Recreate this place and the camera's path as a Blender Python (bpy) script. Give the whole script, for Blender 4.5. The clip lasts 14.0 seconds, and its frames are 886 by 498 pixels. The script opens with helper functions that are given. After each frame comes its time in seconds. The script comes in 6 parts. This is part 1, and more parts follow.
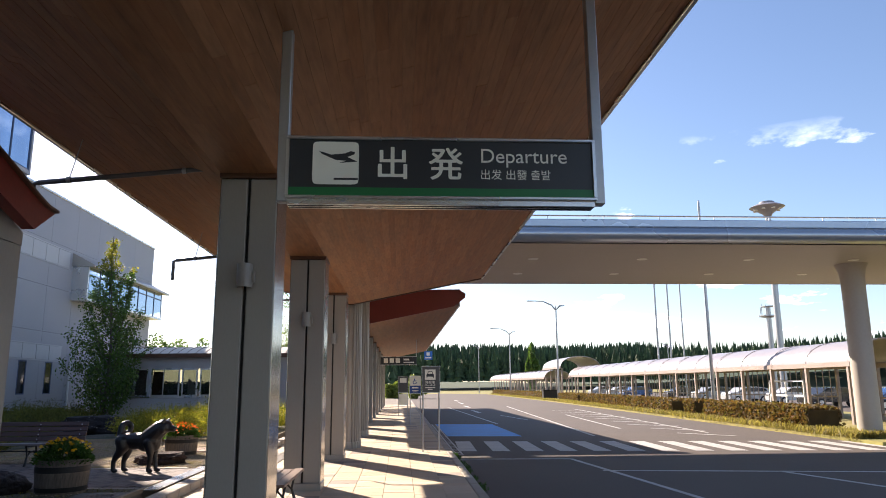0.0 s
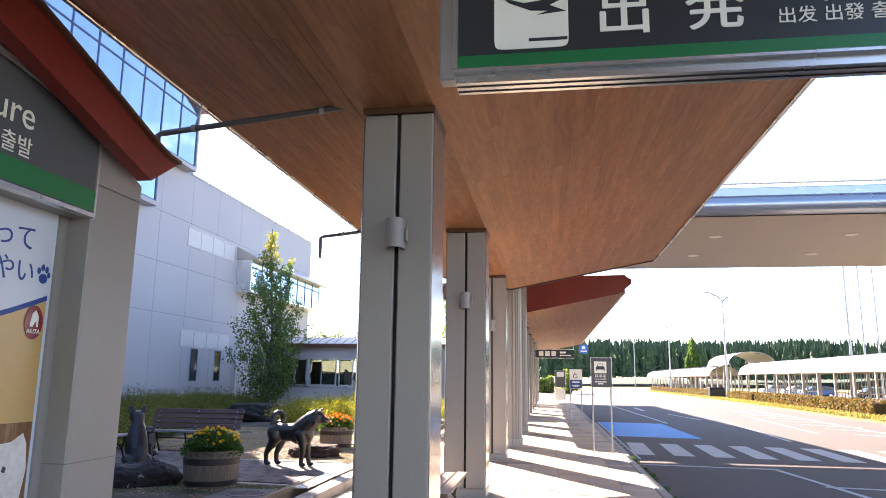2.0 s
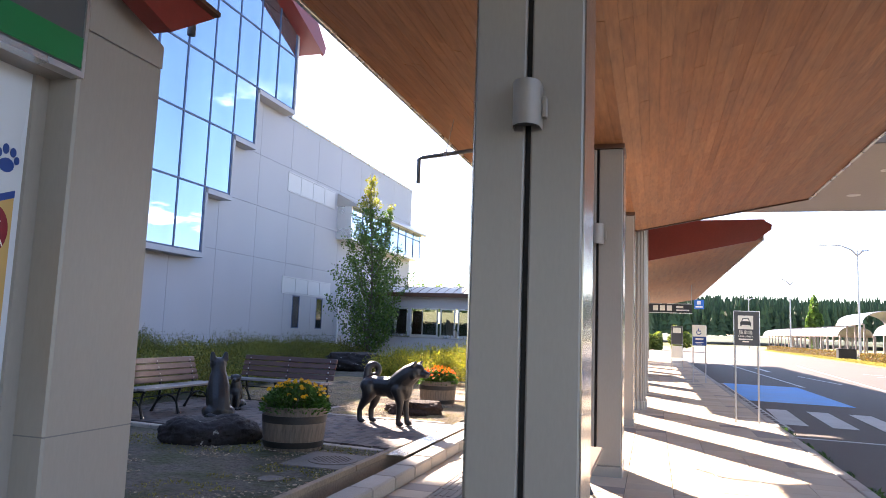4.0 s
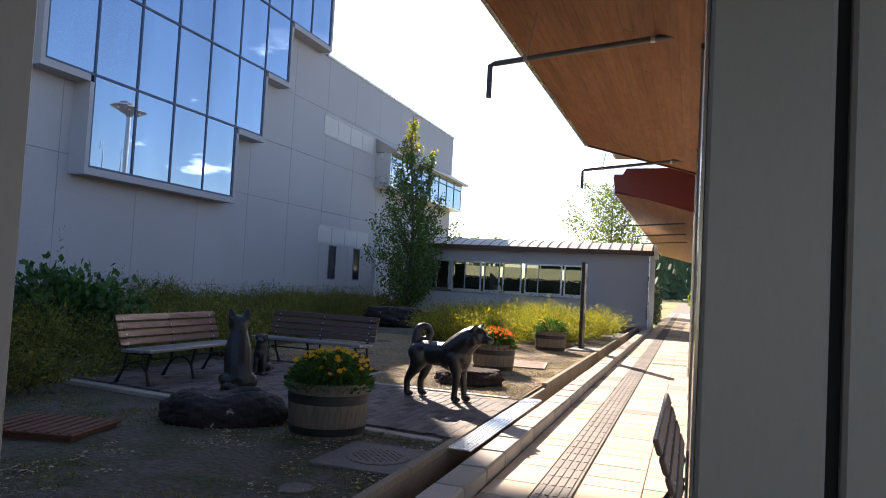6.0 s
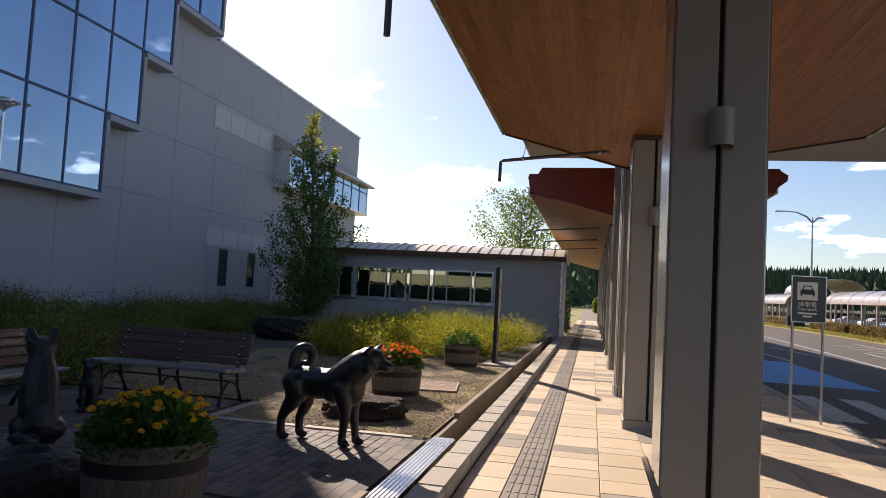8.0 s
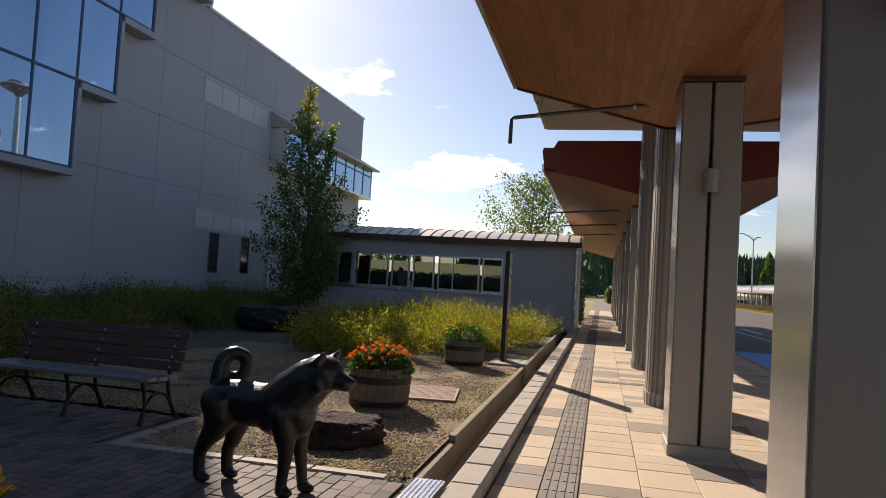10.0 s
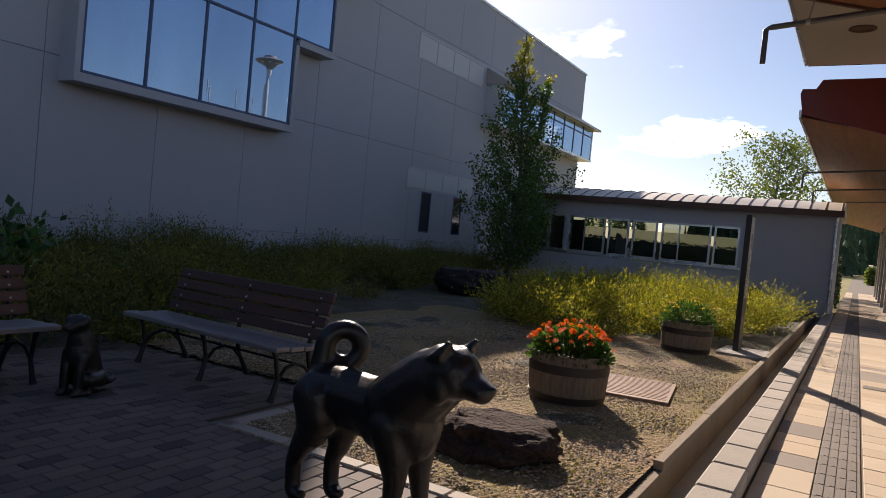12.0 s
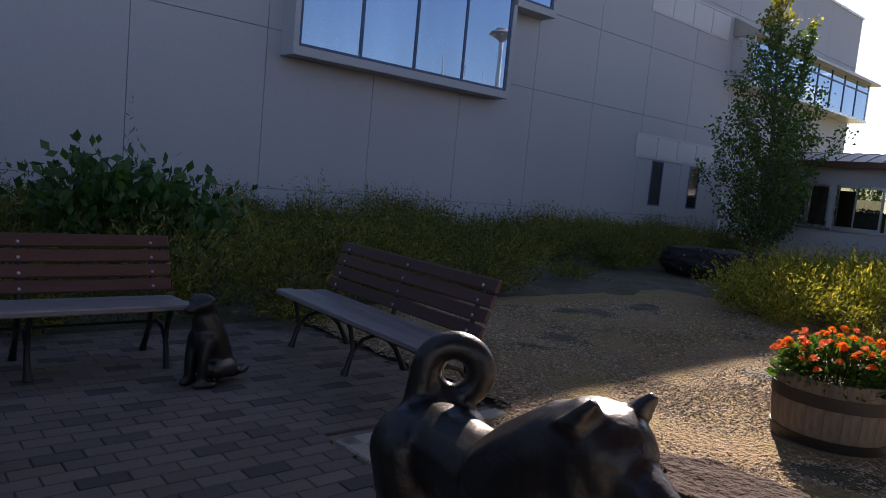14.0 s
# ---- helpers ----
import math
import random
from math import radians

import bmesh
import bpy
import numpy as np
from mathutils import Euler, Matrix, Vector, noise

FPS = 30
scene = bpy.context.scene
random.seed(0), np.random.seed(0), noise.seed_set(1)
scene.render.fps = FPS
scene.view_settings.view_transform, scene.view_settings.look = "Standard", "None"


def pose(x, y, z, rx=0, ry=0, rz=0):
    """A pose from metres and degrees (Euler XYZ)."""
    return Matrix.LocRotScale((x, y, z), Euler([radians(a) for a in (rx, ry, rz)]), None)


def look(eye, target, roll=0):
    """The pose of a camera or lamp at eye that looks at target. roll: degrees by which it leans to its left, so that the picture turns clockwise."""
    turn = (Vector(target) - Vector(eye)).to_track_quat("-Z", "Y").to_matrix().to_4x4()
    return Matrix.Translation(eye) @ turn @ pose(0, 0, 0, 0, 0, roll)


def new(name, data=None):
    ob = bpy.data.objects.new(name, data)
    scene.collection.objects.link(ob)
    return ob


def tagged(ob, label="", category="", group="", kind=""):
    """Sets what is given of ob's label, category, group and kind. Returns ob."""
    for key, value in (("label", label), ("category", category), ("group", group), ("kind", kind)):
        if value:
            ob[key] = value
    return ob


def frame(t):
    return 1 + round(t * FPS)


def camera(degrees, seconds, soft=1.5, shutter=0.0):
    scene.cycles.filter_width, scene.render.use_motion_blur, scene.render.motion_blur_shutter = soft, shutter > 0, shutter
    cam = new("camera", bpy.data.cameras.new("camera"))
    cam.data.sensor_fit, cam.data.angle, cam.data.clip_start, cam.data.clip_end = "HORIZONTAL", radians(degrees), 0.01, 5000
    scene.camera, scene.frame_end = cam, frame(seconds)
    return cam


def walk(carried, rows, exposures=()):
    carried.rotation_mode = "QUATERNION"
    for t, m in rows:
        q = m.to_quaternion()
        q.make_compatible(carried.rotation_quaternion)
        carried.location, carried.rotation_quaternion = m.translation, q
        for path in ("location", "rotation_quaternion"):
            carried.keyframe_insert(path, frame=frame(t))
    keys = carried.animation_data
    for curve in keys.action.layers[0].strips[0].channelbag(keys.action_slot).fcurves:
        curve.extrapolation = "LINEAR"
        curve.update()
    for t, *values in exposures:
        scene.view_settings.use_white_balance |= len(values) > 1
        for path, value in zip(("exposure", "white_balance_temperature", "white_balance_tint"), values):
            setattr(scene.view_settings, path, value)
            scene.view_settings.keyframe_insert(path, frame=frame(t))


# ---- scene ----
cam = camera(64.6, 14.0, soft=0.9)
PATH = [
    (0, (0.285, 0.582, 1.668), (0.406, 2.541, 2.051), -0.4),
    (0.5, (0.296, 1.07, 1.667), (0.323, 3.029, 2.072), -0.1),
    (1, (0.194, 1.511, 1.658), (0.129, 3.467, 2.068), -0.4),
    (1.5, (0.082, 1.919, 1.645), (-0.099, 3.872, 2.036), -0.0),
    (2, (-0.086, 2.333, 1.632), (-0.382, 4.276, 1.998), 0.7),
    (2.5, (-0.27, 2.783, 1.641), (-0.637, 4.719, 1.982), 1.0),
    (3, (-0.35, 3.283, 1.634), (-0.728, 5.221, 1.956), 1.3),
    (3.5, (-0.527, 3.734, 1.62), (-0.979, 5.661, 1.905), 1.3),
    (4, (-0.662, 4.206, 1.598), (-1.238, 6.107, 1.826), 2.1),
    (4.2, (-0.758, 4.4, 1.603), (-1.387, 6.287, 1.808), 2.5),
    (6.3, (-1.718, 6.263, 1.621), (-2.388, 8.145, 1.708), 3.1),
    (6.5, (-1.776, 6.43, 1.621), (-2.417, 8.322, 1.715), 2.8),
    (7, (-1.936, 6.88, 1.654), (-2.492, 8.798, 1.759), 2.8),
    (7.5, (-2.015, 7.414, 1.622), (-2.468, 9.358, 1.745), 2.8),
    (7.7, (-2.04, 7.609, 1.646), (-2.463, 9.56, 1.771), 3.0),
    (9.8, (-2.268, 9.755, 1.617), (-2.686, 11.709, 1.715), 3.3),
    (10, (-2.324, 9.951, 1.625), (-2.771, 11.898, 1.715), 3.4),
    (10.5, (-2.448, 10.408, 1.637), (-3.046, 12.315, 1.702), 4.0),
    (11, (-2.476, 10.851, 1.625), (-3.241, 12.699, 1.659), 4.9),
    (11.5, (-2.562, 11.252, 1.591), (-3.476, 13.032, 1.59), 5.1),
    (12, (-2.61, 11.674, 1.585), (-3.628, 13.395, 1.53), 5.5),
    (12.5, (-2.66, 12.048, 1.583), (-3.777, 13.702, 1.461), 5.6),
    (13, (-2.787, 12.457, 1.588), (-3.959, 14.069, 1.421), 5.5),
    (13.5, (-2.886, 12.801, 1.573), (-4.183, 14.313, 1.396), 5.5),
    (14, (-3.146, 12.983, 1.568), (-4.652, 14.285, 1.376), 5.4),
]
EXPOSURES = [(0.0, 1.50, 5900, 18), (0.5, 1.64, 5900, 18), (1.0, 2.09, 5900, 20), (1.5, 2.70, 5900, 22), (2.0, 2.88, 5900, 22), (3.0, 3.02, 5900, 22), (4.2, 2.70, 5900, 21), (6.5, 1.42, 5850, 17), (7.5, 0.98, 5850, 18), (9.8, 0.62, 5900, 17), (11.0, 0.56, 5900, 17), (12.5, 0.62, 5950, 21), (13.5, 0.84, 5950, 22), (14.0, 1.16, 5950, 23)]
walk(cam, [(t, look(eye, target, roll)) for t, eye, target, roll in PATH], EXPOSURES)

# ---- world, sun, sky ----
SUN_EL, SUN_AZ = radians(29.0), radians(-33.0)
world = bpy.data.worlds.new("world")
scene.world = world
world.use_nodes = True
wn, wl = world.node_tree.nodes, world.node_tree.links
wn.clear()
sky = wn.new("ShaderNodeTexSky")
sky.sky_type, sky.sun_disc, sky.sun_elevation, sky.sun_rotation = "NISHITA", False, SUN_EL, SUN_AZ
sky.air_density, sky.dust_density, sky.ozone_density = 1.0, 0.5, 0.6
tc = wn.new("ShaderNodeTexCoord")
sep = wn.new("ShaderNodeSeparateXYZ")
wl.new(tc.outputs["Generated"], sep.inputs[0])
lift = wn.new("ShaderNodeMath"); lift.operation = "ADD"; lift.inputs[1].default_value = 0.22
wl.new(sep.outputs["Z"], lift.inputs[0])
floor_z = wn.new("ShaderNodeMath"); floor_z.operation = "MAXIMUM"; floor_z.inputs[1].default_value = 0.1
wl.new(lift.outputs[0], floor_z.inputs[0])
flat = wn.new("ShaderNodeVectorMath"); flat.operation = "DIVIDE"
comb = wn.new("ShaderNodeCombineXYZ")
for i in range(3):
    wl.new(floor_z.outputs[0], comb.inputs[i])
wl.new(tc.outputs["Generated"], flat.inputs[0]); wl.new(comb.outputs[0], flat.inputs[1])
cloud = wn.new("ShaderNodeTexNoise")
cloud.inputs["Scale"].default_value, cloud.inputs["Detail"].default_value, cloud.inputs["Roughness"].default_value = 2.566, 7.0, 0.55
drift = wn.new("ShaderNodeVectorMath"); drift.operation = "ADD"; drift.inputs[1].default_value = (6.95, -20.72, 34.98)
wl.new(flat.outputs[0], drift.inputs[0]); wl.new(drift.outputs[0], cloud.inputs["Vector"])
cramp = wn.new("ShaderNodeValToRGB")
cramp.color_ramp.elements[0].position, cramp.color_ramp.elements[1].position = 0.60, 0.675
wl.new(cloud.outputs["Fac"], cramp.inputs[0])
sky_bg, cloud_bg, wmix, wout = wn.new("ShaderNodeBackground"), wn.new("ShaderNodeBackground"), wn.new("ShaderNodeMixShader"), wn.new("ShaderNodeOutputWorld")
sky_bg.inputs["Strength"].default_value = 0.062
cloud_bg.inputs["Color"].default_value, cloud_bg.inputs["Strength"].default_value = (1.0, 0.98, 0.95, 1), 1.2
wl.new(sky.outputs[0], sky_bg.inputs["Color"])
low = wn.new("ShaderNodeMapRange")
low.inputs[1].default_value, low.inputs[2].default_value, low.inputs[3].default_value, low.inputs[4].default_value = 0.27, 0.325, 1.0, 0.0
wl.new(sep.outputs["Z"], low.inputs[0])
bank = wn.new("ShaderNodeMath"); bank.operation = "MULTIPLY"
wl.new(cramp.outputs["Color"], bank.inputs[0]); wl.new(low.outputs[0], bank.inputs[1])
wl.new(bank.outputs[0], wmix.inputs[0]); wl.new(sky_bg.outputs[0], wmix.inputs[1]); wl.new(cloud_bg.outputs[0], wmix.inputs[2])
wl.new(wmix.outputs[0], wout.inputs["Surface"])
sun = new("sun", bpy.data.lights.new("sun", "SUN"))
sun.data.energy, sun.data.angle, sun.data.color = 5.0, radians(0.55), (1.0, 0.82, 0.59)
sun_dir = Vector((math.sin(SUN_AZ) * math.cos(SUN_EL), math.cos(SUN_AZ) * math.cos(SUN_EL), math.sin(SUN_EL)))
sun.matrix_world = look(sun_dir * 60, (0, 0, 0))

# ---- materials ----
def material(name, colour, rough=0.6, metal=0.0, vary=0.18, grain=30.0, stain=1.5, bump=0.15, tint=None, pick="", spread=0.25, stretch=(1, 1, 1), spec=0.5, coat=0.0, depth=0.01, leaf=0.0):
    """A surface with variation at two scales and fine relief. pick: 'object' or 'island' gives each piece its own tone."""
    m = bpy.data.materials.new(name)
    m.use_nodes = True
    n, l = m.node_tree.nodes, m.node_tree.links
    b = n["Principled BSDF"]
    b.inputs["Roughness"].default_value, b.inputs["Metallic"].default_value = rough, metal
    b.inputs["Specular IOR Level"].default_value, b.inputs["Coat Weight"].default_value = spec, coat
    co = n.new("ShaderNodeTexCoord")
    mp = n.new("ShaderNodeMapping"); mp.inputs["Scale"].default_value = stretch
    l.new(co.outputs["Object"], mp.inputs[0])
    fine, wide = n.new("ShaderNodeTexNoise"), n.new("ShaderNodeTexNoise")
    fine.inputs["Scale"].default_value, fine.inputs["Detail"].default_value = grain, 6.0
    wide.inputs["Scale"].default_value, wide.inputs["Detail"].default_value = stain, 4.0
    l.new(mp.outputs[0], fine.inputs["Vector"]); l.new(mp.outputs[0], wide.inputs["Vector"])
    add = n.new("ShaderNodeMath"); add.operation = "ADD"
    l.new(fine.outputs["Fac"], add.inputs[0]); l.new(wide.outputs["Fac"], add.inputs[1])
    val = n.new("ShaderNodeMapRange")
    val.inputs[1].default_value, val.inputs[2].default_value = 0.6, 1.4
    val.inputs[3].default_value, val.inputs[4].default_value = 1 - vary, 1 + vary
    l.new(add.outputs[0], val.inputs[0])
    last = val.outputs[0]
    base = n.new("ShaderNodeRGB"); base.outputs[0].default_value = (*colour, 1)
    cout = base.outputs[0]
    if pick:
        src = n.new("ShaderNodeObjectInfo").outputs["Random"] if pick == "object" else n.new("ShaderNodeNewGeometry").outputs["Random Per Island"]
        if tint:
            mx = n.new("ShaderNodeMix"); mx.data_type = "RGBA"
            mx.inputs["A"].default_value, mx.inputs["B"].default_value = (*colour, 1), (*tint, 1)
            l.new(src, mx.inputs["Factor"]); cout = mx.outputs["Result"]
        tone = n.new("ShaderNodeMapRange"); tone.inputs[3].default_value, tone.inputs[4].default_value = 1 - spread, 1 + spread
        wob = n.new("ShaderNodeMath"); wob.operation = "FRACT"
        mul7 = n.new("ShaderNodeMath"); mul7.operation = "MULTIPLY"; mul7.inputs[1].default_value = 7.13
        l.new(src, mul7.inputs[0]); l.new(mul7.outputs[0], wob.inputs[0]); l.new(wob.outputs[0], tone.inputs[0])
        both = n.new("ShaderNodeMath"); both.operation = "MULTIPLY"
        l.new(last, both.inputs[0]); l.new(tone.outputs[0], both.inputs[1]); last = both.outputs[0]
    elif tint:
        mx = n.new("ShaderNodeMix"); mx.data_type = "RGBA"
        mx.inputs["A"].default_value, mx.inputs["B"].default_value = (*colour, 1), (*tint, 1)
        rp = n.new("ShaderNodeMapRange"); rp.inputs[1].default_value, rp.inputs[2].default_value = 0.38, 0.62
        l.new(wide.outputs["Fac"], rp.inputs[0]); l.new(rp.outputs[0], mx.inputs["Factor"]); cout = mx.outputs["Result"]
    sc = n.new("ShaderNodeVectorMath"); sc.operation = "SCALE"
    l.new(cout, sc.inputs[0]); l.new(last, sc.inputs["Scale"])
    l.new(sc.outputs[0], b.inputs["Base Color"])
    rr = n.new("ShaderNodeMapRange"); rr.inputs[3].default_value, rr.inputs[4].default_value = max(0.02, rough - 0.08), min(1, rough + 0.08)
    l.new(wide.outputs["Fac"], rr.inputs[0]); l.new(rr.outputs[0], b.inputs["Roughness"])
    if bump:
        bp = n.new("ShaderNodeBump"); bp.inputs["Strength"].default_value, bp.inputs["Distance"].default_value = bump, depth
        l.new(fine.outputs["Fac"], bp.inputs["Height"]); l.new(bp.outputs[0], b.inputs["Normal"])
    if leaf:
        tl, mx2 = n.new("ShaderNodeBsdfTranslucent"), n.new("ShaderNodeMixShader")
        mx2.inputs[0].default_value = leaf
        glow = n.new("ShaderNodeVectorMath"); glow.operation = "MULTIPLY"; glow.inputs[1].default_value = (1.25, 1.3, 0.7)
        l.new(sc.outputs[0], glow.inputs[0]); l.new(glow.outputs[0], tl.inputs["Color"])
        l.new(b.outputs[0], mx2.inputs[1]); l.new(tl.outputs[0], mx2.inputs[2])
        l.new(mx2.outputs[0], n["Material Output"].inputs["Surface"])
    return m


def lichen(m, colour, scale, low, high):
    """Pale specks over a stone."""
    n, l = m.node_tree.nodes, m.node_tree.links
    b = n["Principled BSDF"]
    old = b.inputs["Base Color"].links[0].from_socket
    spot, ramp, mx, co = n.new("ShaderNodeTexNoise"), n.new("ShaderNodeMapRange"), n.new("ShaderNodeMix"), n.new("ShaderNodeTexCoord")
    spot.inputs["Scale"].default_value, spot.inputs["Detail"].default_value = scale, 5.0
    ramp.inputs[1].default_value, ramp.inputs[2].default_value = low, high
    mx.data_type = "RGBA"
    mx.inputs["B"].default_value = (*colour, 1)
    l.new(co.outputs["Object"], spot.inputs["Vector"]); l.new(spot.outputs["Fac"], ramp.inputs[0]); l.new(ramp.outputs[0], mx.inputs["Factor"])
    l.new(old, mx.inputs["A"]); l.new(mx.outputs["Result"], b.inputs["Base Color"])
    return m


def glass(name, colour, rough=0.0):
    m = bpy.data.materials.new(name)
    m.use_nodes = True
    n, l = m.node_tree.nodes, m.node_tree.links
    n.remove(n["Principled BSDF"])
    tr, gl, mx, fr = n.new("ShaderNodeBsdfTransparent"), n.new("ShaderNodeBsdfGlossy"), n.new("ShaderNodeMixShader"), n.new("ShaderNodeFresnel")
    tr.inputs["Color"].default_value, gl.inputs["Roughness"].default_value = (*colour, 1), rough
    fr.inputs["IOR"].default_value = 1.5
    l.new(fr.outputs[0], mx.inputs[0]); l.new(tr.outputs[0], mx.inputs[1]); l.new(gl.outputs[0], mx.inputs[2])
    l.new(mx.outputs[0], n["Material Output"].inputs["Surface"])
    return m


WALL = material("wall_panel_paint", (0.395, 0.402, 0.435), 0.55, vary=0.09, grain=40, stain=0.25, bump=0.06, stretch=(1, 1, 0.5))
JOINT = material("joint_dark", (0.17, 0.17, 0.175), 0.8, vary=0.1, bump=0)
COLPAINT = material("column_paint", (0.285, 0.264, 0.238), 0.40, vary=0.06, grain=60, stain=0.8, bump=0.04, stretch=(1, 1, 0.25), spec=0.6)
COLSIDE = material("column_side_metal", (0.40, 0.39, 0.375), 0.2, metal=0.75, vary=0.05, grain=12, stain=0.6, bump=0.05, stretch=(1, 1, 0.2))
DARK = material("dark_void", (0.015, 0.015, 0.016), 0.8, vary=0.1, bump=0)
WOOD = material("soffit_wood", (0.245, 0.106, 0.043), 0.55, vary=0.34, grain=9, stain=2.2, bump=0.1, tint=(0.285, 0.138, 0.062), pick="island", spread=0.075, spec=0.28, stretch=(3.0, 0.35, 3.0))
BROWN = material("brown_trim", (0.10, 0.045, 0.025), 0.5, vary=0.15)
RED = material("red_fascia", (0.175, 0.020, 0.013), 0.42, vary=0.15, grain=20, stain=0.8, bump=0.05)
ROOFMETAL = material("roof_metal", (0.42, 0.40, 0.37), 0.4, metal=0.5, vary=0.1, grain=25, stain=0.7)
ROOFSEAM = material("annex_roof_sheet", (0.62, 0.57, 0.48), 0.5, vary=0.12, grain=18, stain=0.8, bump=0.04)
ALU = material("aluminium", (0.62, 0.62, 0.62), 0.28, metal=0.85, vary=0.07, bump=0.03)
STEEL = material("steel_post", (0.42, 0.42, 0.42), 0.35, metal=0.7, vary=0.08, bump=0.03)
PIPE = material("grey_pipe", (0.10, 0.10, 0.105), 0.4, metal=0.2, vary=0.12)
BRIDGE_SOFFIT = material("bridge_soffit", (0.42, 0.38, 0.33), 0.6, vary=0.05, grain=12, stain=0.3, bump=0.03)
BRIDGE_SKIN = material("bridge_skin", (0.42, 0.46, 0.52), 0.28, metal=0.6, vary=0.06, grain=10, stain=0.4, bump=0.03)
CONCRETE = material("concrete", (0.36, 0.345, 0.315), 0.75, vary=0.18, grain=55, stain=1.2, bump=0.2, depth=0.006)
SLAB = material("dark_slab", (0.15, 0.135, 0.115), 0.85, vary=0.3, grain=40, stain=2.5, bump=0.3)
EDGE = material("edging_brown", (0.24, 0.185, 0.125), 0.85, vary=0.3, grain=40, stain=2.5, bump=0.3, pick="object", spread=0.12)
KERB = material("kerb_concrete", (0.38, 0.34, 0.285), 0.8, vary=0.2, grain=70, stain=2.5, bump=0.3, pick="object", spread=0.12, depth=0.006)
PAVER = material("walk_paver", (0.54, 0.425, 0.285), 0.78, vary=0.12, grain=80, stain=1.6, bump=0.25, pick="object", tint=(0.57, 0.475, 0.345), spread=0.10, depth=0.004)
PAVER_GREY = material("walk_paver_grey", (0.30, 0.255, 0.21), 0.78, vary=0.14, grain=80, stain=1.6, bump=0.25, pick="object", spread=0.15, depth=0.004)
PAVER_FAR = material("walk_paver_joined", (0.54, 0.425, 0.285), 0.78, vary=0.12, grain=80, stain=1.6, bump=0.25, pick="island", tint=(0.57, 0.475, 0.345), spread=0.10, depth=0.004)
BED = material("joint_sand", (0.20, 0.17, 0.13), 0.95, vary=0.25, grain=90, stain=2, bump=0.3)
TACTILE = material("tactile_tile", (0.20, 0.175, 0.15), 0.75, vary=0.16, grain=60, stain=2, bump=0.2, pick="object", spread=0.12)
BRICK = material("garden_brick", (0.142, 0.110, 0.093), 0.82, vary=0.2, grain=70, stain=3, bump=0.35, pick="object", tint=(0.122, 0.101, 0.089), spread=0.18, depth=0.005)
BRICK_FAR = material("garden_brick_joined", (0.142, 0.110, 0.093), 0.82, vary=0.2, grain=70, stain=3, bump=0.35, pick="island", tint=(0.122, 0.101, 0.089), spread=0.18, depth=0.005)
SOIL = material("garden_soil", (0.125, 0.105, 0.078), 0.95, vary=0.6, grain=20, stain=2.2, bump=1.0, tint=(0.050, 0.055, 0.022), depth=0.05)
GRAVELBED = material("gravel_bed", (0.335, 0.225, 0.118), 0.95, vary=0.7, grain=34, stain=1.9, bump=1.0, tint=(0.20, 0.155, 0.055), depth=0.05)
BRICK_DARK = material("garden_brick_dark", (0.062, 0.056, 0.054), 0.82, vary=0.25, grain=70, stain=3, bump=0.35, pick="object", spread=0.2, depth=0.005)
GRAVEL = material("gravel_stone", (0.48, 0.39, 0.26), 0.85, vary=0.2, grain=90, stain=6, pick="island", tint=(0.17, 0.125, 0.08), spread=0.5, bump=0.2)
ASPHALT = material("asphalt", (0.090, 0.072, 0.060), 0.85, vary=0.25, grain=160, stain=0.35, bump=0.5, depth=0.006)
LINE = material("road_paint", (0.46, 0.455, 0.44), 0.7, vary=0.25, grain=25, stain=1.5, bump=0.1)
BLUE = material("blue_bay_paint", (0.05, 0.26, 0.66), 0.65, vary=0.2, grain=30, stain=1.0, bump=0.15)
GRASS = material("ground_grass", (0.30, 0.255, 0.075), 0.95, vary=0.35, grain=3.0, stain=0.05, bump=0.6, tint=(0.19, 0.19, 0.05), depth=0.05)
BRONZE = material("statue_bronze", (0.012, 0.011, 0.011), 0.33, metal=0.0, vary=0.35, grain=45, stain=6, bump=0.45, spec=0.55, depth=0.006)
STONE = material("dark_stone", (0.052, 0.034, 0.028), 0.92, vary=0.7, grain=26, stain=6, bump=1.0, depth=0.05, spec=0.2)
BOULDER = lichen(material("black_boulder", (0.022, 0.018, 0.017), 0.72, vary=0.5, grain=18, stain=5, bump=0.8, depth=0.03, spec=0.3), (0.30, 0.29, 0.27), 9, 0.68, 0.72)
BENCHWOOD = material("bench_wood", (0.080, 0.038, 0.031), 0.30, vary=0.22, grain=14, stain=3, bump=0.15, pick="object", spread=0.12, stretch=(0.4, 4, 4))
# bench wood with the pale sky sheen of the seat painted into its colour
BENCHSEAT = material("bench_seat_sky_sheen", (0.24, 0.22, 0.22), 0.32, vary=0.3, grain=14, stain=3, bump=0.15, pick="object", spread=0.12, stretch=(0.4, 4, 4))
BENCHWOOD_Y = material("bench_wood_pale", (0.16, 0.10, 0.07), 0.5, vary=0.22, grain=14, stain=3, bump=0.15, pick="object", spread=0.12, stretch=(0.4, 4, 4))
IRON = material("cast_iron", (0.018, 0.018, 0.019), 0.4, metal=0.3, vary=0.2, bump=0.1)
STAVE = material("barrel_oak", (0.145, 0.113, 0.084), 0.78, vary=0.4, grain=18, stain=4, bump=0.35, pick="object", spread=0.12, stretch=(3, 3, 0.5))
HOOP = material("barrel_hoop", (0.025, 0.022, 0.02), 0.5, metal=0.4, vary=0.3, bump=0.2)
LEAF = material("marigold_leaf", (0.035, 0.085, 0.016), 0.6, vary=0.2, pick="island", tint=(0.07, 0.14, 0.025), spread=0.35, bump=0, leaf=0.45)
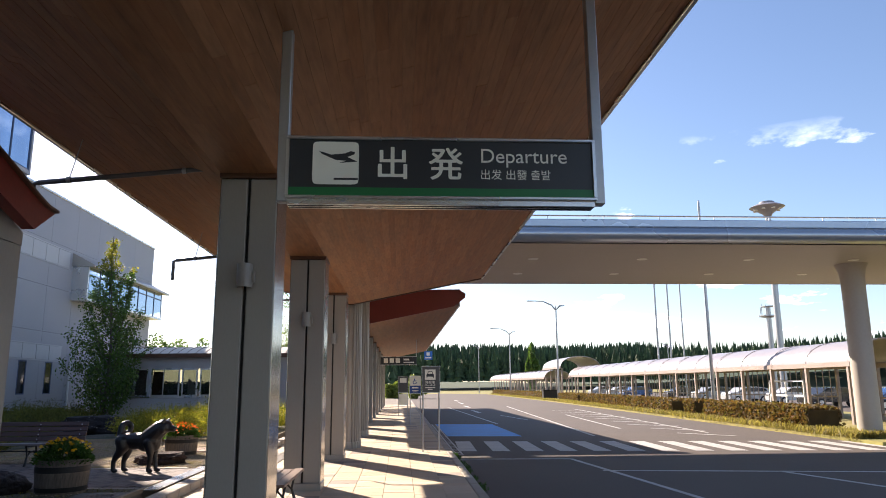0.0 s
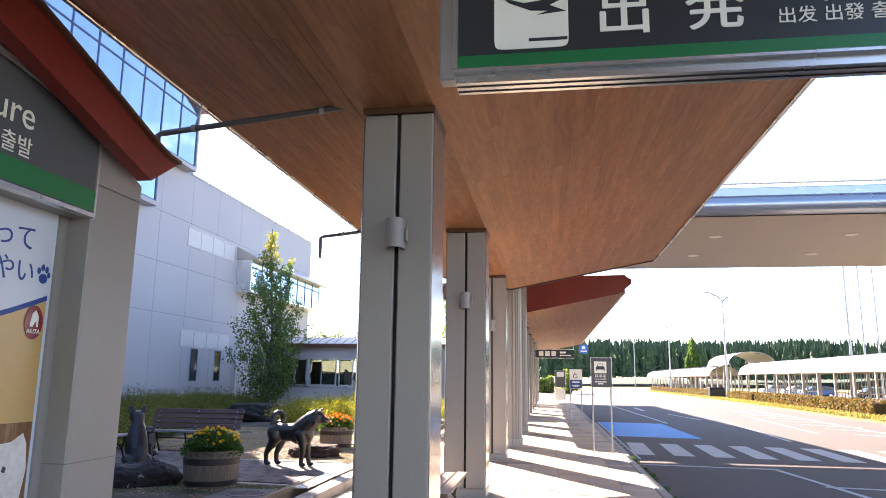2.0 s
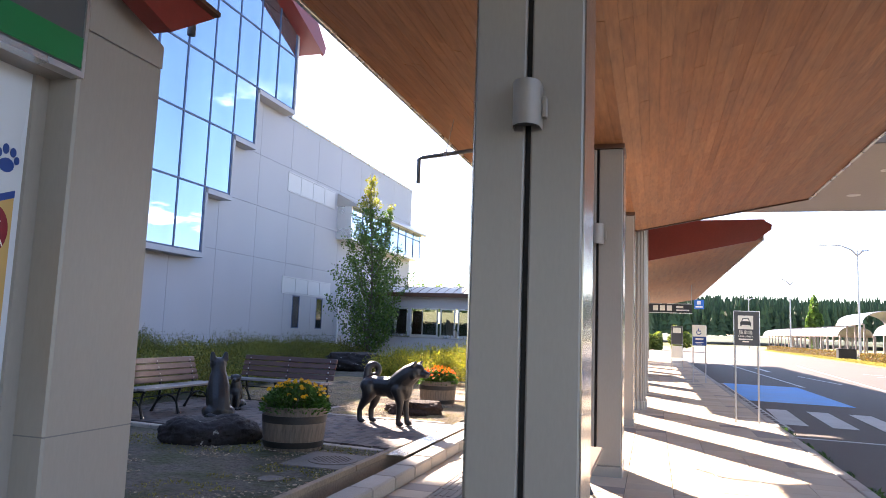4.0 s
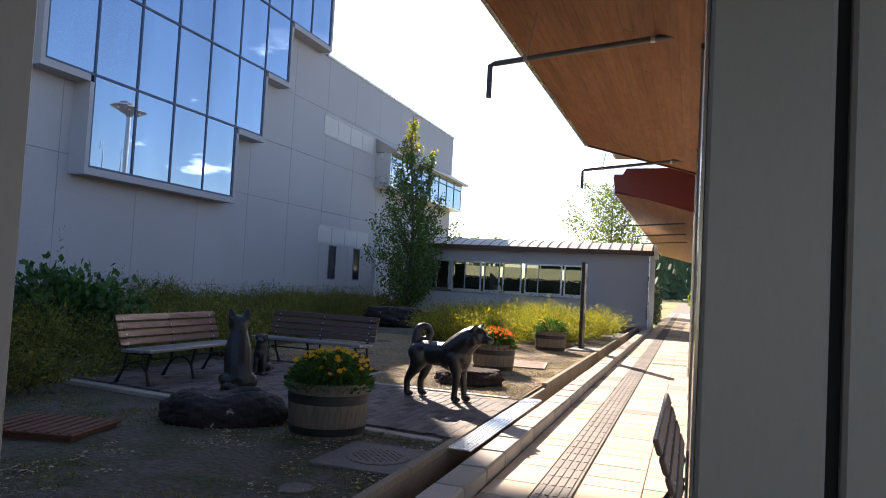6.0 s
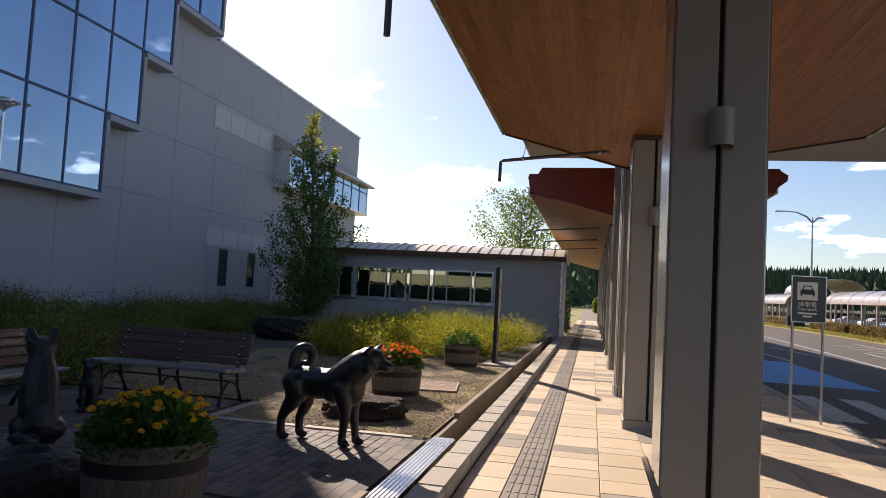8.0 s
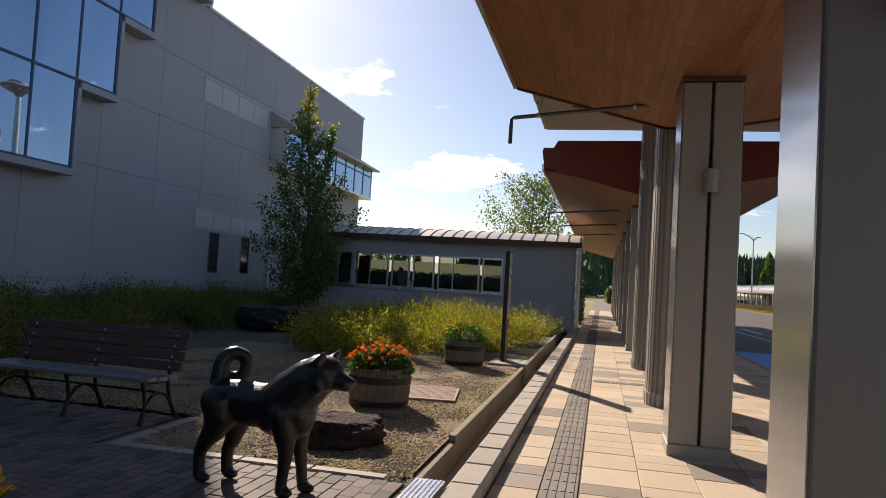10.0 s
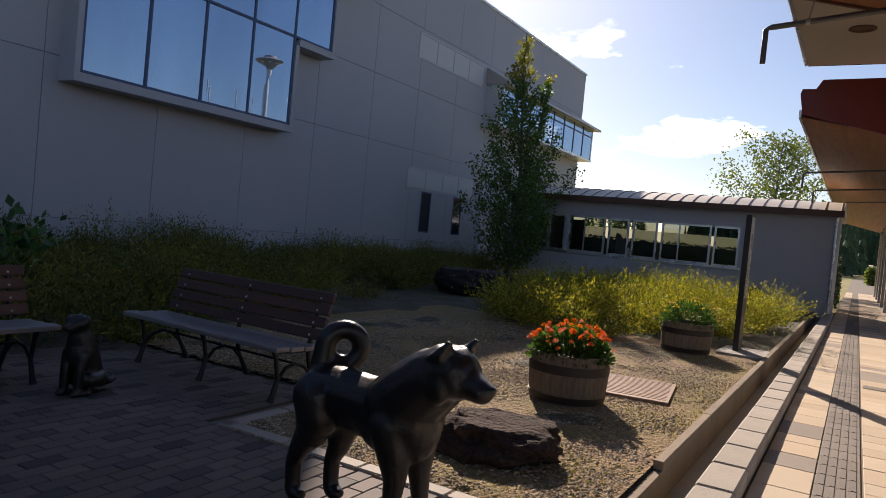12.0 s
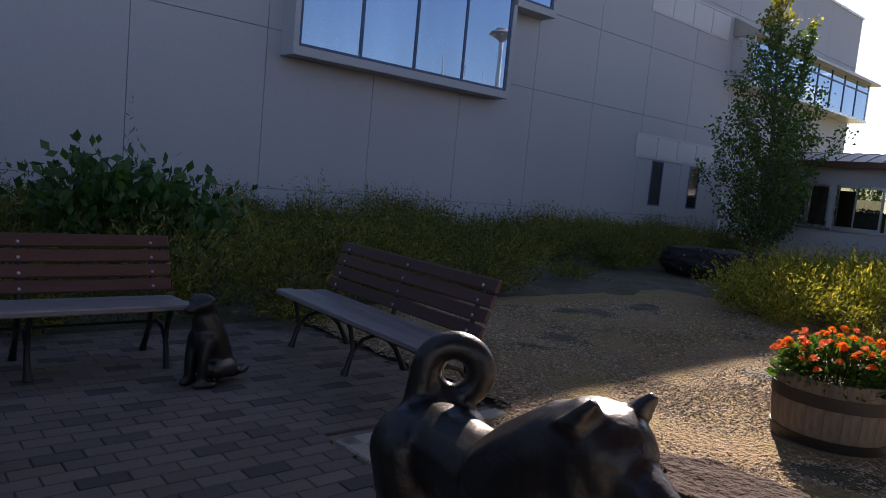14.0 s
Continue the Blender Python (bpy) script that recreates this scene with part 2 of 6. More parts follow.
MOSS = material("moss_blade", (0.17, 0.15, 0.03), 0.85, vary=0.2, pick="island", tint=(0.24, 0.215, 0.055), spread=0.35, bump=0, leaf=0.3)
ORANGE = material("orange_petal", (0.72, 0.13, 0.008), 0.6, vary=0.1, pick="island", tint=(0.8, 0.25, 0.01), spread=0.15, bump=0, leaf=0.45)
YELLOW = material("yellow_petal", (0.72, 0.42, 0.01), 0.6, vary=0.1, pick="island", tint=(0.8, 0.55, 0.03), spread=0.15, bump=0, leaf=0.45)
SHRUB_DARK = material("shrub_dark_leaf", (0.072, 0.108, 0.024), 0.7, vary=0.6, grain=4, stain=0.8, pick="island", tint=(0.20, 0.172, 0.034), spread=0.5, bump=0, leaf=0.45)
SHRUB_GOLD = material("shrub_gold_leaf", (0.105, 0.15, 0.02), 0.65, vary=0.45, grain=4, stain=1.1, pick="island", tint=(0.34, 0.28, 0.028), spread=0.55, bump=0, leaf=0.45)
BROADLEAF = material("broad_leaf", (0.030, 0.085, 0.020), 0.45, vary=0.2, grain=3, pick="island", tint=(0.055, 0.125, 0.03), spread=0.4, bump=0, leaf=0.35)
TREETIP = material("tree_tip_leaf", (0.40, 0.34, 0.05), 0.55, vary=0.2, grain=3, pick="island", tint=(0.18, 0.22, 0.04), spread=0.3, bump=0, leaf=0.45)
TREELEAF = material("tree_leaf", (0.055, 0.115, 0.028), 0.55, vary=0.2, grain=3, pick="island", tint=(0.12, 0.19, 0.04), spread=0.35, bump=0, leaf=0.45)
BIRCHLEAF = material("birch_leaf", (0.10, 0.15, 0.03), 0.55, vary=0.2, grain=3, pick="island", tint=(0.20, 0.24, 0.05), spread=0.3, bump=0, leaf=0.45)
BARK = material("bark", (0.12, 0.10, 0.08), 0.9, vary=0.3, grain=25, stain=4, bump=0.6)
CONIFER = material("conifer", (0.042, 0.075, 0.034), 0.85, vary=0.3, grain=1.5, stain=0.1, pick="island", tint=(0.05, 0.085, 0.03), spread=0.35, bump=0)
HEDGE = material("hedge_leaf", (0.17, 0.088, 0.035), 0.75, vary=0.25, grain=4, pick="island", tint=(0.10, 0.088, 0.03), spread=0.35, bump=0, leaf=0.45)
GRASSBLADE = material("grass_blade", (0.20, 0.18, 0.055), 0.75, vary=0.2, pick="island", tint=(0.31, 0.25, 0.09), spread=0.3, bump=0, leaf=0.45)
SIGNDARK = material("sign_dark", (0.028, 0.031, 0.036), 0.35, vary=0.06, grain=5, bump=0.02)
SIGNGREY = material("sign_grey", (0.075, 0.08, 0.083), 0.4, vary=0.06, grain=5, bump=0.02)
SIGNGREEN = material("sign_green", (0.01, 0.16, 0.045), 0.35, vary=0.06, grain=5, bump=0.02)
SIGNWHITE = material("sign_white", (0.86, 0.85, 0.74), 0.4, vary=0.05, grain=5, bump=0.02)
SIGNBLUE = material("sign_blue", (0.02, 0.06, 0.26), 0.4, vary=0.06, grain=5, bump=0.02)
SIGNBLUE_PALE = material("sign_bright_blue", (0.03, 0.16, 0.55), 0.4, vary=0.06, grain=5, bump=0.02)
POSTERSKY = material("poster_pale", (0.62, 0.66, 0.72), 0.25, vary=0.06, grain=3, stain=1.0, bump=0)
POSTERGOLD = material("poster_gold", (0.55, 0.36, 0.13), 0.25, vary=0.1, grain=3, stain=1.0, bump=0)
POSTERWOOD = material("poster_brown", (0.20, 0.10, 0.045), 0.25, vary=0.35, grain=6, stain=1.5, bump=0, stretch=(1, 6, 0.5))
POSTERRED = material("poster_maroon", (0.22, 0.02, 0.03), 0.25, vary=0.06, bump=0)
FUR = material("poster_fur", (0.70, 0.66, 0.60), 0.3, vary=0.2, grain=25, stain=4, bump=0)
COVER = material("cover_iron", (0.15, 0.125, 0.105), 0.8, vary=0.3, grain=30, stain=4, bump=0.3)
RUST = material("rusty_steel", (0.13, 0.055, 0.028), 0.8, vary=0.35, grain=20, stain=3, bump=0.3)
GRATE = material("grate_brown", (0.30, 0.20, 0.14), 0.75, vary=0.25, grain=20, stain=3, bump=0.2)
CURTAIN = material("curtain_glass", (0.38, 0.49, 0.65), 0.01, metal=0.92, vary=0.10, grain=0.25, stain=0.5, bump=0.002, stretch=(1, 2.2, 0.5), depth=0.4)
for lk in list(CURTAIN.node_tree.links):
    if lk.to_socket.name == "Roughness":
        CURTAIN.node_tree.links.remove(lk)
MULLION = material("mullion_blue", (0.045, 0.075, 0.16), 0.4, vary=0.08, bump=0.02)
WINGLASS = glass("window_glass", (0.47, 0.50, 0.47))
ACRYLIC = material("arcade_roof_sheet", (0.33, 0.31, 0.32), 0.3, vary=0.1, grain=5, stain=0.4, bump=0.02)
ARCFRAME = material("arcade_frame", (0.36, 0.29, 0.25), 0.5, vary=0.1)
WHITEPAINT = material("white_paint", (0.72, 0.72, 0.72), 0.4, vary=0.06, bump=0.02)
TYRE = material("tyre", (0.02, 0.02, 0.02), 0.8, vary=0.2)
CARGLASS = material("car_glass", (0.03, 0.035, 0.04), 0.08, vary=0.05, bump=0, coat=0.5)
SHEET = material("vent_grille", (0.53, 0.54, 0.55), 0.5, vary=0.06, grain=20, bump=0.05)
INSIDE = material("inside_paint", (0.50, 0.47, 0.42), 0.8, vary=0.08)
LIGHTDISC = bpy.data.materials.new("downlight_disc"); LIGHTDISC.use_nodes = True
LIGHTDISC.node_tree.nodes["Principled BSDF"].inputs["Base Color"].default_value = (0.8, 0.78, 0.72, 1)


# ---- builders ----
class Shape:
    """Collects vertices and faces of one mesh."""
    def __init__(self):
        self.v, self.f = [], []

    def add(self, verts, faces):
        k = len(self.v)
        self.v += [tuple(p) for p in verts]
        self.f += [tuple(i + k for i in face) for face in faces]
        return self

    def box(self, x0, x1, y0, y1, z0, z1, c=0.0):
        if c <= 0:
            p = [(x, y, z) for x in (x0, x1) for y in (y0, y1) for z in (z0, z1)]
            return self.add(p, [(0, 1, 3, 2), (4, 6, 7, 5), (0, 4, 5, 1), (2, 3, 7, 6), (0, 2, 6, 4), (1, 5, 7, 3)])
        p = []
        for sx, x in ((-1, x0), (1, x1)):
            for sy, y in ((-1, y0), (1, y1)):
                for sz, z in ((-1, z0), (1, z1)):
                    p += [(x, y - sy * c, z - sz * c), (x - sx * c, y, z - sz * c), (x - sx * c, y - sy * c, z)]
        q = lambda i, j, k, a: (i * 4 + j * 2 + k) * 3 + a
        f = [tuple(q(i, *jk, 0) for jk in (((0, 0), (0, 1), (1, 1), (1, 0)) if i == 0 else ((0, 0), (1, 0), (1, 1), (0, 1)))) for i in (0, 1)]
        f += [tuple(q(a, j, b, 1) for a, b in (((0, 0), (1, 0), (1, 1), (0, 1)) if j == 0 else ((0, 0), (0, 1), (1, 1), (1, 0)))) for j in (0, 1)]
        f += [tuple(q(a, b, k, 2) for a, b in (((0, 0), (0, 1), (1, 1), (1, 0)) if k == 0 else ((0, 0), (1, 0), (1, 1), (0, 1)))) for k in (0, 1)]
        for i in (0, 1):
            for j in (0, 1):
                f += [(q(i, j, 0, 0), q(i, j, 1, 0), q(i, j, 1, 1), q(i, j, 0, 1))]
                f += [(q(i, 0, j, 0), q(i, 1, j, 0), q(i, 1, j, 2), q(i, 0, j, 2))]
                f += [(q(0, i, j, 1), q(1, i, j, 1), q(1, i, j, 2), q(0, i, j, 2))]
                for k in (0, 1):
                    f += [(q(i, j, k, 0), q(i, j, k, 1), q(i, j, k, 2))]
        return self.add(p, f)

    def prism(self, outline, axis, a, b):
        """Extrudes a closed 2D outline along axis from a to b. Outline axes: y: (x, z); x: (y, z); z: (x, y)."""
        n = len(outline)
        put = {"y": lambda u, w, s: (u, s, w), "x": lambda u, w, s: (s, u, w), "z": lambda u, w, s: (u, w, s)}[axis]
        p = [put(u, w, a) for u, w in outline] + [put(u, w, b) for u, w in outline]
        return self.add(p, [tuple(range(n)), tuple(range(2 * n - 1, n - 1, -1))] + [(i, i + n, (i + 1) % n + n, (i + 1) % n) for i in range(n)])

    def tube(self, pts, r, n=8, cap=True):
        pts = [Vector(p) for p in pts]
        rs = r if isinstance(r, (list, tuple)) else [r] * len(pts)
        p, f = [], []
        side = None
        for i, c in enumerate(pts):
            d = (pts[min(i + 1, len(pts) - 1)] - pts[max(i - 1, 0)]).normalized()
            if side is None:
                side = d.orthogonal().normalized()
            side = (side - d * side.dot(d)).normalized()
            up = d.cross(side)
            p += [c + (side * math.cos(2 * math.pi * k / n) + up * math.sin(2 * math.pi * k / n)) * rs[i] for k in range(n)]
        for i in range(len(pts) - 1):
            f += [(i * n + k, i * n + (k + 1) % n, (i + 1) * n + (k + 1) % n, (i + 1) * n + k) for k in range(n)]
        if cap:
            f += [tuple(range(n - 1, -1, -1)), tuple(range((len(pts) - 1) * n, len(pts) * n))]
        return self.add(p, f)

    def lathe(self, prof, n=24, at=(0, 0, 0)):
        p = [(at[0] + r * math.cos(2 * math.pi * k / n), at[1] + r * math.sin(2 * math.pi * k / n), at[2] + z) for r, z in prof for k in range(n)]
        f = [(i * n + k, i * n + (k + 1) % n, (i + 1) * n + (k + 1) % n, (i + 1) * n + k) for i in range(len(prof) - 1) for k in range(n)]
        f += [tuple(range(n - 1, -1, -1)), tuple(range((len(prof) - 1) * n, len(prof) * n))]
        return self.add(p, f)

    def blob(self, c, r, n=12, m=8, turn=None):
        p, f = [], []
        R = turn or Matrix.Identity(3)
        for i in range(m + 1):
            a = math.pi * i / m
            for k in range(n):
                q = Vector((r[0] * math.sin(a) * math.cos(2 * math.pi * k / n), r[1] * math.sin(a) * math.sin(2 * math.pi * k / n), r[2] * math.cos(a)))
                p.append(Vector(c) + R @ q)
        for i in range(m):
            f += [(i * n + k, (i + 1) * n + k, (i + 1) * n + (k + 1) % n, i * n + (k + 1) % n) for k in range(n)]
        return self.add(p, f)

    def mesh(self, name, mat, smooth=0):
        me = bpy.data.meshes.new(name)
        me.from_pydata(self.v, [], self.f)
        me.materials.append(mat)
        if smooth:
            me.polygons.foreach_set("use_smooth", [True] * len(me.polygons))
            me.set_sharp_from_angle(angle=radians(smooth))
        me.update()
        return me


def part(name, shape, mat, parent=None, label="", smooth=0, at=None):
    ob = new(name, shape.mesh(name, mat, smooth) if isinstance(shape, Shape) else shape)
    if at is not None:
        ob.matrix_basis = at
    if parent:
        ob.parent = parent
    return tagged(ob, label)


def thing(name, label, category, at=None, group="", kind=""):
    ob = new(name)
    ob.empty_display_size = 0.2
    if at is not None:
        ob.matrix_basis = at
    return tagged(ob, label, category, group, kind)


def setting(name, shape, mat, label, category, smooth=0):
    return tagged(part(name, shape, mat, smooth=smooth), label, category, kind="structure")


def text_mesh(body, size, mat, name="lettering", thick=0.004, align="LEFT", bold=0.0):
    cu = bpy.data.curves.new(name, "FONT")
    cu.body, cu.size, cu.extrude, cu.align_x, cu.offset = body, size, thick, align, bold
    ob = bpy.data.objects.new(name, cu)
    scene.collection.objects.link(ob)
    me = bpy.data.meshes.new_from_object(ob.evaluated_get(bpy.context.evaluated_depsgraph_get()))
    bpy.data.objects.remove(ob)
    me.materials.clear()
    me.materials.append(mat)
    return me


def cloud_of_leaves(centres, sizes, up=0.0, wide=0.35, seed=1, axes=None):
    """Many separate leaf blades as one mesh: a kite of four corners each, folded along its middle."""
    rng = np.random.default_rng(seed)
    n = len(centres)
    d = rng.normal(size=(n, 3))
    d[:, 2] += up
    if axes is not None:
        d = d * 0.32 + np.asarray(axes)
    d /= np.linalg.norm(d, axis=1)[:, None]
    e = np.cross(d, rng.normal(size=(n, 3)))
    e /= np.linalg.norm(e, axis=1)[:, None] + 1e-9
    s = np.asarray(sizes)[:, None]
    c = np.asarray(centres)
    v = np.stack([c - d * s * 0.5, c + e * s * wide * 0.5, c + d * s * 0.5, c - e * s * wide * 0.5], 1).reshape(-1, 3)
    f = np.arange(4 * n).reshape(-1, 4)
    sh = Shape()
    sh.v, sh.f = v.tolist(), f.tolist()
    return sh

# ---- ground, road, walkway, garden levels ----
G, ROAD = 0.13, -0.12
setting("ground", Shape().box(-900, 900, -400, 1400, -0.6, -0.2), GRASS, "dry yellow-green grassland reaching to the horizon", "ground")
road = setting("road", Shape().prism([(1.66, -60), (60, -60), (60, 18), (14.2, 20.7), (14.4, 25), (16.6, 75), (18.3, 150), (10, 165), (1.66, 140)], "z", -0.3, ROAD), ASPHALT, "dark grey asphalt kerbside road with worn markings", "road")
setting("parking_lot", Shape().box(27, 90, 22, 160, -0.3, ROAD + 0.02), ASPHALT, "asphalt car park behind the covered walkway", "car park")
setting("walk_bed", Shape().box(-3.12, 1.5, -12, 140, -0.3, -0.012), BED, "sand bed under the walkway paving", "pavement")
setting("lawn_island", Shape().prism([(14.2, 20.7), (60, 18), (60, 21), (27, 22), (27, 150), (18.3, 150), (16.6, 75), (14.4, 25)], "z", -0.3, -0.02), GRASS, "grass verge between road and covered walkway", "verge")
# garden: a sheet with gentle unevenness, laid flat where the paving and plates lie
gs = Shape()
nx, ny = 70, 140
for i in range(nx + 1):
    for j in range(ny + 1):
        x, y = -17.3 + (17.3 - 3.64) * i / nx, 7.3 + (38 - 7.3) * j / ny
        d = 0.035 * noise.noise((x * 0.9, y * 0.9, 0)) + 0.02 * noise.noise((x * 3, y * 3, 4))
        if -9.4 < x and 12.0 < y < 16.6:
            d = -0.025
        if x > -4.3:
            d *= 0.3
        gs.v.append((x, y, G - 0.012 + d))
gs.f = [(i * (ny + 1) + j, (i + 1) * (ny + 1) + j, (i + 1) * (ny + 1) + j + 1, i * (ny + 1) + j + 1) for i in range(nx) for j in range(ny)]
setting("garden_soil", gs, SOIL, "bare earth and moss of the planted courtyard", "soil", smooth=60)

# ---- terminal building ----
WX, WTOP = -17.37, 11.4
def wall_panels():
    """East wall in large cladding panels with recessed joints, openings left for two small windows."""
    core = setting("wall_west", Shape().box(WX - 0.5, WX - 0.03, -14, 51.2, -0.2, WTOP - 0.02), JOINT, "grey panel-clad airport terminal wall", "wall")
    ys = [-14 + 2.78 * k for k in range(23)] + [51.2]
    ys = [y + 0.45 for y in ys[:-1]] + [51.2]
    ys[0] = -14
    zs = [-0.2, 1.05, 4.45, 6.72, 9.0, WTOP]
    for j in range(len(ys) - 1):
        for k in range(len(zs) - 1):
            y0, y1, z0, z1 = ys[j] + 0.006, ys[j + 1] - 0.006, zs[k] + 0.006, zs[k + 1] - 0.006
            if k == 1 and y0 < 34.95 < y1 or k == 1 and y0 < 37.45 < y1:
                yc = 34.95 if y0 < 34.95 < y1 else 37.45
                sh = Shape()
                a, b, c, d = yc - 0.36, yc + 0.36, 1.4, 2.98
                sh.box(WX - 0.03, WX, y0, a, z0, z1).box(WX - 0.03, WX, b, y1, z0, z1).box(WX - 0.03, WX, a, b, z0, c).box(WX - 0.03, WX, a, b, d, z1)
            else:
                sh = Shape().box(WX - 0.03, WX, y0, y1, z0, z1, 0.004)
            part("panel", sh, WALL, core)
    cap = part("coping", Shape().box(WX - 0.6, WX + 0.05, 33.4, 51.28, WTOP, WTOP + 0.12, 0.02), ALU, core)
    return core
wall_panels()
setting("terminal_body", Shape().box(-60, WX - 0.5, -14, 51.2, -0.2, WTOP), WALL, "flat-roofed grey terminal block behind its east wall", "building")
end_wall = setting("wall_north", Shape().box(WX - 0.49, WX - 0.02, 51.2, 51.24, -0.2, WTOP - 0.02), WALL, "grey end wall of the terminal", "wall")
for yc in (34.95, 37.45):
    w = thing("slit_window", "narrow dark upright window in the grey wall", "window", kind="structure")
    part("frame", Shape().box(WX - 0.03, WX + 0.015, yc - 0.36, yc - 0.31, 1.4, 2.98).box(WX - 0.03, WX + 0.015, yc + 0.31, yc + 0.36, 1.4, 2.98)
         .box(WX - 0.03, WX + 0.015, yc - 0.31, yc + 0.31, 1.4, 1.45).box(WX - 0.03, WX + 0.015, yc - 0.31, yc + 0.31, 2.93, 2.98), MULLION, w)
    part("pane", Shape().box(WX - 0.026, WX - 0.01, yc - 0.31, yc + 0.31, 1.45, 2.93), CARGLASS, w)


def grille_row(y0, y1, z0, z1, n):
    g = thing("wall_grille", "row of square pale louvre panels set in the wall", "vent", kind="structure")
    part("surround", Shape().box(WX, WX + 0.03, y0, y1, z0, z0 + 0.05).box(WX, WX + 0.03, y0, y1, z1 - 0.05, z1), SHEET, g)
    for k in range(n):
        a, b = y0 + (y1 - y0) * k / n, y0 + (y1 - y0) * (k + 1) / n
        part("louvre_panel", Shape().box(WX, WX + 0.02, a + 0.03, b - 0.03, z0 + 0.06, z1 - 0.06, 0.006), SHEET, g)
        part("panel_edge", Shape().box(WX, WX + 0.03, a - 0.02, a + 0.02, z0 + 0.05, z1 - 0.05), SHEET, g)
    return g
grille_row(33.5, 38.65, 7.88, 8.85, 4)
grille_row(33.5, 38.65, 3.02, 3.84, 4)

# projecting ribbon window with sloped hood
bay = thing("ribbon_window", "long projecting strip window under a sloped metal hood", "window", kind="structure")
BX, BY0, BY1, BZ0, BZ1 = WX + 0.85, 39.05, 51.0, 6.42, 8.15
part("box_sides", Shape().box(WX, BX, BY0, BY0 + 0.15, BZ0, BZ1).box(WX, BX, BY1 - 0.1, BY1, BZ0, BZ1).box(WX, BX + 0.05, BY0, BY1, BZ0 - 0.12, BZ0), ALU, bay)
part("hood", Shape().prism([(WX, 8.85), (BX + 0.35, 8.2), (BX + 0.35, 8.1), (WX, 8.15)], "y", BY0 - 0.1, BY1 + 0.35), ROOFMETAL, bay)
for k in range(8):
    a, b = BY0 + 0.15 + (BY1 - BY0 - 0.25) * k / 8, BY0 + 0.15 + (BY1 - BY0 - 0.25) * (k + 1) / 8
    for z0, z1 in ((BZ0, 7.7), (7.7, BZ1)):
        part("pane", Shape().box(BX - 0.06, BX - 0.03, a + 0.03, b - 0.03, z0 + 0.03, z1 - 0.03), CURTAIN, bay)
    part("mullion", Shape().box(BX - 0.08, BX, a - 0.03, a + 0.03, BZ0, BZ1), MULLION, bay)
part("transom", Shape().box(BX - 0.08, BX, BY0 + 0.15, BY1 - 0.1, 7.67, 7.73), MULLION, bay)
part("end_pane", Shape().box(WX + 0.1, BX - 0.1, BY1 + 0.002, BY1 + 0.02, BZ0 + 0.1, BZ1 - 0.1), CURTAIN, bay)

# stepped curtain wall under the red gable
GX = WX + 0.5
hall = thing("stepped_curtain_wall", "stepped blue reflective curtain wall projecting from the terminal", "curtain wall", kind="structure")
rows = [(4.15, 6.62, 20.30, 26.46), (6.62, 9.10, 18.76, 28.00), (9.10, 11.56, 17.22, 29.54), (11.56, 14.1, 14.14, 32.62), (14.1, 15.5, 14.14, 32.62)]
for z0, z1, y0, y1 in rows:
    n = round((y1 - y0) / 1.54)
    for k in range(n):
        a, b = y0 + (y1 - y0) * k / n, y0 + (y1 - y0) * (k + 1) / n
        dy = 0.006 * math.sin(k * 5.1 + z0 * 3.3)
        part("pane", Shape().add([(GX + 0.004 * math.sin(k * 3.7 + z0), a + 0.03, z0 + 0.03), (GX - dy, b - 0.03, z0 + 0.03), (GX - dy * 0.4, b - 0.03, z1 - 0.03), (GX + dy * 0.7, a + 0.03, z1 - 0.03)], [(0, 1, 2, 3)]), CURTAIN, hall)
    part("mullions", Shape().box(GX - 0.06, GX + 0.03, y0 - 0.04, y0 + 0.03, z0, z1), MULLION, hall)
    for k in range(1, n + 1):
        b = y0 + (y1 - y0) * k / n
        part("mullion", Shape().box(GX - 0.06, GX + 0.03, b - 0.03, b + 0.03, z0, z1), MULLION, hall)
    part("transom", Shape().box(GX - 0.06, GX + 0.032, y0 - 0.04, y1 + 0.04, z0 - 0.03, z0 + 0.035), MULLION, hall)
frame_sh = Shape()
prev = None
for z0, z1, y0, y1 in rows[:4]:
    lo, hi = z0 - 0.22, z0 - 0.03
    if prev is None:
        frame_sh.box(WX, GX + 0.06, y0 - 0.17, y1 + 0.17, lo, hi)
    else:
        frame_sh.box(WX, GX + 0.06, y0 - 0.17, prev[0] - 0.17, lo, hi).box(WX, GX + 0.06, prev[1] + 0.17, y1 + 0.17, lo, hi)
    top = z1 - 0.22 if z1 < 14 else 15.2
    frame_sh.box(WX, GX + 0.06, y0 - 0.17, y0 - 0.04, hi, top).box(WX, GX + 0.06, y1 + 0.04, y1 + 0.17, hi, top)
    prev = (y0, y1)
part("frame", frame_sh, WALL, hall)
part("back", Shape().box(WX - 0.2, GX - 0.1, 14.0, 32.75, 11.4, 15.2), DARK, hall)
# tall hall behind, with red gable roof
hall_body = thing("departure_hall", "tall hall with a red gabled metal roof above the terminal", "building", kind="structure")
part("wall", Shape().box(-60, WX - 0.2, 13.4, 33.95, WTOP, 14.8), WALL, hall_body)
under_line = [(12.9, 14.72), (23.4, 18.75), (33.9, 14.72)]
over_line = [(34.1, 15.15), (33.0, 16.1), (23.4, 19.9), (13.8, 16.1), (12.7, 15.15)]
part("roof", Shape().prism(under_line + over_line, "x", -60, -16.25), RED, hall_body)
part("fascia", Shape().prism([(12.8, 14.66), (23.4, 18.7), (34.0, 14.66), (34.2, 15.12), (33.05, 16.16), (23.4, 19.97), (13.75, 16.16), (12.6, 15.12)], "x", -16.25, -16.12), RED, hall_body)
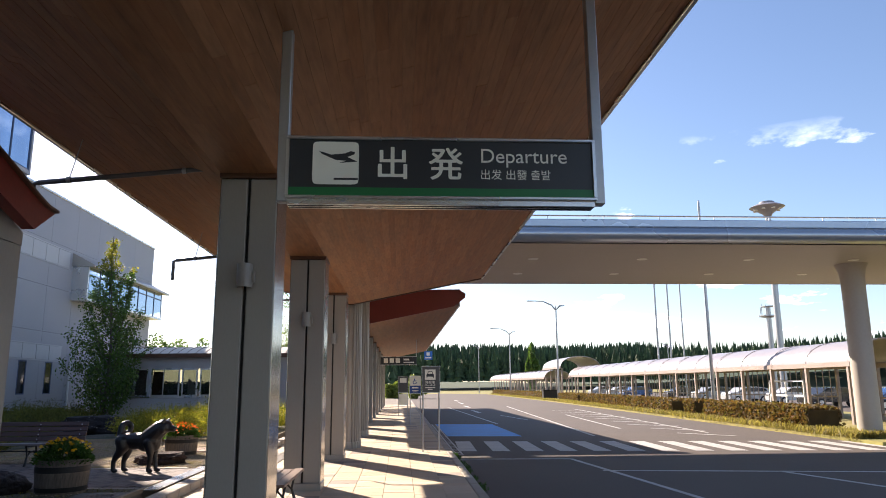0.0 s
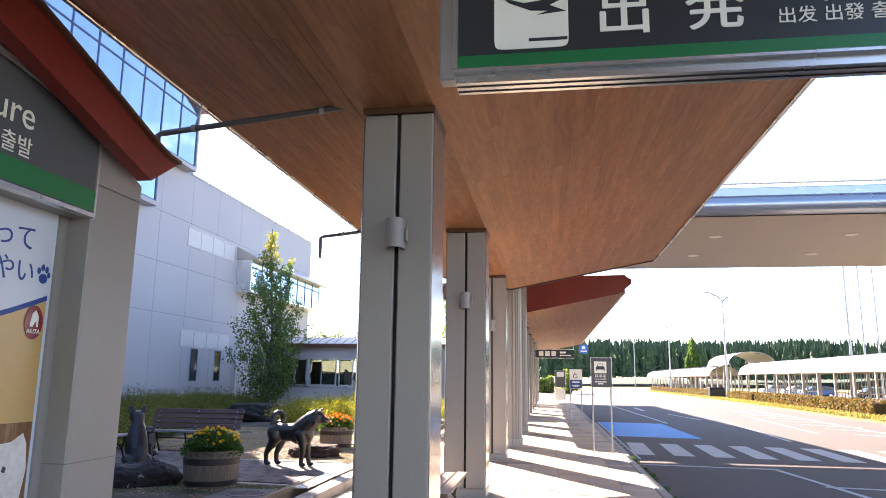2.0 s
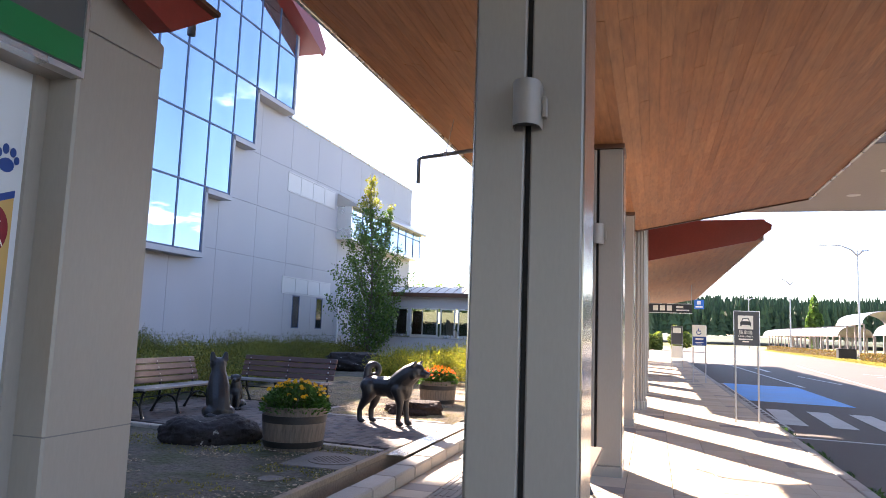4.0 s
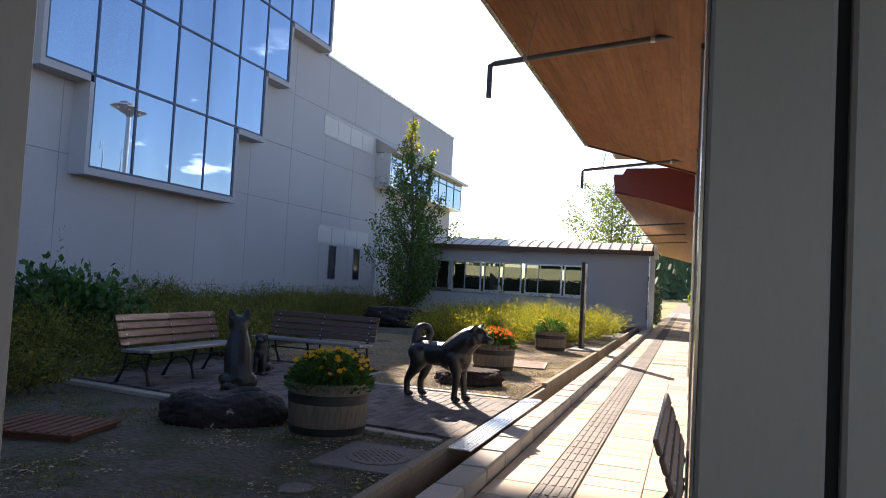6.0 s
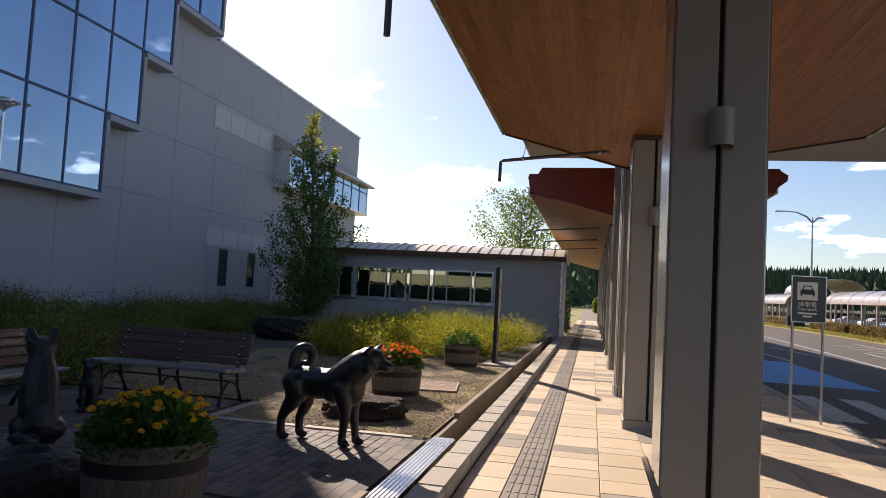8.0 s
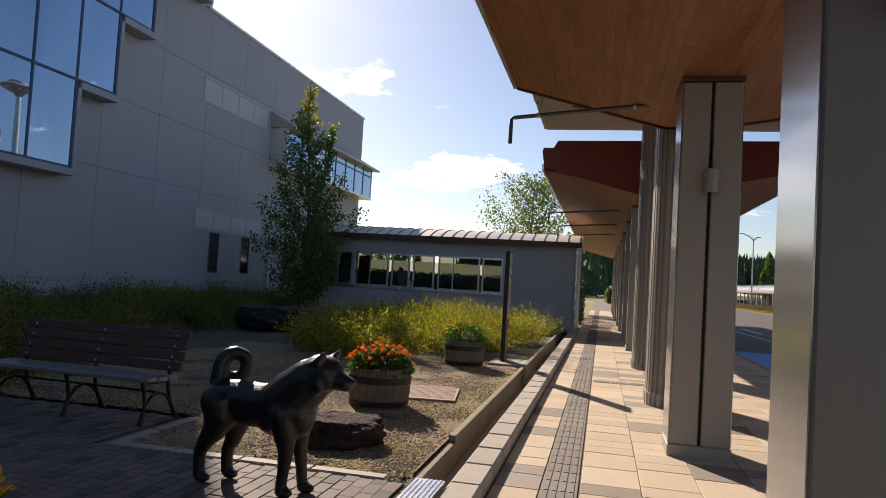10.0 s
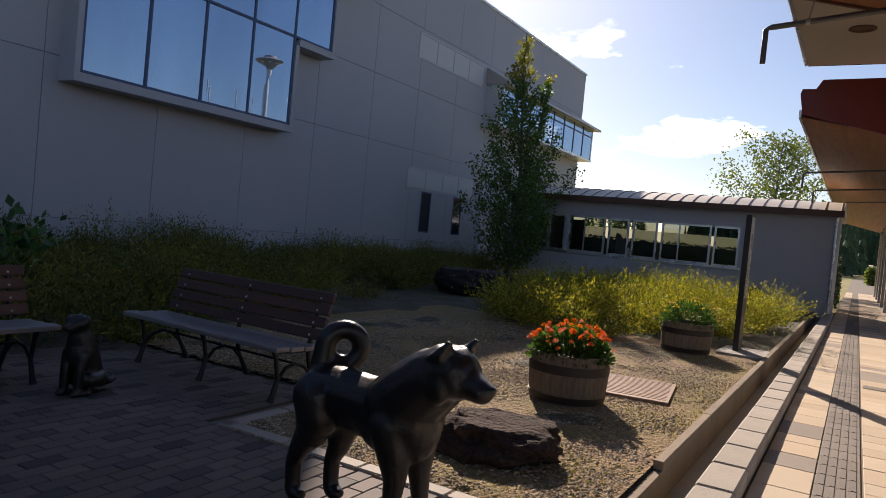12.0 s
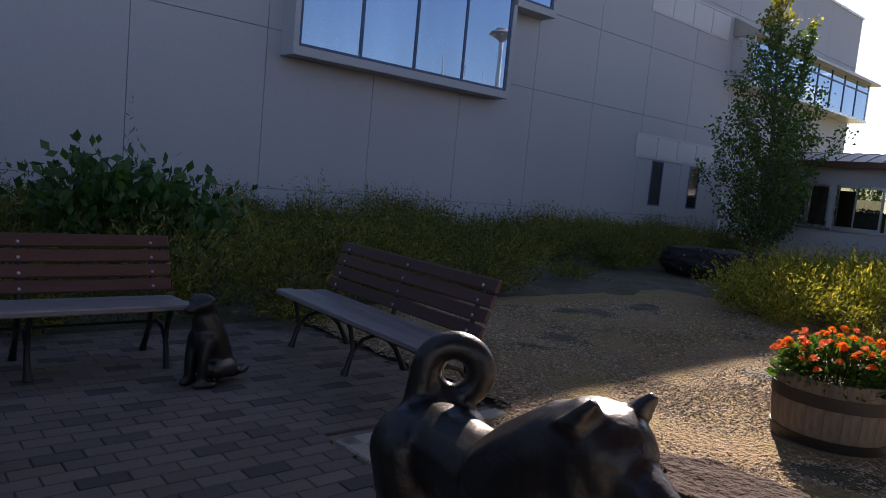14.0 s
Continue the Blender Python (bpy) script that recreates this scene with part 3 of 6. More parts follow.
part("gable_glass", Shape().prism([(14.18, 15.5), (14.18, 15.54), (23.4, 19.1), (32.62, 15.54), (32.62, 15.5)], "x", GX - 0.02, GX), CURTAIN, hall_body)
for k in range(1, 12):
    y = 14.18 + 18.44 * k / 12
    part("gable_mullion", Shape().box(GX - 0.01, GX + 0.03, y - 0.03, y + 0.03, 15.5, 15.54 + (9.22 - abs(y - 23.4)) * 0.386), MULLION, hall_body)
part("gable_edge", Shape().prism([(32.62, 15.46), (32.8, 15.46), (23.4, 19.25), (23.4, 19.1)], "x", GX - 0.01, GX + 0.05), WALL, hall_body)

# low link building with standing-seam roof and a see-through window band
LY = 36.6
low = thing("link_building", "low grey annex with a window band and seamed metal roof", "building", kind="structure")
segs = [(-12.0, -10.62), (-10.5, -9.75), (-9.62, -8.75), (-8.6, -6.95), (-6.85, -6.05)]
LX0, LX1 = -14.4, -3.25
def low_wall(y0, y1, openings, z0, z1):
    sh = Shape().box(LX0, LX1, y0, y1, -0.2, z0).box(LX0, LX1, y0, y1, z1, 3.2)
    x = LX0
    for a, b in openings:
        sh.box(x, a, y0, y1, z0, z1)
        x = b
    return sh.box(x, LX1, y0, y1, z0, z1)
big = [(-13.6, -12.15), (-12.0, -6.05)]
part("front_wall", low_wall(LY, LY + 0.2, big, 1.25, 2.6), WALL, low)
part("back_wall", low_wall(LY + 4.0, LY + 4.2, [(-13.4, -6.2)], 1.2, 2.7), WALL, low)
part("west_wall", Shape().box(LX0 + 0.002, LX0 + 0.2, LY + 0.2, LY + 4.0, -0.2, 3.2), WALL, low)
part("side_wall", Shape().box(LX1 - 0.2, LX1 - 0.002, LY + 0.2, LY + 4.0, -0.2, 3.2), WALL, low)
part("room_floor", Shape().box(LX0, LX1 - 0.2, LY + 0.2, LY + 4.0, -0.1, 0.2), INSIDE, low)
part("room_ceiling", Shape().box(LX0, LX1 - 0.2, LY + 0.2, LY + 4.0, 3.0, 3.15), INSIDE, low)
part("sill", Shape().box(-13.7, -5.95, LY - 0.06, LY, 1.17, 1.25, 0.01), ALU, low)
for a, b in [(-13.6, -12.8), (-12.8, -12.15)] + segs:
    w = part("window_frame", Shape().box(a, a + 0.06, LY + 0.02, LY + 0.1, 1.25, 2.6).box(b - 0.06, b, LY + 0.02, LY + 0.1, 1.25, 2.6)
             .box(a + 0.06, b - 0.06, LY + 0.02, LY + 0.1, 2.53, 2.6).box(a + 0.06, b - 0.06, LY + 0.02, LY + 0.1, 1.25, 1.32), ALU, low)
    pane = part("pane", Shape().box(a + 0.06, b - 0.06, LY + 0.05, LY + 0.06, 1.32, 2.53), WINGLASS, w)
    pane.visible_shadow = False
for x in (-11.4, -8.0):
    part("mullion", Shape().box(x - 0.02, x + 0.02, LY + 0.03, LY + 0.09, 1.32, 2.53), ALU, low)
part("inner_door", Shape().box(-12.05, -11.55, LY + 0.5, LY + 0.56, 0.2, 2.45, 0.01), BROWN, low, "brown timber door leaf inside")
part("stair_panel", Shape().prism([(-10.45, 1.2), (-9.8, 1.2), (-9.95, 1.55), (-10.3, 2.05), (-10.45, 2.1)], "y", LY + 0.9, LY + 0.95), INSIDE, low, "pale slanted panel inside")
arc = [(LY - 0.35 + 2.6 * k / 8, 3.3 + 0.44 * (1 - (1 - k / 8) ** 2.2)) for k in range(9)]
arc += [(2 * (LY + 2.25) - y, z) for y, z in arc[-2::-1]]
part("roof", Shape().prism(arc + [(arc[-1][0], 3.2), (LY - 0.35, 3.2)], "x", LX0, LX1 + 0.12), ROOFSEAM, low, smooth=30)
part("eave", Shape().box(LX0, LX1 + 0.14, LY - 0.37, LY - 0.33, 3.12, 3.32), BROWN, low)
x = LX1 + 0.05
while x > LX0 + 0.1:
    part("seam", Shape().tube([(x, y - 0.02 if i == 0 else y, z + 0.015) for i, (y, z) in enumerate(arc[:9])], 0.016, 5), BROWN, low)
    x -= 0.44
part("downpipe", Shape().tube([(LX1 - 0.05, LY - 0.06, 3.1), (LX1 - 0.05, LY - 0.06, 0)], 0.04, 8), ALU, low)
tallpipe = tagged(part("downpipe", Shape().tube([(WX + 0.07, 39.6, 0), (WX + 0.07, 39.6, 3.6)], 0.05, 8), WHITEPAINT), "white downpipe on the terminal wall", "pipe")

# ---- entrance vestibule with the red gable ----
vest = thing("entrance_vestibule", "beige entrance portal with a red gabled roof edge", "entrance", kind="structure")
VX = -3.36
part("pillar", Shape().box(VX - 0.24, VX, 6.86, 7.44, -0.2, 3.02, 0.012).prism([(6.86, 3.02), (7.44, 3.02), (7.44, 3.15), (7.15, 3.26), (6.86, 3.36)], "x", VX - 0.24, VX), COLPAINT, vest, "beige painted pillar")
part("joint", Shape().box(VX - 0.242, VX + 0.0015, 6.8585, 7.4415, 1.03, 1.036), JOINT, vest)
part("side_wall", Shape().box(-17.3, VX - 0.24, 7.2, 7.44, -0.2, 3.2), WALL, vest)
part("header", Shape().box(VX - 0.24, VX - 0.05, 3.4, 6.86, 2.76, 3.2), COLPAINT, vest)
roofline = lambda y: 3.58 - 0.10 * (y - 5.4) ** 2
ysr = [7.62 - 0.19 * k for k in range(24)]
under = [(y, roofline(y)) for y in [7.25 - 0.1609 * k for k in range(24)]]
over = [(y, max(3.39, 4.03 - 0.317 * math.sqrt((y - 5.4) ** 2 + 0.09))) for y in ysr]
lower = [(y, 3.70 - 0.30 * math.sqrt((y - 5.4) ** 2 + 0.03)) for y, z in under]
over[0], over[-1] = (7.61, 3.38), (3.19, 3.38)
part("fascia", Shape().prism(lower + over[::-1], "x", -3.28, -3.16), RED, vest, "dark red metal roof edge")
part("roof", Shape().prism([(y, z + 0.02) for y, z in under] + [(y, z - 0.01) for y, z in over[::-1]], "x", -17.3, -3.28), RED, vest)
part("roof_lip", Shape().prism([(y, z + 0.004) for y, z in over] + [(y, z + 0.03) for y, z in over[::-1]], "x", -3.3, -3.12), BROWN, vest)
part("trim", Shape().prism([(y, z - 0.03) for y, z in under] + [(y, z) for y, z in under[::-1]], "x", -3.33, -3.3), ALU, vest)
part("inner_jamb", Shape().box(VX - 0.24, VX - 0.18, 6.78, 6.86, -0.2, 2.76), COLPAINT, vest)
doorglass = part("door_panel", Shape().box(VX - 0.22, VX - 0.20, 1.7, 6.78, 0.0, 2.76), POSTERSKY, vest, "glass panel covered with a pale poster")

ent_sign = thing("entrance_sign", "dark grey departure sign with green band over the entrance", "sign")
part("board", Shape().prism([(3.95, 2.78), (6.85, 2.78), (6.85, 3.34)] + [(6.7 - 0.2 * k, roofline(6.7 - 0.2 * k) - 0.02) for k in range(14)], "x", VX - 0.05, VX + 0.01), SIGNGREY, ent_sign)
part("green_band", Shape().box(VX + 0.01, VX + 0.016, 3.95, 6.85, 2.8, 2.95), SIGNGREEN, ent_sign)
part("edge", Shape().box(VX - 0.05, VX + 0.02, 3.95, 6.87, 2.755, 2.785).box(VX - 0.05, VX + 0.02, 6.85, 6.87, 2.785, 3.34), ALU, ent_sign)
east = Matrix(((0, 0, 1, 0), (1, 0, 0, 0), (0, 1, 0, 0), (0, 0, 0, 1)))
def letter(body, size, mat, parent, x, y, z, align="LEFT", thick=0.002):
    return part("lettering", text_mesh(body, size, mat, align=align, thick=thick), mat, parent, at=Matrix.Translation((x, y, z)) @ east)
letter("Departure", 0.26, SIGNWHITE, ent_sign, VX + 0.016, 6.19, 3.17, "RIGHT")
letter("출발", 0.145, SIGNWHITE, ent_sign, VX + 0.016, 6.19, 2.99, "RIGHT")
# poster on the panel: flat printed shapes
poster = thing("dog_poster", "pale poster with blue lettering, emblem and white dog picture", "poster")
PX = VX - 0.198
part("sheet", Shape().box(PX, PX + 0.004, 4.6, 6.74, 0.15, 2.72), POSTERSKY, poster)
curve_pts = [(4.6 + 2.14 * k / 14, 1.72 + 0.42 * (k / 14) ** 2) for k in range(15)]
part("gold_field", Shape().prism([(4.6, 1.15)] + [(6.74, 1.15)] + curve_pts[::-1], "x", PX + 0.004, PX + 0.007), POSTERGOLD, poster)
part("blue_line", Shape().prism(curve_pts + [(y, z + 0.035) for y, z in curve_pts[::-1]], "x", PX + 0.007, PX + 0.010), SIGNBLUE, poster)
part("brown_field", Shape().box(PX + 0.004, PX + 0.008, 4.6, 6.74, 0.15, 1.32), POSTERWOOD, poster)
part("emblem", Shape().prism([(6.635 + 0.085 * math.cos(2 * math.pi * k / 28), 1.98 + 0.115 * math.sin(2 * math.pi * k / 28)) for k in range(28)], "x", PX + 0.010, PX + 0.013), POSTERRED, poster)
part("emblem_mark", Shape().prism([(6.595, 1.950), (6.615, 2.040), (6.645, 2.065), (6.675, 2.020), (6.675, 1.950), (6.660, 1.950), (6.655, 1.995), (6.625, 1.950)], "x", PX + 0.013, PX + 0.015), SIGNWHITE, poster)
letter("AKITA", 0.045, SIGNWHITE, poster, PX + 0.015, 6.635, 1.905, "CENTER", 0.001)
letter("って", 0.19, SIGNBLUE, poster, PX + 0.005, 6.58, 2.47, "RIGHT", 0.002)
letter("やい", 0.18, SIGNBLUE, poster, PX + 0.005, 6.60, 2.25, "RIGHT", 0.002)
paw = Shape()
for cy, cz, ry, rz in ((6.67, 2.235, 0.04, 0.034), (6.625, 2.285, 0.016, 0.023), (6.66, 2.31, 0.016, 0.025), (6.70, 2.30, 0.016, 0.023), (6.722, 2.265, 0.014, 0.02)):
    paw.prism([(cy + 0.01 + ry * math.cos(2 * math.pi * k / 14), cz + 0.05 + rz * math.sin(2 * math.pi * k / 14)) for k in range(14)], "x", PX + 0.007, PX + 0.010)
part("paw_print", paw, SIGNBLUE, poster)
part("dog_picture", Shape().prism([(6.200, 0.290), (6.150, 0.940), (6.250, 1.190), (6.320, 1.240), (6.400, 1.190), (6.560, 1.200), (6.660, 1.250), (6.700, 1.180), (6.720, 1.010), (6.680, 0.790), (6.735, 0.590), (6.735, 0.290)], "x", PX + 0.010, PX + 0.012), FUR, poster)
part("dog_eye", Shape().prism([(6.50, 1.02), (6.53, 1.01), (6.54, 1.04), (6.515, 1.055)], "x", PX + 0.012, PX + 0.014), SIGNDARK, poster)
part("dog_nose", Shape().prism([(6.42, 0.93), (6.47, 0.92), (6.475, 0.96), (6.43, 0.97)], "x", PX + 0.012, PX + 0.014), SIGNDARK, poster)

# ---- canopies ----
CX0, CX1, CZ = -1.60, -1.01, 3.88
def canopy(name, y0, y1, left, right, z_mid, top, label, plank=0.105, skew=0.0):
    """left, right: (x, z) of the soffit's outer edges. The boards run along the canopy."""
    body_sh = Shape().prism([(left[0], left[1] + 0.03), (CX0, z_mid + 0.03), (CX1, z_mid + 0.03), (right[0], right[1] + 0.03), (right[0], right[1] + 0.12), (right[0] - 0.5, top), (left[0] + 0.4, top), (left[0], left[1] + 0.12)], "y", y0, y1)
    reach = lambda x: y1 + skew * max(0.0, x - CX1) / (right[0] - CX1)
    body_sh.v = [(x, reach(x) if y == y1 else y, z) for x, y, z in body_sh.v]
    body = setting(name, body_sh, BROWN, label, "ceiling")
    rng = random.Random(5)
    sh = Shape()
    for (xa, za), (xb, zb) in ((left, (CX0, z_mid)), ((CX0, z_mid), (CX1, z_mid)), ((CX1, z_mid), right)):
        n = round(math.hypot(xb - xa, zb - za) / plank)
        for k in range(n):
            u0, u1 = (k + 0.002) / n, (k + 0.998) / n
            p0, p1 = (xa + (xb - xa) * u0, za + (zb - za) * u0), (xa + (xb - xa) * u1, za + (zb - za) * u1)
            y, stop = y0, reach((p0[0] + p1[0]) / 2)
            while y < stop - 0.01:
                e = min(stop, y + rng.uniform(0.9, 2.6))
                d = rng.uniform(-0.0015, 0.0015)
                c = 0.0012
                q0, q1 = (p0[0] + c, p0[1]), (p1[0] - c, p1[1])
                sh.add([(p0[0], y + 0.001, p0[1] + 0.002), (p1[0], y + 0.001, p1[1] + 0.002), (p1[0], e - 0.001, p1[1] + 0.002), (p0[0], e - 0.001, p0[1] + 0.002),
                        (q0[0], y + 0.001, q0[1] + d), (q1[0], y + 0.001, q1[1] + d), (q1[0], e - 0.001, q1[1] + d), (q0[0], e - 0.001, q0[1] + d)],
                       [(4, 7, 6, 5), (0, 4, 5, 1), (1, 5, 6, 2), (2, 6, 7, 3), (3, 7, 4, 0)])
                y = e
    part("soffit_boards", sh, WOOD, body, "brown timber soffit boards")
    for x, z, s in ((left[0], left[1], -1), (right[0], right[1], 1)):
        part("edge_trim", Shape().box(min(x, x + s * 0.05), max(x, x + s * 0.05), y0, reach(x), z - 0.03, z + 0.15, 0.008), ALU, body, "pale metal edge trim")
    return body
can1 = canopy("ceiling_canopy_south", -40.0, 19.78, (-3.64, 4.44), (2.80, 4.95), CZ, 5.3, "timber-lined butterfly canopy over the walkway", skew=2.3)
can2 = canopy("ceiling_canopy_north", 27.5, 64.0, (-3.88, 4.55), (2.55, 4.72), 4.02, 5.25, "second timber-lined canopy with red end fascia")
part("end_fascia", Shape().prism([(-3.93, 4.98), (-3.86, 4.58), (-1.58, 3.97), (-1.02, 3.97), (2.35, 4.66), (2.78, 5.0), (2.80, 5.15), (2.62, 5.26), (2.58, 5.32), (-3.55, 5.26), (-3.66, 5.08), (-3.9, 5.08)], "y", 27.36, 27.498), RED, can2, "dark red end fascia")
beam = Shape().prism([(-3.64, 4.41), (CX0, CZ - 0.03), (CX1, CZ - 0.03), (2.80, 4.92), (2.80, 5.1), (CX1, 5.0), (CX0, 5.0), (-3.64, 4.6)], "y", 19.784, 19.83)
beam.v = [(x, y + 2.3 * max(0.0, x - CX1) / (2.80 - CX1), z) for x, y, z in beam.v]
part("end_beam", beam, BROWN, can1)


def column(y, at_top=CZ, lamp=True):
    c = thing("canopy_column", "square grey metal-clad column with a dark centre slot", "column", pose(CX0, y, 0), group="canopy columns", kind="structure")
    w, d = CX1 - CX0, 0.58
    for k, (a, b) in enumerate(((0.0, w / 2 - 0.016), (w / 2 + 0.016, w))):
        part("cladding_panel", Shape().box(a + (0.004 if k == 0 else 0), b - (0 if k == 0 else 0.004), 0, d, 0.12, at_top - 0.06, 0.01), COLPAINT, c)
    part("core", Shape().box(w / 2 - 0.02, w / 2 + 0.02, 0.04, d - 0.04, 0.0, at_top - 0.04), DARK, c)
    part("side_plate", Shape().box(-0.006, 0.002, 0.012, d - 0.012, 0.13, at_top - 0.07), COLSIDE, c, "bright metal side plate")
    part("side_plate", Shape().box(w - 0.002, w + 0.006, 0.012, d - 0.012, 0.13, at_top - 0.07), COLSIDE, c, "bright metal side plate")
    part("base", Shape().box(-0.012, w + 0.012, -0.012, d + 0.012, -0.02, 0.12, 0.01), COLPAINT, c)
    part("head_trim", Shape().box(-0.014, w + 0.014, -0.014, d + 0.014, at_top - 0.05, at_top + 0.02, 0.006), BROWN, c, "brown timber head trim")
    if lamp:
        prof = [(0.074 * math.cos(a), -0.06 - 0.10 * math.sin(a)) for a in [math.pi * k / 12 for k in range(13)]]
        cx = w / 2 + 0.005
        sh = Shape()
        ring = lambda z: [(cx + u, (v if 0 < i < 12 else 0.0), z) for i, (u, v) in enumerate(prof)]
        sh.add(ring(2.66) + ring(2.90), [(i, i + 1, i + 14, i + 13) for i in range(12)] + [tuple(range(13, 26))])
        la = part("wall_lamp", sh, COLPAINT, c, "half-round grey wall lamp", smooth=50)
        part("lamp_mouth", Shape().add([(cx + 0.98 * u, 0.98 * v, 2.672) for u, v in prof], [tuple(range(12, -1, -1))]), DARK, la)
        part("bracket", Shape().box(cx + 0.075, cx + 0.10, -0.05, 0.0, 2.72, 2.83, 0.004), COLPAINT, la)
    return c
for k in range(0, 3):
    column(7.80 + 4.83 * k)
for y in (30.0, 34.6, 39.3, 44.0, 48.7, 53.4, 58.1, 62.8):
    column(y, 4.02)

# fluted bridge piers beside the columns
for y in (20.5, 25.35):
    c = thing("bridge_pier", "grey fluted rounded pier carrying the footbridge", "pier", pose(-1.62, y, 0), group="bridge piers", kind="structure")
    out = []
    hx, hy, r = 0.40, 0.52, 0.2
    for k in range(96):
        a = 2 * math.pi * k / 96
        ca, sa = math.cos(a), math.sin(a)
        x, yy = hx * math.copysign(abs(ca) ** 0.55, ca), hy * math.copysign(abs(sa) ** 0.55, sa)
        g = 1.0 - (0.055 if k % 4 == 0 else 0.0)
        out.append((hx + x * g, hy + yy * g))
    part("shaft", Shape().prism(out, "z", 0.18, 5.56), COLPAINT, c)
    part("plinth", Shape().prism([(hx + (u - hx) * 1.06, hy + (v - hy) * 1.06) for u, v in out], "z", -0.02, 0.18), CONCRETE, c)

# footbridge over the road
bridge = thing("footbridge", "grey metal-clad footbridge crossing above the road", "bridge", kind="structure")
part("deck", Shape().box(-3.85, 70, 19.5, 27.4, 5.55, 6.0), BRIDGE_SOFFIT, bridge, "beige flat underside")
for s, y in ((-1, 19.5), (1, 27.4)):
    prof = [(y, 5.54)] + [(y + s * 0.30 * math.sin(math.pi * k / 12), 5.78 - 0.22 * math.cos(math.pi * k / 12)) for k in range(13)] + [(y, 6.0)]
    part("edge_roll", Shape().prism(prof, "x", -3.85, 70), BRIDGE_SKIN, bridge, "rounded metal edge", smooth=40)
    part("parapet", Shape().box(-3.85, 70, min(y, y + s * 0.12), max(y, y + s * 0.12), 6.002, 6.22, 0.02), BRIDGE_SKIN, bridge)
    part("rail", Shape().tube([(-3.85, y, 6.34), (70, y, 6.34)], 0.022, 6), ALU, bridge)
    for k in range(46):
        part("rail_post", Shape().box(-3.6 + 1.6 * k - 0.015, -3.6 + 1.6 * k + 0.015, y - 0.015, y + 0.015, 6.22, 6.34), ALU, bridge)
part("end_panel", Shape().box(-3.92, -3.852, 19.5, 27.4, 5.54, 6.22, 0.02), BRIDGE_SKIN, bridge)
for k in range(10):
    for y in (21.95, 24.9):
        d = part("downlight", Shape().lathe([(0.0, 5.552), (0.16, 5.552), (0.17, 5.54), (0.13, 5.536), (0.0, 5.54)], 20, (4.43 + 3.47 * k, y, 0)), LIGHTDISC, bridge)
part("downlight", Shape().lathe([(0.0, 5.552), (0.20, 5.552), (0.21, 5.535), (0.17, 5.53), (0.15, 5.548), (0.0, 5.548)], 24, (-2.92, 25.05, 0)), BROWN, bridge, "dark recessed downlight")
piers = thing("footbridge_pillar", "round concrete bridge pillar flaring at the top", "pillar", pose(15.3, 22.8, ROAD), kind="structure")
part("shaft", Shape().lathe([(0.36, 0.0), (0.36, 4.7), (0.37, 5.2), (0.41, 5.45), (0.5, 5.67)], 32), BRIDGE_SOFFIT, piers, smooth=40)
part("foot_ring", Shape().lathe([(0.42, 0.0), (0.42, 0.22), (0.36, 0.26)], 32), CONCRETE, piers, smooth=40)

# drain pipes under the canopy edge
for k, y in enumerate((7.95, 12.62, 18.95)):
    p = thing("overflow_pipe", "thin dark drain pipe hung beneath the canopy, bent at its end", "pipe", group="overflow pipes")
    x0, x1 = CX0 - 0.2, -3.58
    z0, z1 = 3.97, 3.80
    part("pipe", Shape().tube([(x0, y, z0 + 0.12), (x0, y, z0 + 0.02), (x0 - 0.04, y, z0), (x1 + 0.05, y, z1), (x1, y, z1 - 0.02), (x1, y, z1 - 0.34)], 0.027, 8), PIPE, p, smooth=50)
    for u in (0.13, 0.80):
        xx = x0 + (x1 - x0) * u
        zz = z0 + (z1 - z0) * u
        part("hanger", Shape().tube([(xx + 0.08, y + 0.05, CZ + 0.26 * (CX0 - xx)), (xx, y, zz)], 0.006, 5), STEEL, p)
        part("clamp", Shape().tube([(xx - 0.02, y, zz), (xx + 0.02, y, zz)], 0.036, 8), STEEL, p)
for y in (32, 36.7, 41.4):
    p = thing("overflow_pipe", "thin dark drain pipe hung beneath the canopy, bent at its end", "pipe", group="overflow pipes")
    part("pipe", Shape().tube([(-1.8, y, 4.2), (-1.8, y, 4.1), (-4.0, y, 3.95), (-4.05, y, 3.92), (-4.05, y, 3.55)], 0.027, 8), PIPE, p)
    part("hanger", Shape().tube([(-3.3, y, 4.5), (-3.3, y, 4.0)], 0.006, 5), STEEL, p)

# ---- hanging departure sign ----
sign = thing("departure_sign", "dark hanging sign with white departure lettering and green band", "sign")
SX0, SX1, SY, SZ0, SZ1 = -0.46, 1.58, 4.98, 2.86, 3.28
part("board", Shape().box(SX0 + 0.02, SX1 - 0.02, SY + 0.02, SY + 0.16, SZ0 + 0.02, SZ1 - 0.02), SIGNDARK, sign)
part("frame", Shape().box(SX0, SX1, SY, SY + 0.18, SZ1 - 0.02, SZ1, 0.004).box(SX0, SX1, SY, SY + 0.18, SZ0, SZ0 + 0.02, 0.004)
     .box(SX0, SX0 + 0.02, SY, SY + 0.18, SZ0 + 0.02, SZ1 - 0.02).box(SX1 - 0.02, SX1, SY, SY + 0.18, SZ0 + 0.02, SZ1 - 0.02)
     .box(SX0 + 0.01, SX1 - 0.01, SY + 0.03, SY + 0.15, SZ0 - 0.035, SZ0), ALU, sign, "polished metal frame")
part("green_band", Shape().box(SX0 + 0.02, SX1 - 0.02, SY + 0.012, SY + 0.02, SZ0 + 0.022, SZ0 + 0.075), SIGNGREEN, sign)
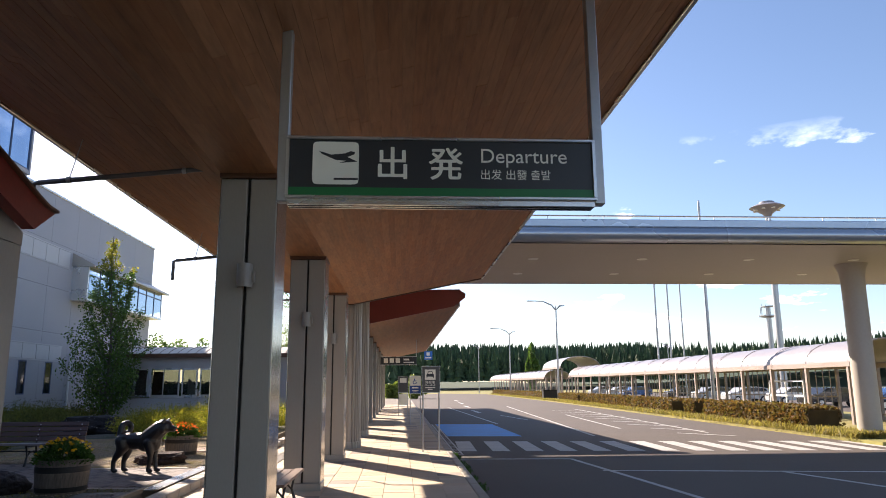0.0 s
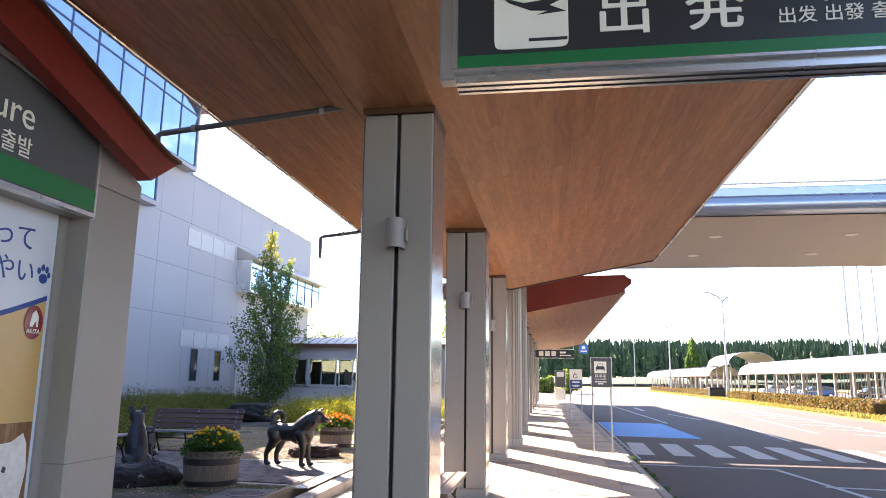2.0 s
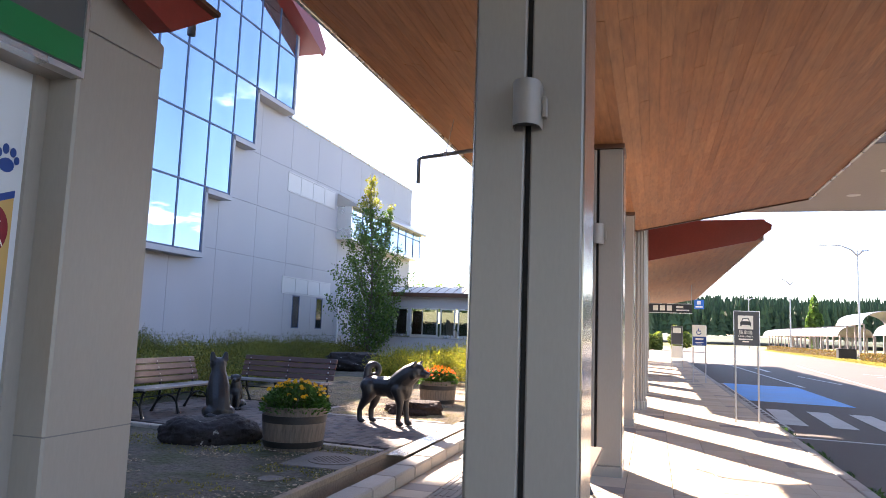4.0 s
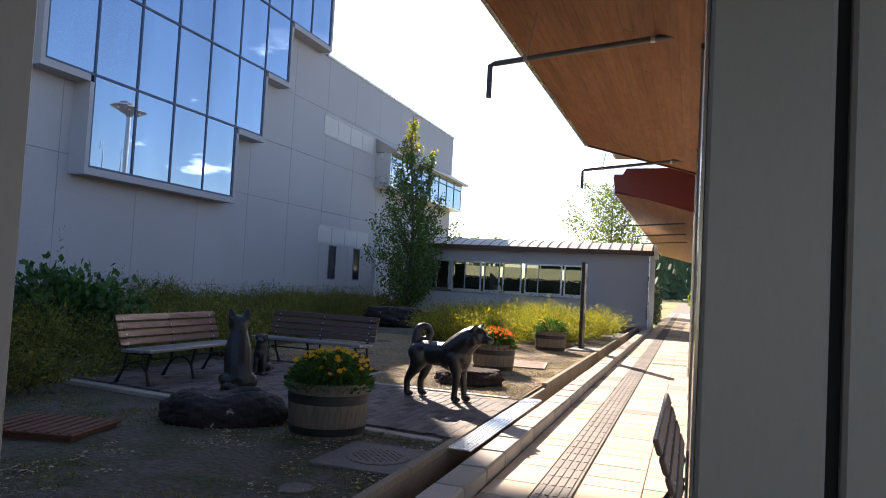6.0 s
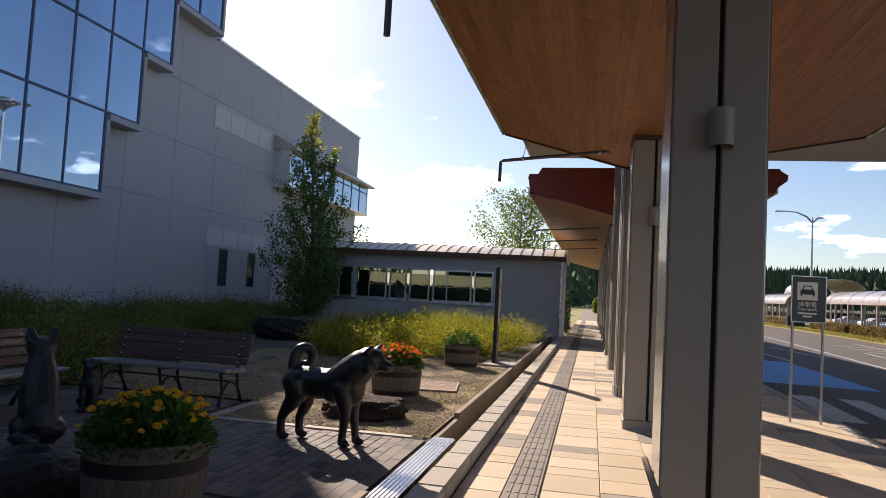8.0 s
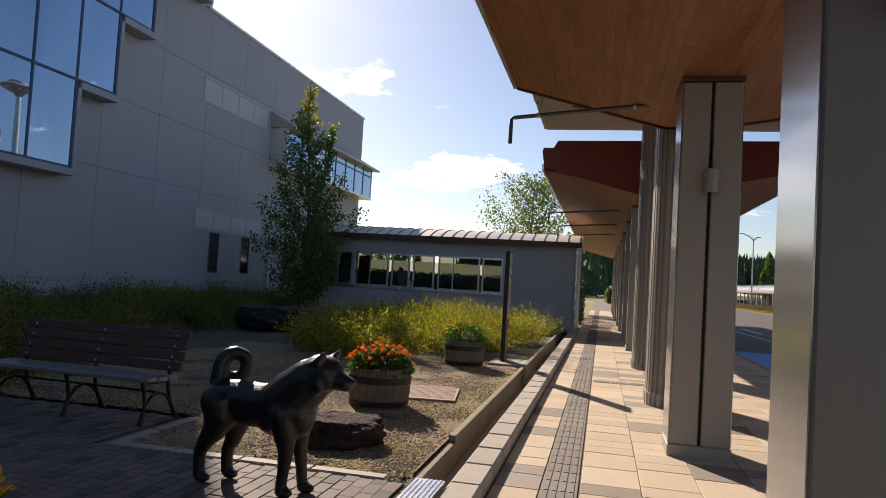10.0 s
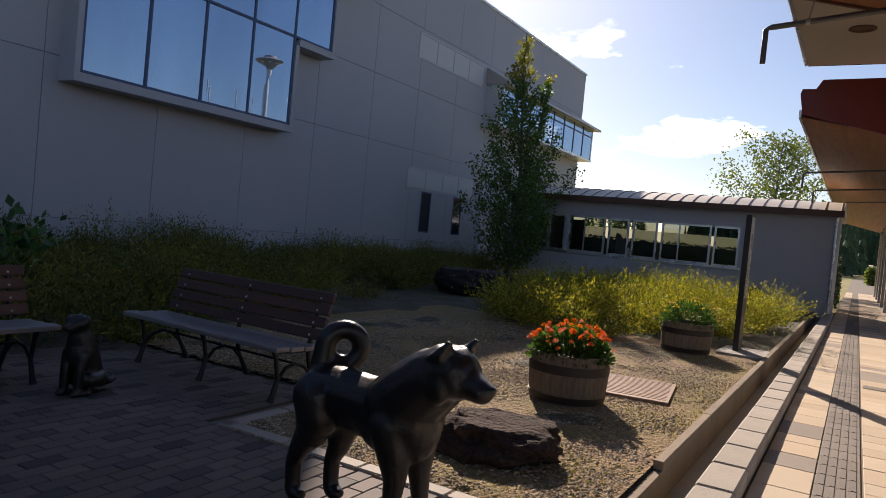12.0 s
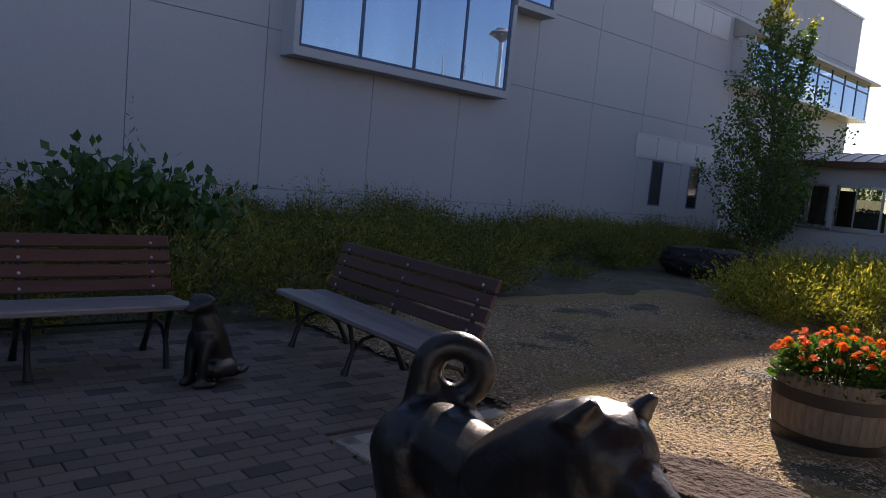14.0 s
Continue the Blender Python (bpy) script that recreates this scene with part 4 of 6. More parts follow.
part("groove", Shape().box(SX0 + 0.012, SX1 - 0.012, SY + 0.062, SY + 0.070, SZ0 - 0.038, SZ0 - 0.03).box(SX0 + 0.012, SX1 - 0.012, SY + 0.112, SY + 0.120, SZ0 - 0.038, SZ0 - 0.03), DARK, sign, "dark groove beneath the frame")
for x in (SX0 - 0.035, SX1 + 0.01):
    part("hanger_post", Shape().box(x - 0.022, x + 0.048, SY + 0.02, SY + 0.10, SZ0 - 0.02, CZ + 0.27 * max(0, x - CX1) + 0.05, 0.006), STEEL, sign, "square steel hanger post")
south = Matrix(((1, 0, 0, 0), (0, 0, -1, 0), (0, 1, 0, 0), (0, 0, 0, 1)))
def letter_s(body, size, mat, parent, x, y, z, align="LEFT", bold=0.0):
    return part("lettering", text_mesh(body, size, mat, align=align, thick=0.002, bold=bold), mat, parent, at=Matrix.Translation((x, y, z)) @ south)
FY = SY + 0.018
iw, ix, iz = 0.30, SX0 + 0.17, SZ0 + 0.095
icon = part("pictogram", Shape().prism([(ix + 0.15 + 0.15 * math.copysign(abs(math.cos(a)) ** 0.18, math.cos(a)), iz + 0.145 + 0.145 * math.copysign(abs(math.sin(a)) ** 0.18, math.sin(a))) for a in [2 * math.pi * (k + 0.5) / 32 for k in range(32)]], "y", FY - 0.003, FY), SIGNWHITE, sign, "white aircraft pictogram")
part("aircraft", Shape().prism([(ix + 0.04, iz + 0.225), (ix + 0.075, iz + 0.215), (ix + 0.12, iz + 0.2), (ix + 0.21, iz + 0.21), (ix + 0.245, iz + 0.225), (ix + 0.275, iz + 0.22), (ix + 0.27, iz + 0.205), (ix + 0.225, iz + 0.185), (ix + 0.29, iz + 0.155), (ix + 0.175, iz + 0.145), (ix + 0.22, iz + 0.16), (ix + 0.15, iz + 0.165), (ix + 0.06, iz + 0.205)], "y", FY - 0.005, FY - 0.003)
     .box(ix + 0.14, ix + 0.295, FY - 0.005, FY - 0.003, iz + 0.03, iz + 0.043), SIGNDARK, sign)
letter_s("出", 0.235, SIGNWHITE, sign, SX0 + 0.57, FY, SZ0 + 0.155)
letter_s("発", 0.235, SIGNWHITE, sign, SX0 + 0.92, FY, SZ0 + 0.155)
letter_s("出", 0.235, SIGNWHITE, sign, SX0 + 0.576, FY + 0.0005, SZ0 + 0.155)
letter_s("発", 0.235, SIGNWHITE, sign, SX0 + 0.926, FY + 0.0005, SZ0 + 0.155)
letter_s("出", 0.235, SIGNWHITE, sign, SX0 + 0.573, FY + 0.0010, SZ0 + 0.158)
letter_s("発", 0.235, SIGNWHITE, sign, SX0 + 0.923, FY + 0.0010, SZ0 + 0.158)
letter_s("Departure", 0.138, SIGNWHITE, sign, SX0 + 1.265, FY, SZ0 + 0.255)
letter_s("出发 出發 출발", 0.074, SIGNWHITE, sign, SX0 + 1.265, FY, SZ0 + 0.145)

# ---- benches ----
def bench(name, length, at, wood, label, group, legs=3):
    """Local: length along x from 0, sitter looks to -y, back at y = 0.5."""
    b = thing(name, label, "bench", at, group)
    for k, (y, z) in enumerate(((-0.06, 0.415), (0.095, 0.405), (0.25, 0.40))):
        # seat slats paler than the back: reflected sky is put into their colour
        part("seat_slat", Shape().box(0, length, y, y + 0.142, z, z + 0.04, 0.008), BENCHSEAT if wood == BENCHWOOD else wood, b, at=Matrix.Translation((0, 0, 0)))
    for k in range(4):
        y, z = 0.415 + 0.035 * k, 0.47 + 0.098 * k
        s = Shape().box(0, length, -0.016, 0.016, 0.0, 0.088, 0.007)
        sl = part("back_slat", s, wood, b, at=pose(0, y, z, -19))
        for i in range(legs):
            xx = 0.13 + (length - 0.26) * i / (legs - 1)
            part("bolt", Shape().lathe([(0.011, 0), (0.011, 0.004), (0.006, 0.008)], 8), ALU, sl, at=pose(xx, -0.016, 0.03, 90))
    for i in range(legs):
        x = 0.13 + (length - 0.26) * i / (legs - 1)
        fr = Shape()
        fr.tube([(x, 0.04, 0.0), (x, 0.06, 0.05), (x, 0.10, 0.18), (x, 0.07, 0.33), (x, 0.04, 0.405)], [0.03, 0.022, 0.018, 0.018, 0.022], 8)
        fr.tube([(x, 0.56, 0.0), (x, 0.53, 0.06), (x, 0.45, 0.2), (x, 0.41, 0.38), (x, 0.45, 0.55), (x, 0.545, 0.84)], [0.03, 0.022, 0.018, 0.02, 0.018, 0.014], 8)
        fr.tube([(x, 0.04, 0.40), (x, 0.22, 0.385), (x, 0.42, 0.38)], 0.018, 8)
        fr.tube([(x, 0.09, 0.16), (x, 0.18, 0.255), (x, 0.28, 0.28), (x, 0.38, 0.25), (x, 0.47, 0.16)], 0.015, 8)
        part("leg_frame", fr, IRON, b, "black cast-iron leg frame", smooth=60)
    part("stretcher", Shape().tube([(0.13, 0.28, 0.28), (length - 0.13, 0.28, 0.28)], 0.011, 6), IRON, b)
    return b
bench("park_bench", 1.97, pose(-8.22, 15.70, G, 0, 0, -2.5), BENCHWOOD, "dark reddish-brown slatted bench on cast-iron legs", "garden benches")
bench("park_bench", 1.92, pose(-7.80, 12.88, G, 0, 0, 90), BENCHWOOD, "reddish-brown slatted bench with sky sheen painted on its seat", "garden benches")
bench("walkway_bench", 1.85, pose(-1.22, 9.92, 0, 0, 0, 90), BENCHWOOD_Y, "slatted bench between two columns facing the road", "walkway benches")

# ---- statues ----
def cast(shape, name, label, at, voxel=0.014, smooth=6):
    ob = tagged(part(name, shape, BRONZE, smooth=180, at=at), label, "statue")
    m = ob.modifiers.new("merge", "REMESH"); m.mode, m.voxel_size, m.use_smooth_shade = "VOXEL", voxel, True
    s = ob.modifiers.new("soften", "SMOOTH"); s.factor, s.iterations = 0.5, smooth
    return ob
def limb(s, pts, rs, n=12):
    s.tube(pts, rs, n)
    for p, r in zip(pts, rs):
        s.blob(p, (r, r, r), 10, 7)
def standing_dog():
    """Local: faces +x, hind feet near the origin."""
    s = Shape()
    limb(s, [(0.02, 0, 0.575), (0.14, 0, 0.575), (0.30, 0, 0.57), (0.46, 0, 0.57), (0.58, 0, 0.575)], [0.125, 0.134, 0.132, 0.15, 0.168])
    s.blob((0.48, 0, 0.53), (0.20, 0.125, 0.17)); s.blob((0.62, 0, 0.55), (0.13, 0.12, 0.185)); s.blob((0.27, 0, 0.555), (0.27, 0.118, 0.155))
    limb(s, [(0.52, 0, 0.60), (0.61, 0, 0.68), (0.70, 0, 0.76), (0.77, 0, 0.815)], [0.170, 0.166, 0.150, 0.128])
    s.blob((0.805, 0, 0.832), (0.125, 0.118, 0.105)); s.blob((0.835, 0, 0.79), (0.10, 0.105, 0.085))
    limb(s, [(0.88, 0, 0.792), (0.965, 0, 0.770)], [0.074, 0.055]); s.blob((1.012, 0, 0.785), (0.026, 0.030, 0.024)); s.blob((0.89, 0.055, 0.845), (0.03, 0.02, 0.018)); s.blob((0.89, -0.055, 0.845), (0.03, 0.02, 0.018)); s.blob((0.80, 0.085, 0.76), (0.06, 0.04, 0.075)); s.blob((0.80, -0.085, 0.76), (0.06, 0.04, 0.075))
    for y in (-0.07, 0.07):
        s.add([(0.745, y - 0.056, 0.885), (0.825, y - 0.056, 0.885), (0.825, y + 0.056, 0.885), (0.745, y + 0.056, 0.885), (0.838, y * 1.3 - 0.013, 0.972), (0.862, y * 1.3 - 0.013, 0.962), (0.862, y * 1.3 + 0.013, 0.962), (0.838, y * 1.3 + 0.013, 0.972)],
              [(3, 2, 1, 0), (4, 5, 6, 7), (0, 1, 5, 4), (1, 2, 6, 5), (2, 3, 7, 6), (3, 0, 4, 7)])
        side = 1 if y > 0 else -1
        y2, f, h = 0.078 * side, 0.03 * side, 0.05 * side
        limb(s, [(0.56, y2, 0.54), (0.59, y2, 0.42), (0.605, y2, 0.30), (0.61 + f * 0.5, y2, 0.17), (0.61 + f, y2, 0.05)], [0.112, 0.082, 0.052, 0.039, 0.037])
        s.blob((0.637 + f, y2, 0.034), (0.066, 0.046, 0.036))
        limb(s, [(0.06, y2, 0.56), (0.08, y2, 0.46), (0.06 + h * 0.5, y2, 0.36), (0.015 + h, y2, 0.27), (-0.025 + h, y2, 0.19), (-0.02 + h, y2, 0.05)], [0.126, 0.114, 0.080, 0.056, 0.043, 0.040])
        s.blob((0.012 + h, y2, 0.034), (0.062, 0.046, 0.036))
    ring = [(0.080 + 0.088 * math.cos(a), 0.012, 0.785 + 0.088 * math.sin(a)) for a in [radians(200 - 330 * k / 18) for k in range(19)]]
    ring = [(-0.01, 0, 0.62), (-0.025, 0, 0.69)] + ring[1:]
    ca, sa = math.cos(radians(55)), math.sin(radians(55))
    ring = ring[:2] + [(-0.01 + (x + 0.01) * ca - y * sa, (x + 0.01) * sa + y * ca, z) for x, y, z in ring[2:]]
    limb(s, ring, [0.07, 0.060] + [0.056 - 0.012 * k / 17 for k in range(len(ring) - 2)], 10)
    return s
cast(standing_dog(), "dog_statue", "black bronze statue of a standing dog with curled tail", pose(-4.92, 14.50, G, 0, 0, -9) @ Matrix.Diagonal((1.04, 1.08, 1.015, 1)), voxel=0.010, smooth=14)
def sitting_dog(ears=True):
    """Local: faces +x, height about 0.95."""
    s = Shape()
    limb(s, [(-0.06, 0, 0.17), (-0.02, 0, 0.32), (0.05, 0, 0.50), (0.09, 0, 0.64)], [0.160, 0.156, 0.150, 0.122])
    s.blob((0.10, 0, 0.46), (0.12, 0.135, 0.17))
    limb(s, [(0.09, 0, 0.66), (0.11, 0, 0.76)], [0.106, 0.098])
    s.blob((0.14, 0, 0.80), (0.118, 0.120, 0.10)); limb(s, [(0.21, 0, 0.775), (0.29, 0, 0.755)], [0.062, 0.045])
    for side in (-1, 1):
        y = 0.075 * side
        if ears:
            s.add([(0.07, y - 0.05, 0.85), (0.16, y - 0.05, 0.85), (0.16, y + 0.05, 0.85), (0.07, y + 0.05, 0.85), (0.110, y * 1.25 - 0.022, 0.975), (0.145, y * 1.25 - 0.022, 0.975), (0.145, y * 1.25 + 0.022, 0.975), (0.110, y * 1.25 + 0.022, 0.975)],
                  [(3, 2, 1, 0), (4, 5, 6, 7), (0, 1, 5, 4), (1, 2, 6, 5), (2, 3, 7, 6), (3, 0, 4, 7)])
        else:
            s.blob((0.14, y * 1.35, 0.83), (0.05, 0.025, 0.06))
        limb(s, [(0.12, y, 0.46), (0.17, y, 0.28), (0.18, y, 0.06)], [0.075, 0.052, 0.044]); s.blob((0.215, y, 0.033), (0.07, 0.046, 0.036))
        limb(s, [(-0.08, y * 1.4, 0.16), (0.06, y * 1.6, 0.17)], [0.105, 0.085]); s.blob((0.12, y * 1.7, 0.035), (0.085, 0.046, 0.037))
    limb(s, [(-0.20, 0.05, 0.07), (-0.25, 0.10, 0.10), (-0.24, 0.16, 0.13), (-0.18, 0.19, 0.12)], [0.055, 0.055, 0.05, 0.035])
    return s
cast(sitting_dog(), "dog_statue", "black bronze statue of a sitting dog with upright ears", pose(-6.69, 13.18, G, 0, 0, 138) @ Matrix.Scale(1.05, 4), voxel=0.011, smooth=6)
cast(sitting_dog(False), "dog_statue", "small black bronze statue of a sitting puppy", pose(-7.45, 14.81, G, 0, 0, -68) @ Matrix.Diagonal((0.72, 0.74, 0.66, 1)), voxel=0.014)

# ---- rocks ----
def rock(name, at, size, label, seed, flat=0.75, wild=1.0, mat=None, hollow=0.0):
    bm = bmesh.new()
    bmesh.ops.create_icosphere(bm, subdivisions=5, radius=1.0)
    for v in bm.verts:
        p = v.co.copy()
        q = p * 1.3 + Vector((seed * 7.1, 0, 0))
        r = 1 + wild * (0.30 * noise.noise(q) + 0.14 * noise.noise(q * 2.7) + 0.07 * noise.noise(q * 7)) + 0.045 * noise.noise(q * 15) + 0.025 * noise.noise(q * 31)
        p *= r
        p.z = min(p.z, flat + 0.1 * noise.noise(q * 2))
        p.z -= hollow * math.exp(-((p.x - 0.35) ** 2 + (p.y - 0.05) ** 2) / 0.05) * (p.z > 0)
        if hollow:
            p.z -= 0.26 * math.exp(-((p.x + 0.12) ** 2) / 0.10) * (p.z > 0)
        v.co = Vector((p.x * size[0], p.y * size[1], p.z * size[2]))
    me = bpy.data.meshes.new(name)
    bm.to_mesh(me)
    bm.free()
    me.materials.append(mat or STONE)
    me.polygons.foreach_set("use_smooth", [True] * len(me.polygons))
    return tagged(part(name, me, mat or STONE, at=at), label, "rock")
rock("boulder", pose(-5.92, 11.93, G + 0.10, 0, 0, 40), (0.60, 0.42, 0.26), "low dark boulder with a hollowed top beside the barrel", 1, 0.85, 0.4, BOULDER, 0.55)
rock("boulder", pose(-4.62, 15.98, G + 0.06, 0, 0, 20), (0.49, 0.38, 0.205), "flat rough dark stone among the gravel", 2, 0.78, 1.15)
rock("boulder", pose(-10.4, 26.5, G + 0.15, 0, 0, 10), (1.0, 0.7, 0.55), "large dark rock half hidden among the shrubs", 3, mat=BOULDER)

# ---- barrel planters ----
def flowers(parent, r, h, mat, n_heads, n_leaf, seed, big, rim=0.42):
    rng = np.random.default_rng(seed)
    u = rng.normal(size=(n_leaf, 3)); u /= np.linalg.norm(u, axis=1)[:, None]
    rad = rng.uniform(0.35, 1.0, n_leaf) ** 0.5
    c = u * rad[:, None] * np.array([r, r, h]); c[:, 2] = np.abs(c[:, 2]) * 0.95 + rim - 0.03 * (np.hypot(c[:, 0], c[:, 1]) / r) ** 3
    part("leaves", cloud_of_leaves(c, rng.uniform(0.035, 0.075, n_leaf), 0.6, 0.4, seed), LEAF, parent, "green feathery leaves")
    st = Shape()
    heads = []
    for k in range(n_heads):
        a, q = rng.uniform(0, 2 * math.pi), rng.uniform(0, 1) ** 0.5
        x, y = q * r * math.cos(a) * 0.98, q * r * math.sin(a) * 0.98
        z = rim + 0.02 + h * math.sqrt(max(0.0, 1 - q * q * 0.9)) * rng.uniform(0.8, 1.08)
        heads.append((x, y, z))
        st.tube([(x * 0.5, y * 0.5, 0.40), (x * 0.9, y * 0.9, z - 0.04), (x, y, z)], 0.003, 4)
        s = Shape()
        rr = big * rng.uniform(0.75, 1.15)
        tilt = Euler((rng.uniform(-0.6, 0.6), rng.uniform(-0.6, 0.6), rng.uniform(0, 6))).to_matrix()
        for ring, (n, f, up) in enumerate(((9, 1.0, 0.0), (8, 0.75, 0.35), (6, 0.42, 0.6))):
            for i in range(n):
                b = 2 * math.pi * (i + 0.5 * ring) / n
                d, e = Vector((math.cos(b), math.sin(b), 0)), Vector((-math.sin(b), math.cos(b), 0))
                p = [Vector((0, 0, up * rr * 0.6)), d * rr * f * 0.6 - e * rr * 0.28 + Vector((0, 0, up * rr)), d * rr * f + Vector((0, 0, (up - 0.12) * rr)), d * rr * f * 0.6 + e * rr * 0.28 + Vector((0, 0, up * rr))]
                s.add([Vector((x, y, z)) + tilt @ v for v in p], [(0, 1, 2, 3)])
        part("flower", s, mat, parent)
    part("stalk_tuft", st, LEAF, parent)
def barrel(x, y, r_top, height, label, seed):
    b = thing("barrel_planter", label, "planter", pose(x, y, G - 0.01, 0, 0, seed * 23), "barrel planters")
    n = 22
    rb = r_top * 0.86
    prof = lambda u: rb + (r_top - rb) * u + 0.03 * math.sin(math.pi * min(1, u * 0.75 + 0.25)) - 0.012
    sh = Shape()
    a0, a1 = math.pi / n * 0.985, -math.pi / n * 0.985
    for i in range(7):
        u = i / 6
        for r in (prof(u), prof(u) - 0.03):
            for a in (a0, 0.0, a1):
                sh.v.append((r * math.cos(a), r * math.sin(a), u * height))
    for i in range(6):
        k, m = i * 6, (i + 1) * 6
        sh.f += [(k, k + 1, m + 1, m), (k + 1, k + 2, m + 2, m + 1), (k + 4, k + 3, m + 3, m + 4), (k + 5, k + 4, m + 4, m + 5), (k + 3, k, m, m + 3), (k + 2, k + 5, m + 5, m + 2)]
    sh.f += [(36, 37, 40, 39), (37, 38, 41, 40), (1, 0, 3, 4), (2, 1, 4, 5)]
    me = sh.mesh("stave", STAVE)
    for k in range(n):
        part("stave", me, STAVE, b, at=pose(0, 0, 0.004 * math.sin(k * 5.3), 0, 0, 360 * k / n))
    for u0, u1 in ((0.08, 0.22), (0.64, 0.81)):
        part("hoop", Shape().lathe([(prof(u0) + 0.002, u0 * height), (prof(u0) + 0.007, u0 * height), (prof(u1) + 0.007, u1 * height), (prof(u1) + 0.002, u1 * height)], 44), HOOP, b, "dark iron hoop", smooth=60)
    part("soil", Shape().lathe([(0.01, height * 0.86), (prof(0.86) - 0.032, height * 0.86), (prof(0.86) - 0.032, height * 0.82), (0.01, height * 0.82)], 24), SOIL, b)
    return b
b1 = barrel(-4.82, 12.0, 0.385, 0.50, "wooden half-barrel planter full of yellow marigolds", 1)
flowers(b1, 0.43, 0.33, YELLOW, 70, 3000, 11, 0.032, 0.46)
b2 = barrel(-4.80, 17.85, 0.37, 0.46, "wooden half-barrel planter full of orange marigolds", 2)
flowers(b2, 0.40, 0.30, ORANGE, 75, 2400, 12, 0.036)
b3 = barrel(-4.68, 22.45, 0.37, 0.46, "wooden half-barrel planter with sparse yellow flowers", 3)
flowers(b3, 0.42, 0.38, YELLOW, 18, 1500, 13, 0.026)
b4 = barrel(-5.3, 34.9, 0.36, 0.45, "wooden half-barrel planter beside the low annex", 4)
flowers(b4, 0.36, 0.22, YELLOW, 4, 1200, 14, 0.025)

# ---- garden fittings ----
post = thing("information_post", "slender dark upright information board on a concrete foot", "sign", pose(-4.10, 23.3, G))
part("board", Shape().box(-0.04, 0.04, -0.06, 0.34, 0.03, 2.13, 0.008), IRON, post)
part("face", Shape().box(0.041, 0.046, -0.03, 0.31, 0.85, 2.10), ALU, post, "pale metal information face")
part("foot", Shape().box(-0.22, 0.50, -0.45, 0.55, -0.03, 0.035, 0.01), CONCRETE, post, "concrete foot slab")
mh = thing("manhole_cover", "round cast manhole cover set in a concrete slab", "manhole", pose(-4.0, 11.38, G))
part("slab", Shape().box(-0.42, 0.36, -0.42, 0.42, -0.05, 0.012, 0.008), SLAB, mh)
part("cover", Shape().lathe([(0.0, 0.022), (0.25, 0.022), (0.265, 0.018), (0.265, 0.0)], 40), COVER, mh)
for k in range(-7, 8):
    for m in range(-7, 8):
        if math.hypot(k, m) < 7 and (k + m) % 2 == 0:
            part("tread_bar", Shape().box(k * 0.032 - 0.012, k * 0.032 + 0.012, m * 0.032 - 0.005, m * 0.032 + 0.005, 0.021, 0.027), COVER, mh)
for x, y, r in ((-5.75, 16.15, 0.31), (-4.16, 10.37, 0.13)):
    m2 = thing("inspection_cover", "round metal inspection cover flush with the gravel", "manhole", pose(x, y, G - 0.02))
    part("cover", Shape().lathe([(0.0, 0.02), (r * 0.9, 0.02), (r * 0.93, 0.012), (r * 0.97, 0.022), (r, 0.02), (r, -0.03)], 36), COVER, m2)
gr = thing("drain_grate", "square brown slotted drain grate in the gravel", "grate", pose(-4.45, 18.95, G, 0, 0, 8))
part("frame", Shape().box(-0.36, 0.36, -0.52, -0.48, -0.03, 0.03).box(-0.36, 0.36, 0.48, 0.52, -0.03, 0.03).box(-0.36, -0.33, -0.48, 0.48, -0.03, 0.03).box(0.33, 0.36, -0.48, 0.48, -0.03, 0.03), GRATE, gr)
for k in range(14):
    part("bar", Shape().box(-0.33, 0.33, -0.47 + k * 0.069, -0.47 + k * 0.069 + 0.045, 0.0, 0.028), GRATE, gr)
rp = thing("rusty_hatch", "rust-brown steel hatch plate raised above the soil", "hatch", pose(-6.75, 10.75, G - 0.02, 0, 0, 12))
part("plate", Shape().box(-0.55, 0.35, -0.35, 0.35, 0.06, 0.085, 0.006), RUST, rp)
part("rim", Shape().box(-0.52, 0.32, -0.32, 0.32, 0.0, 0.06), RUST, rp)
for k in range(9):
    part("rib", Shape().box(-0.5 + 0.1 * k, -0.47 + 0.1 * k, -0.33, 0.33, 0.084, 0.094), RUST, rp)

# edge of the garden: earth board, open drain channel, kerb stones, steel bridge plate
setting("drain_floor", Shape().box(-3.64, -3.38, 7.4, 36.4, -0.3, -0.12), CONCRETE, "floor of the open drain channel", "drain")
board = setting("garden_edging", Shape().box(-3.66, -3.60, 7.45, 36.4, -0.25, G - 0.02), EDGE, "concrete edging along the planted courtyard", "edging")
y = 7.5
while y < 36:
    if not (11.4 < y < 15.1):
        part("edging_board", Shape().box(-3.665, -3.595, y + 0.004, y + 1.796, G - 0.02, G + 0.045, 0.006), EDGE, board)
    y += 1.8
plate = thing("drain_cover", "bright ribbed aluminium plate bridging the drain", "drain cover", pose(-3.60, 11.95, G + 0.012))
part("plate", Shape().box(0, 0.22, 0, 3.12, 0, 0.012), ALU, plate)
for k in range(6):
    part("rib", Shape().box(0.01 + 0.035 * k, 0.025 + 0.035 * k, 0.005, 3.115, 0.012, 0.018), ALU, plate)
kerb_line = setting("kerb_inner", Shape().box(-3.37, -3.13, -12, 37, -0.25, -0.02), CONCRETE, "kerb foundation beside the courtyard", "kerb")
y = 2.0
kst = Shape().box(-0.125, 0.125, 0.004, 0.596, -0.03, 0.125, 0.018).mesh("kerb_stone", KERB)
while y < 36.4:
    part("kerb_stone", kst, KERB, kerb_line, at=Matrix.Translation((-3.25, y, 0.004 * math.sin(y * 9))))
    y += 0.6
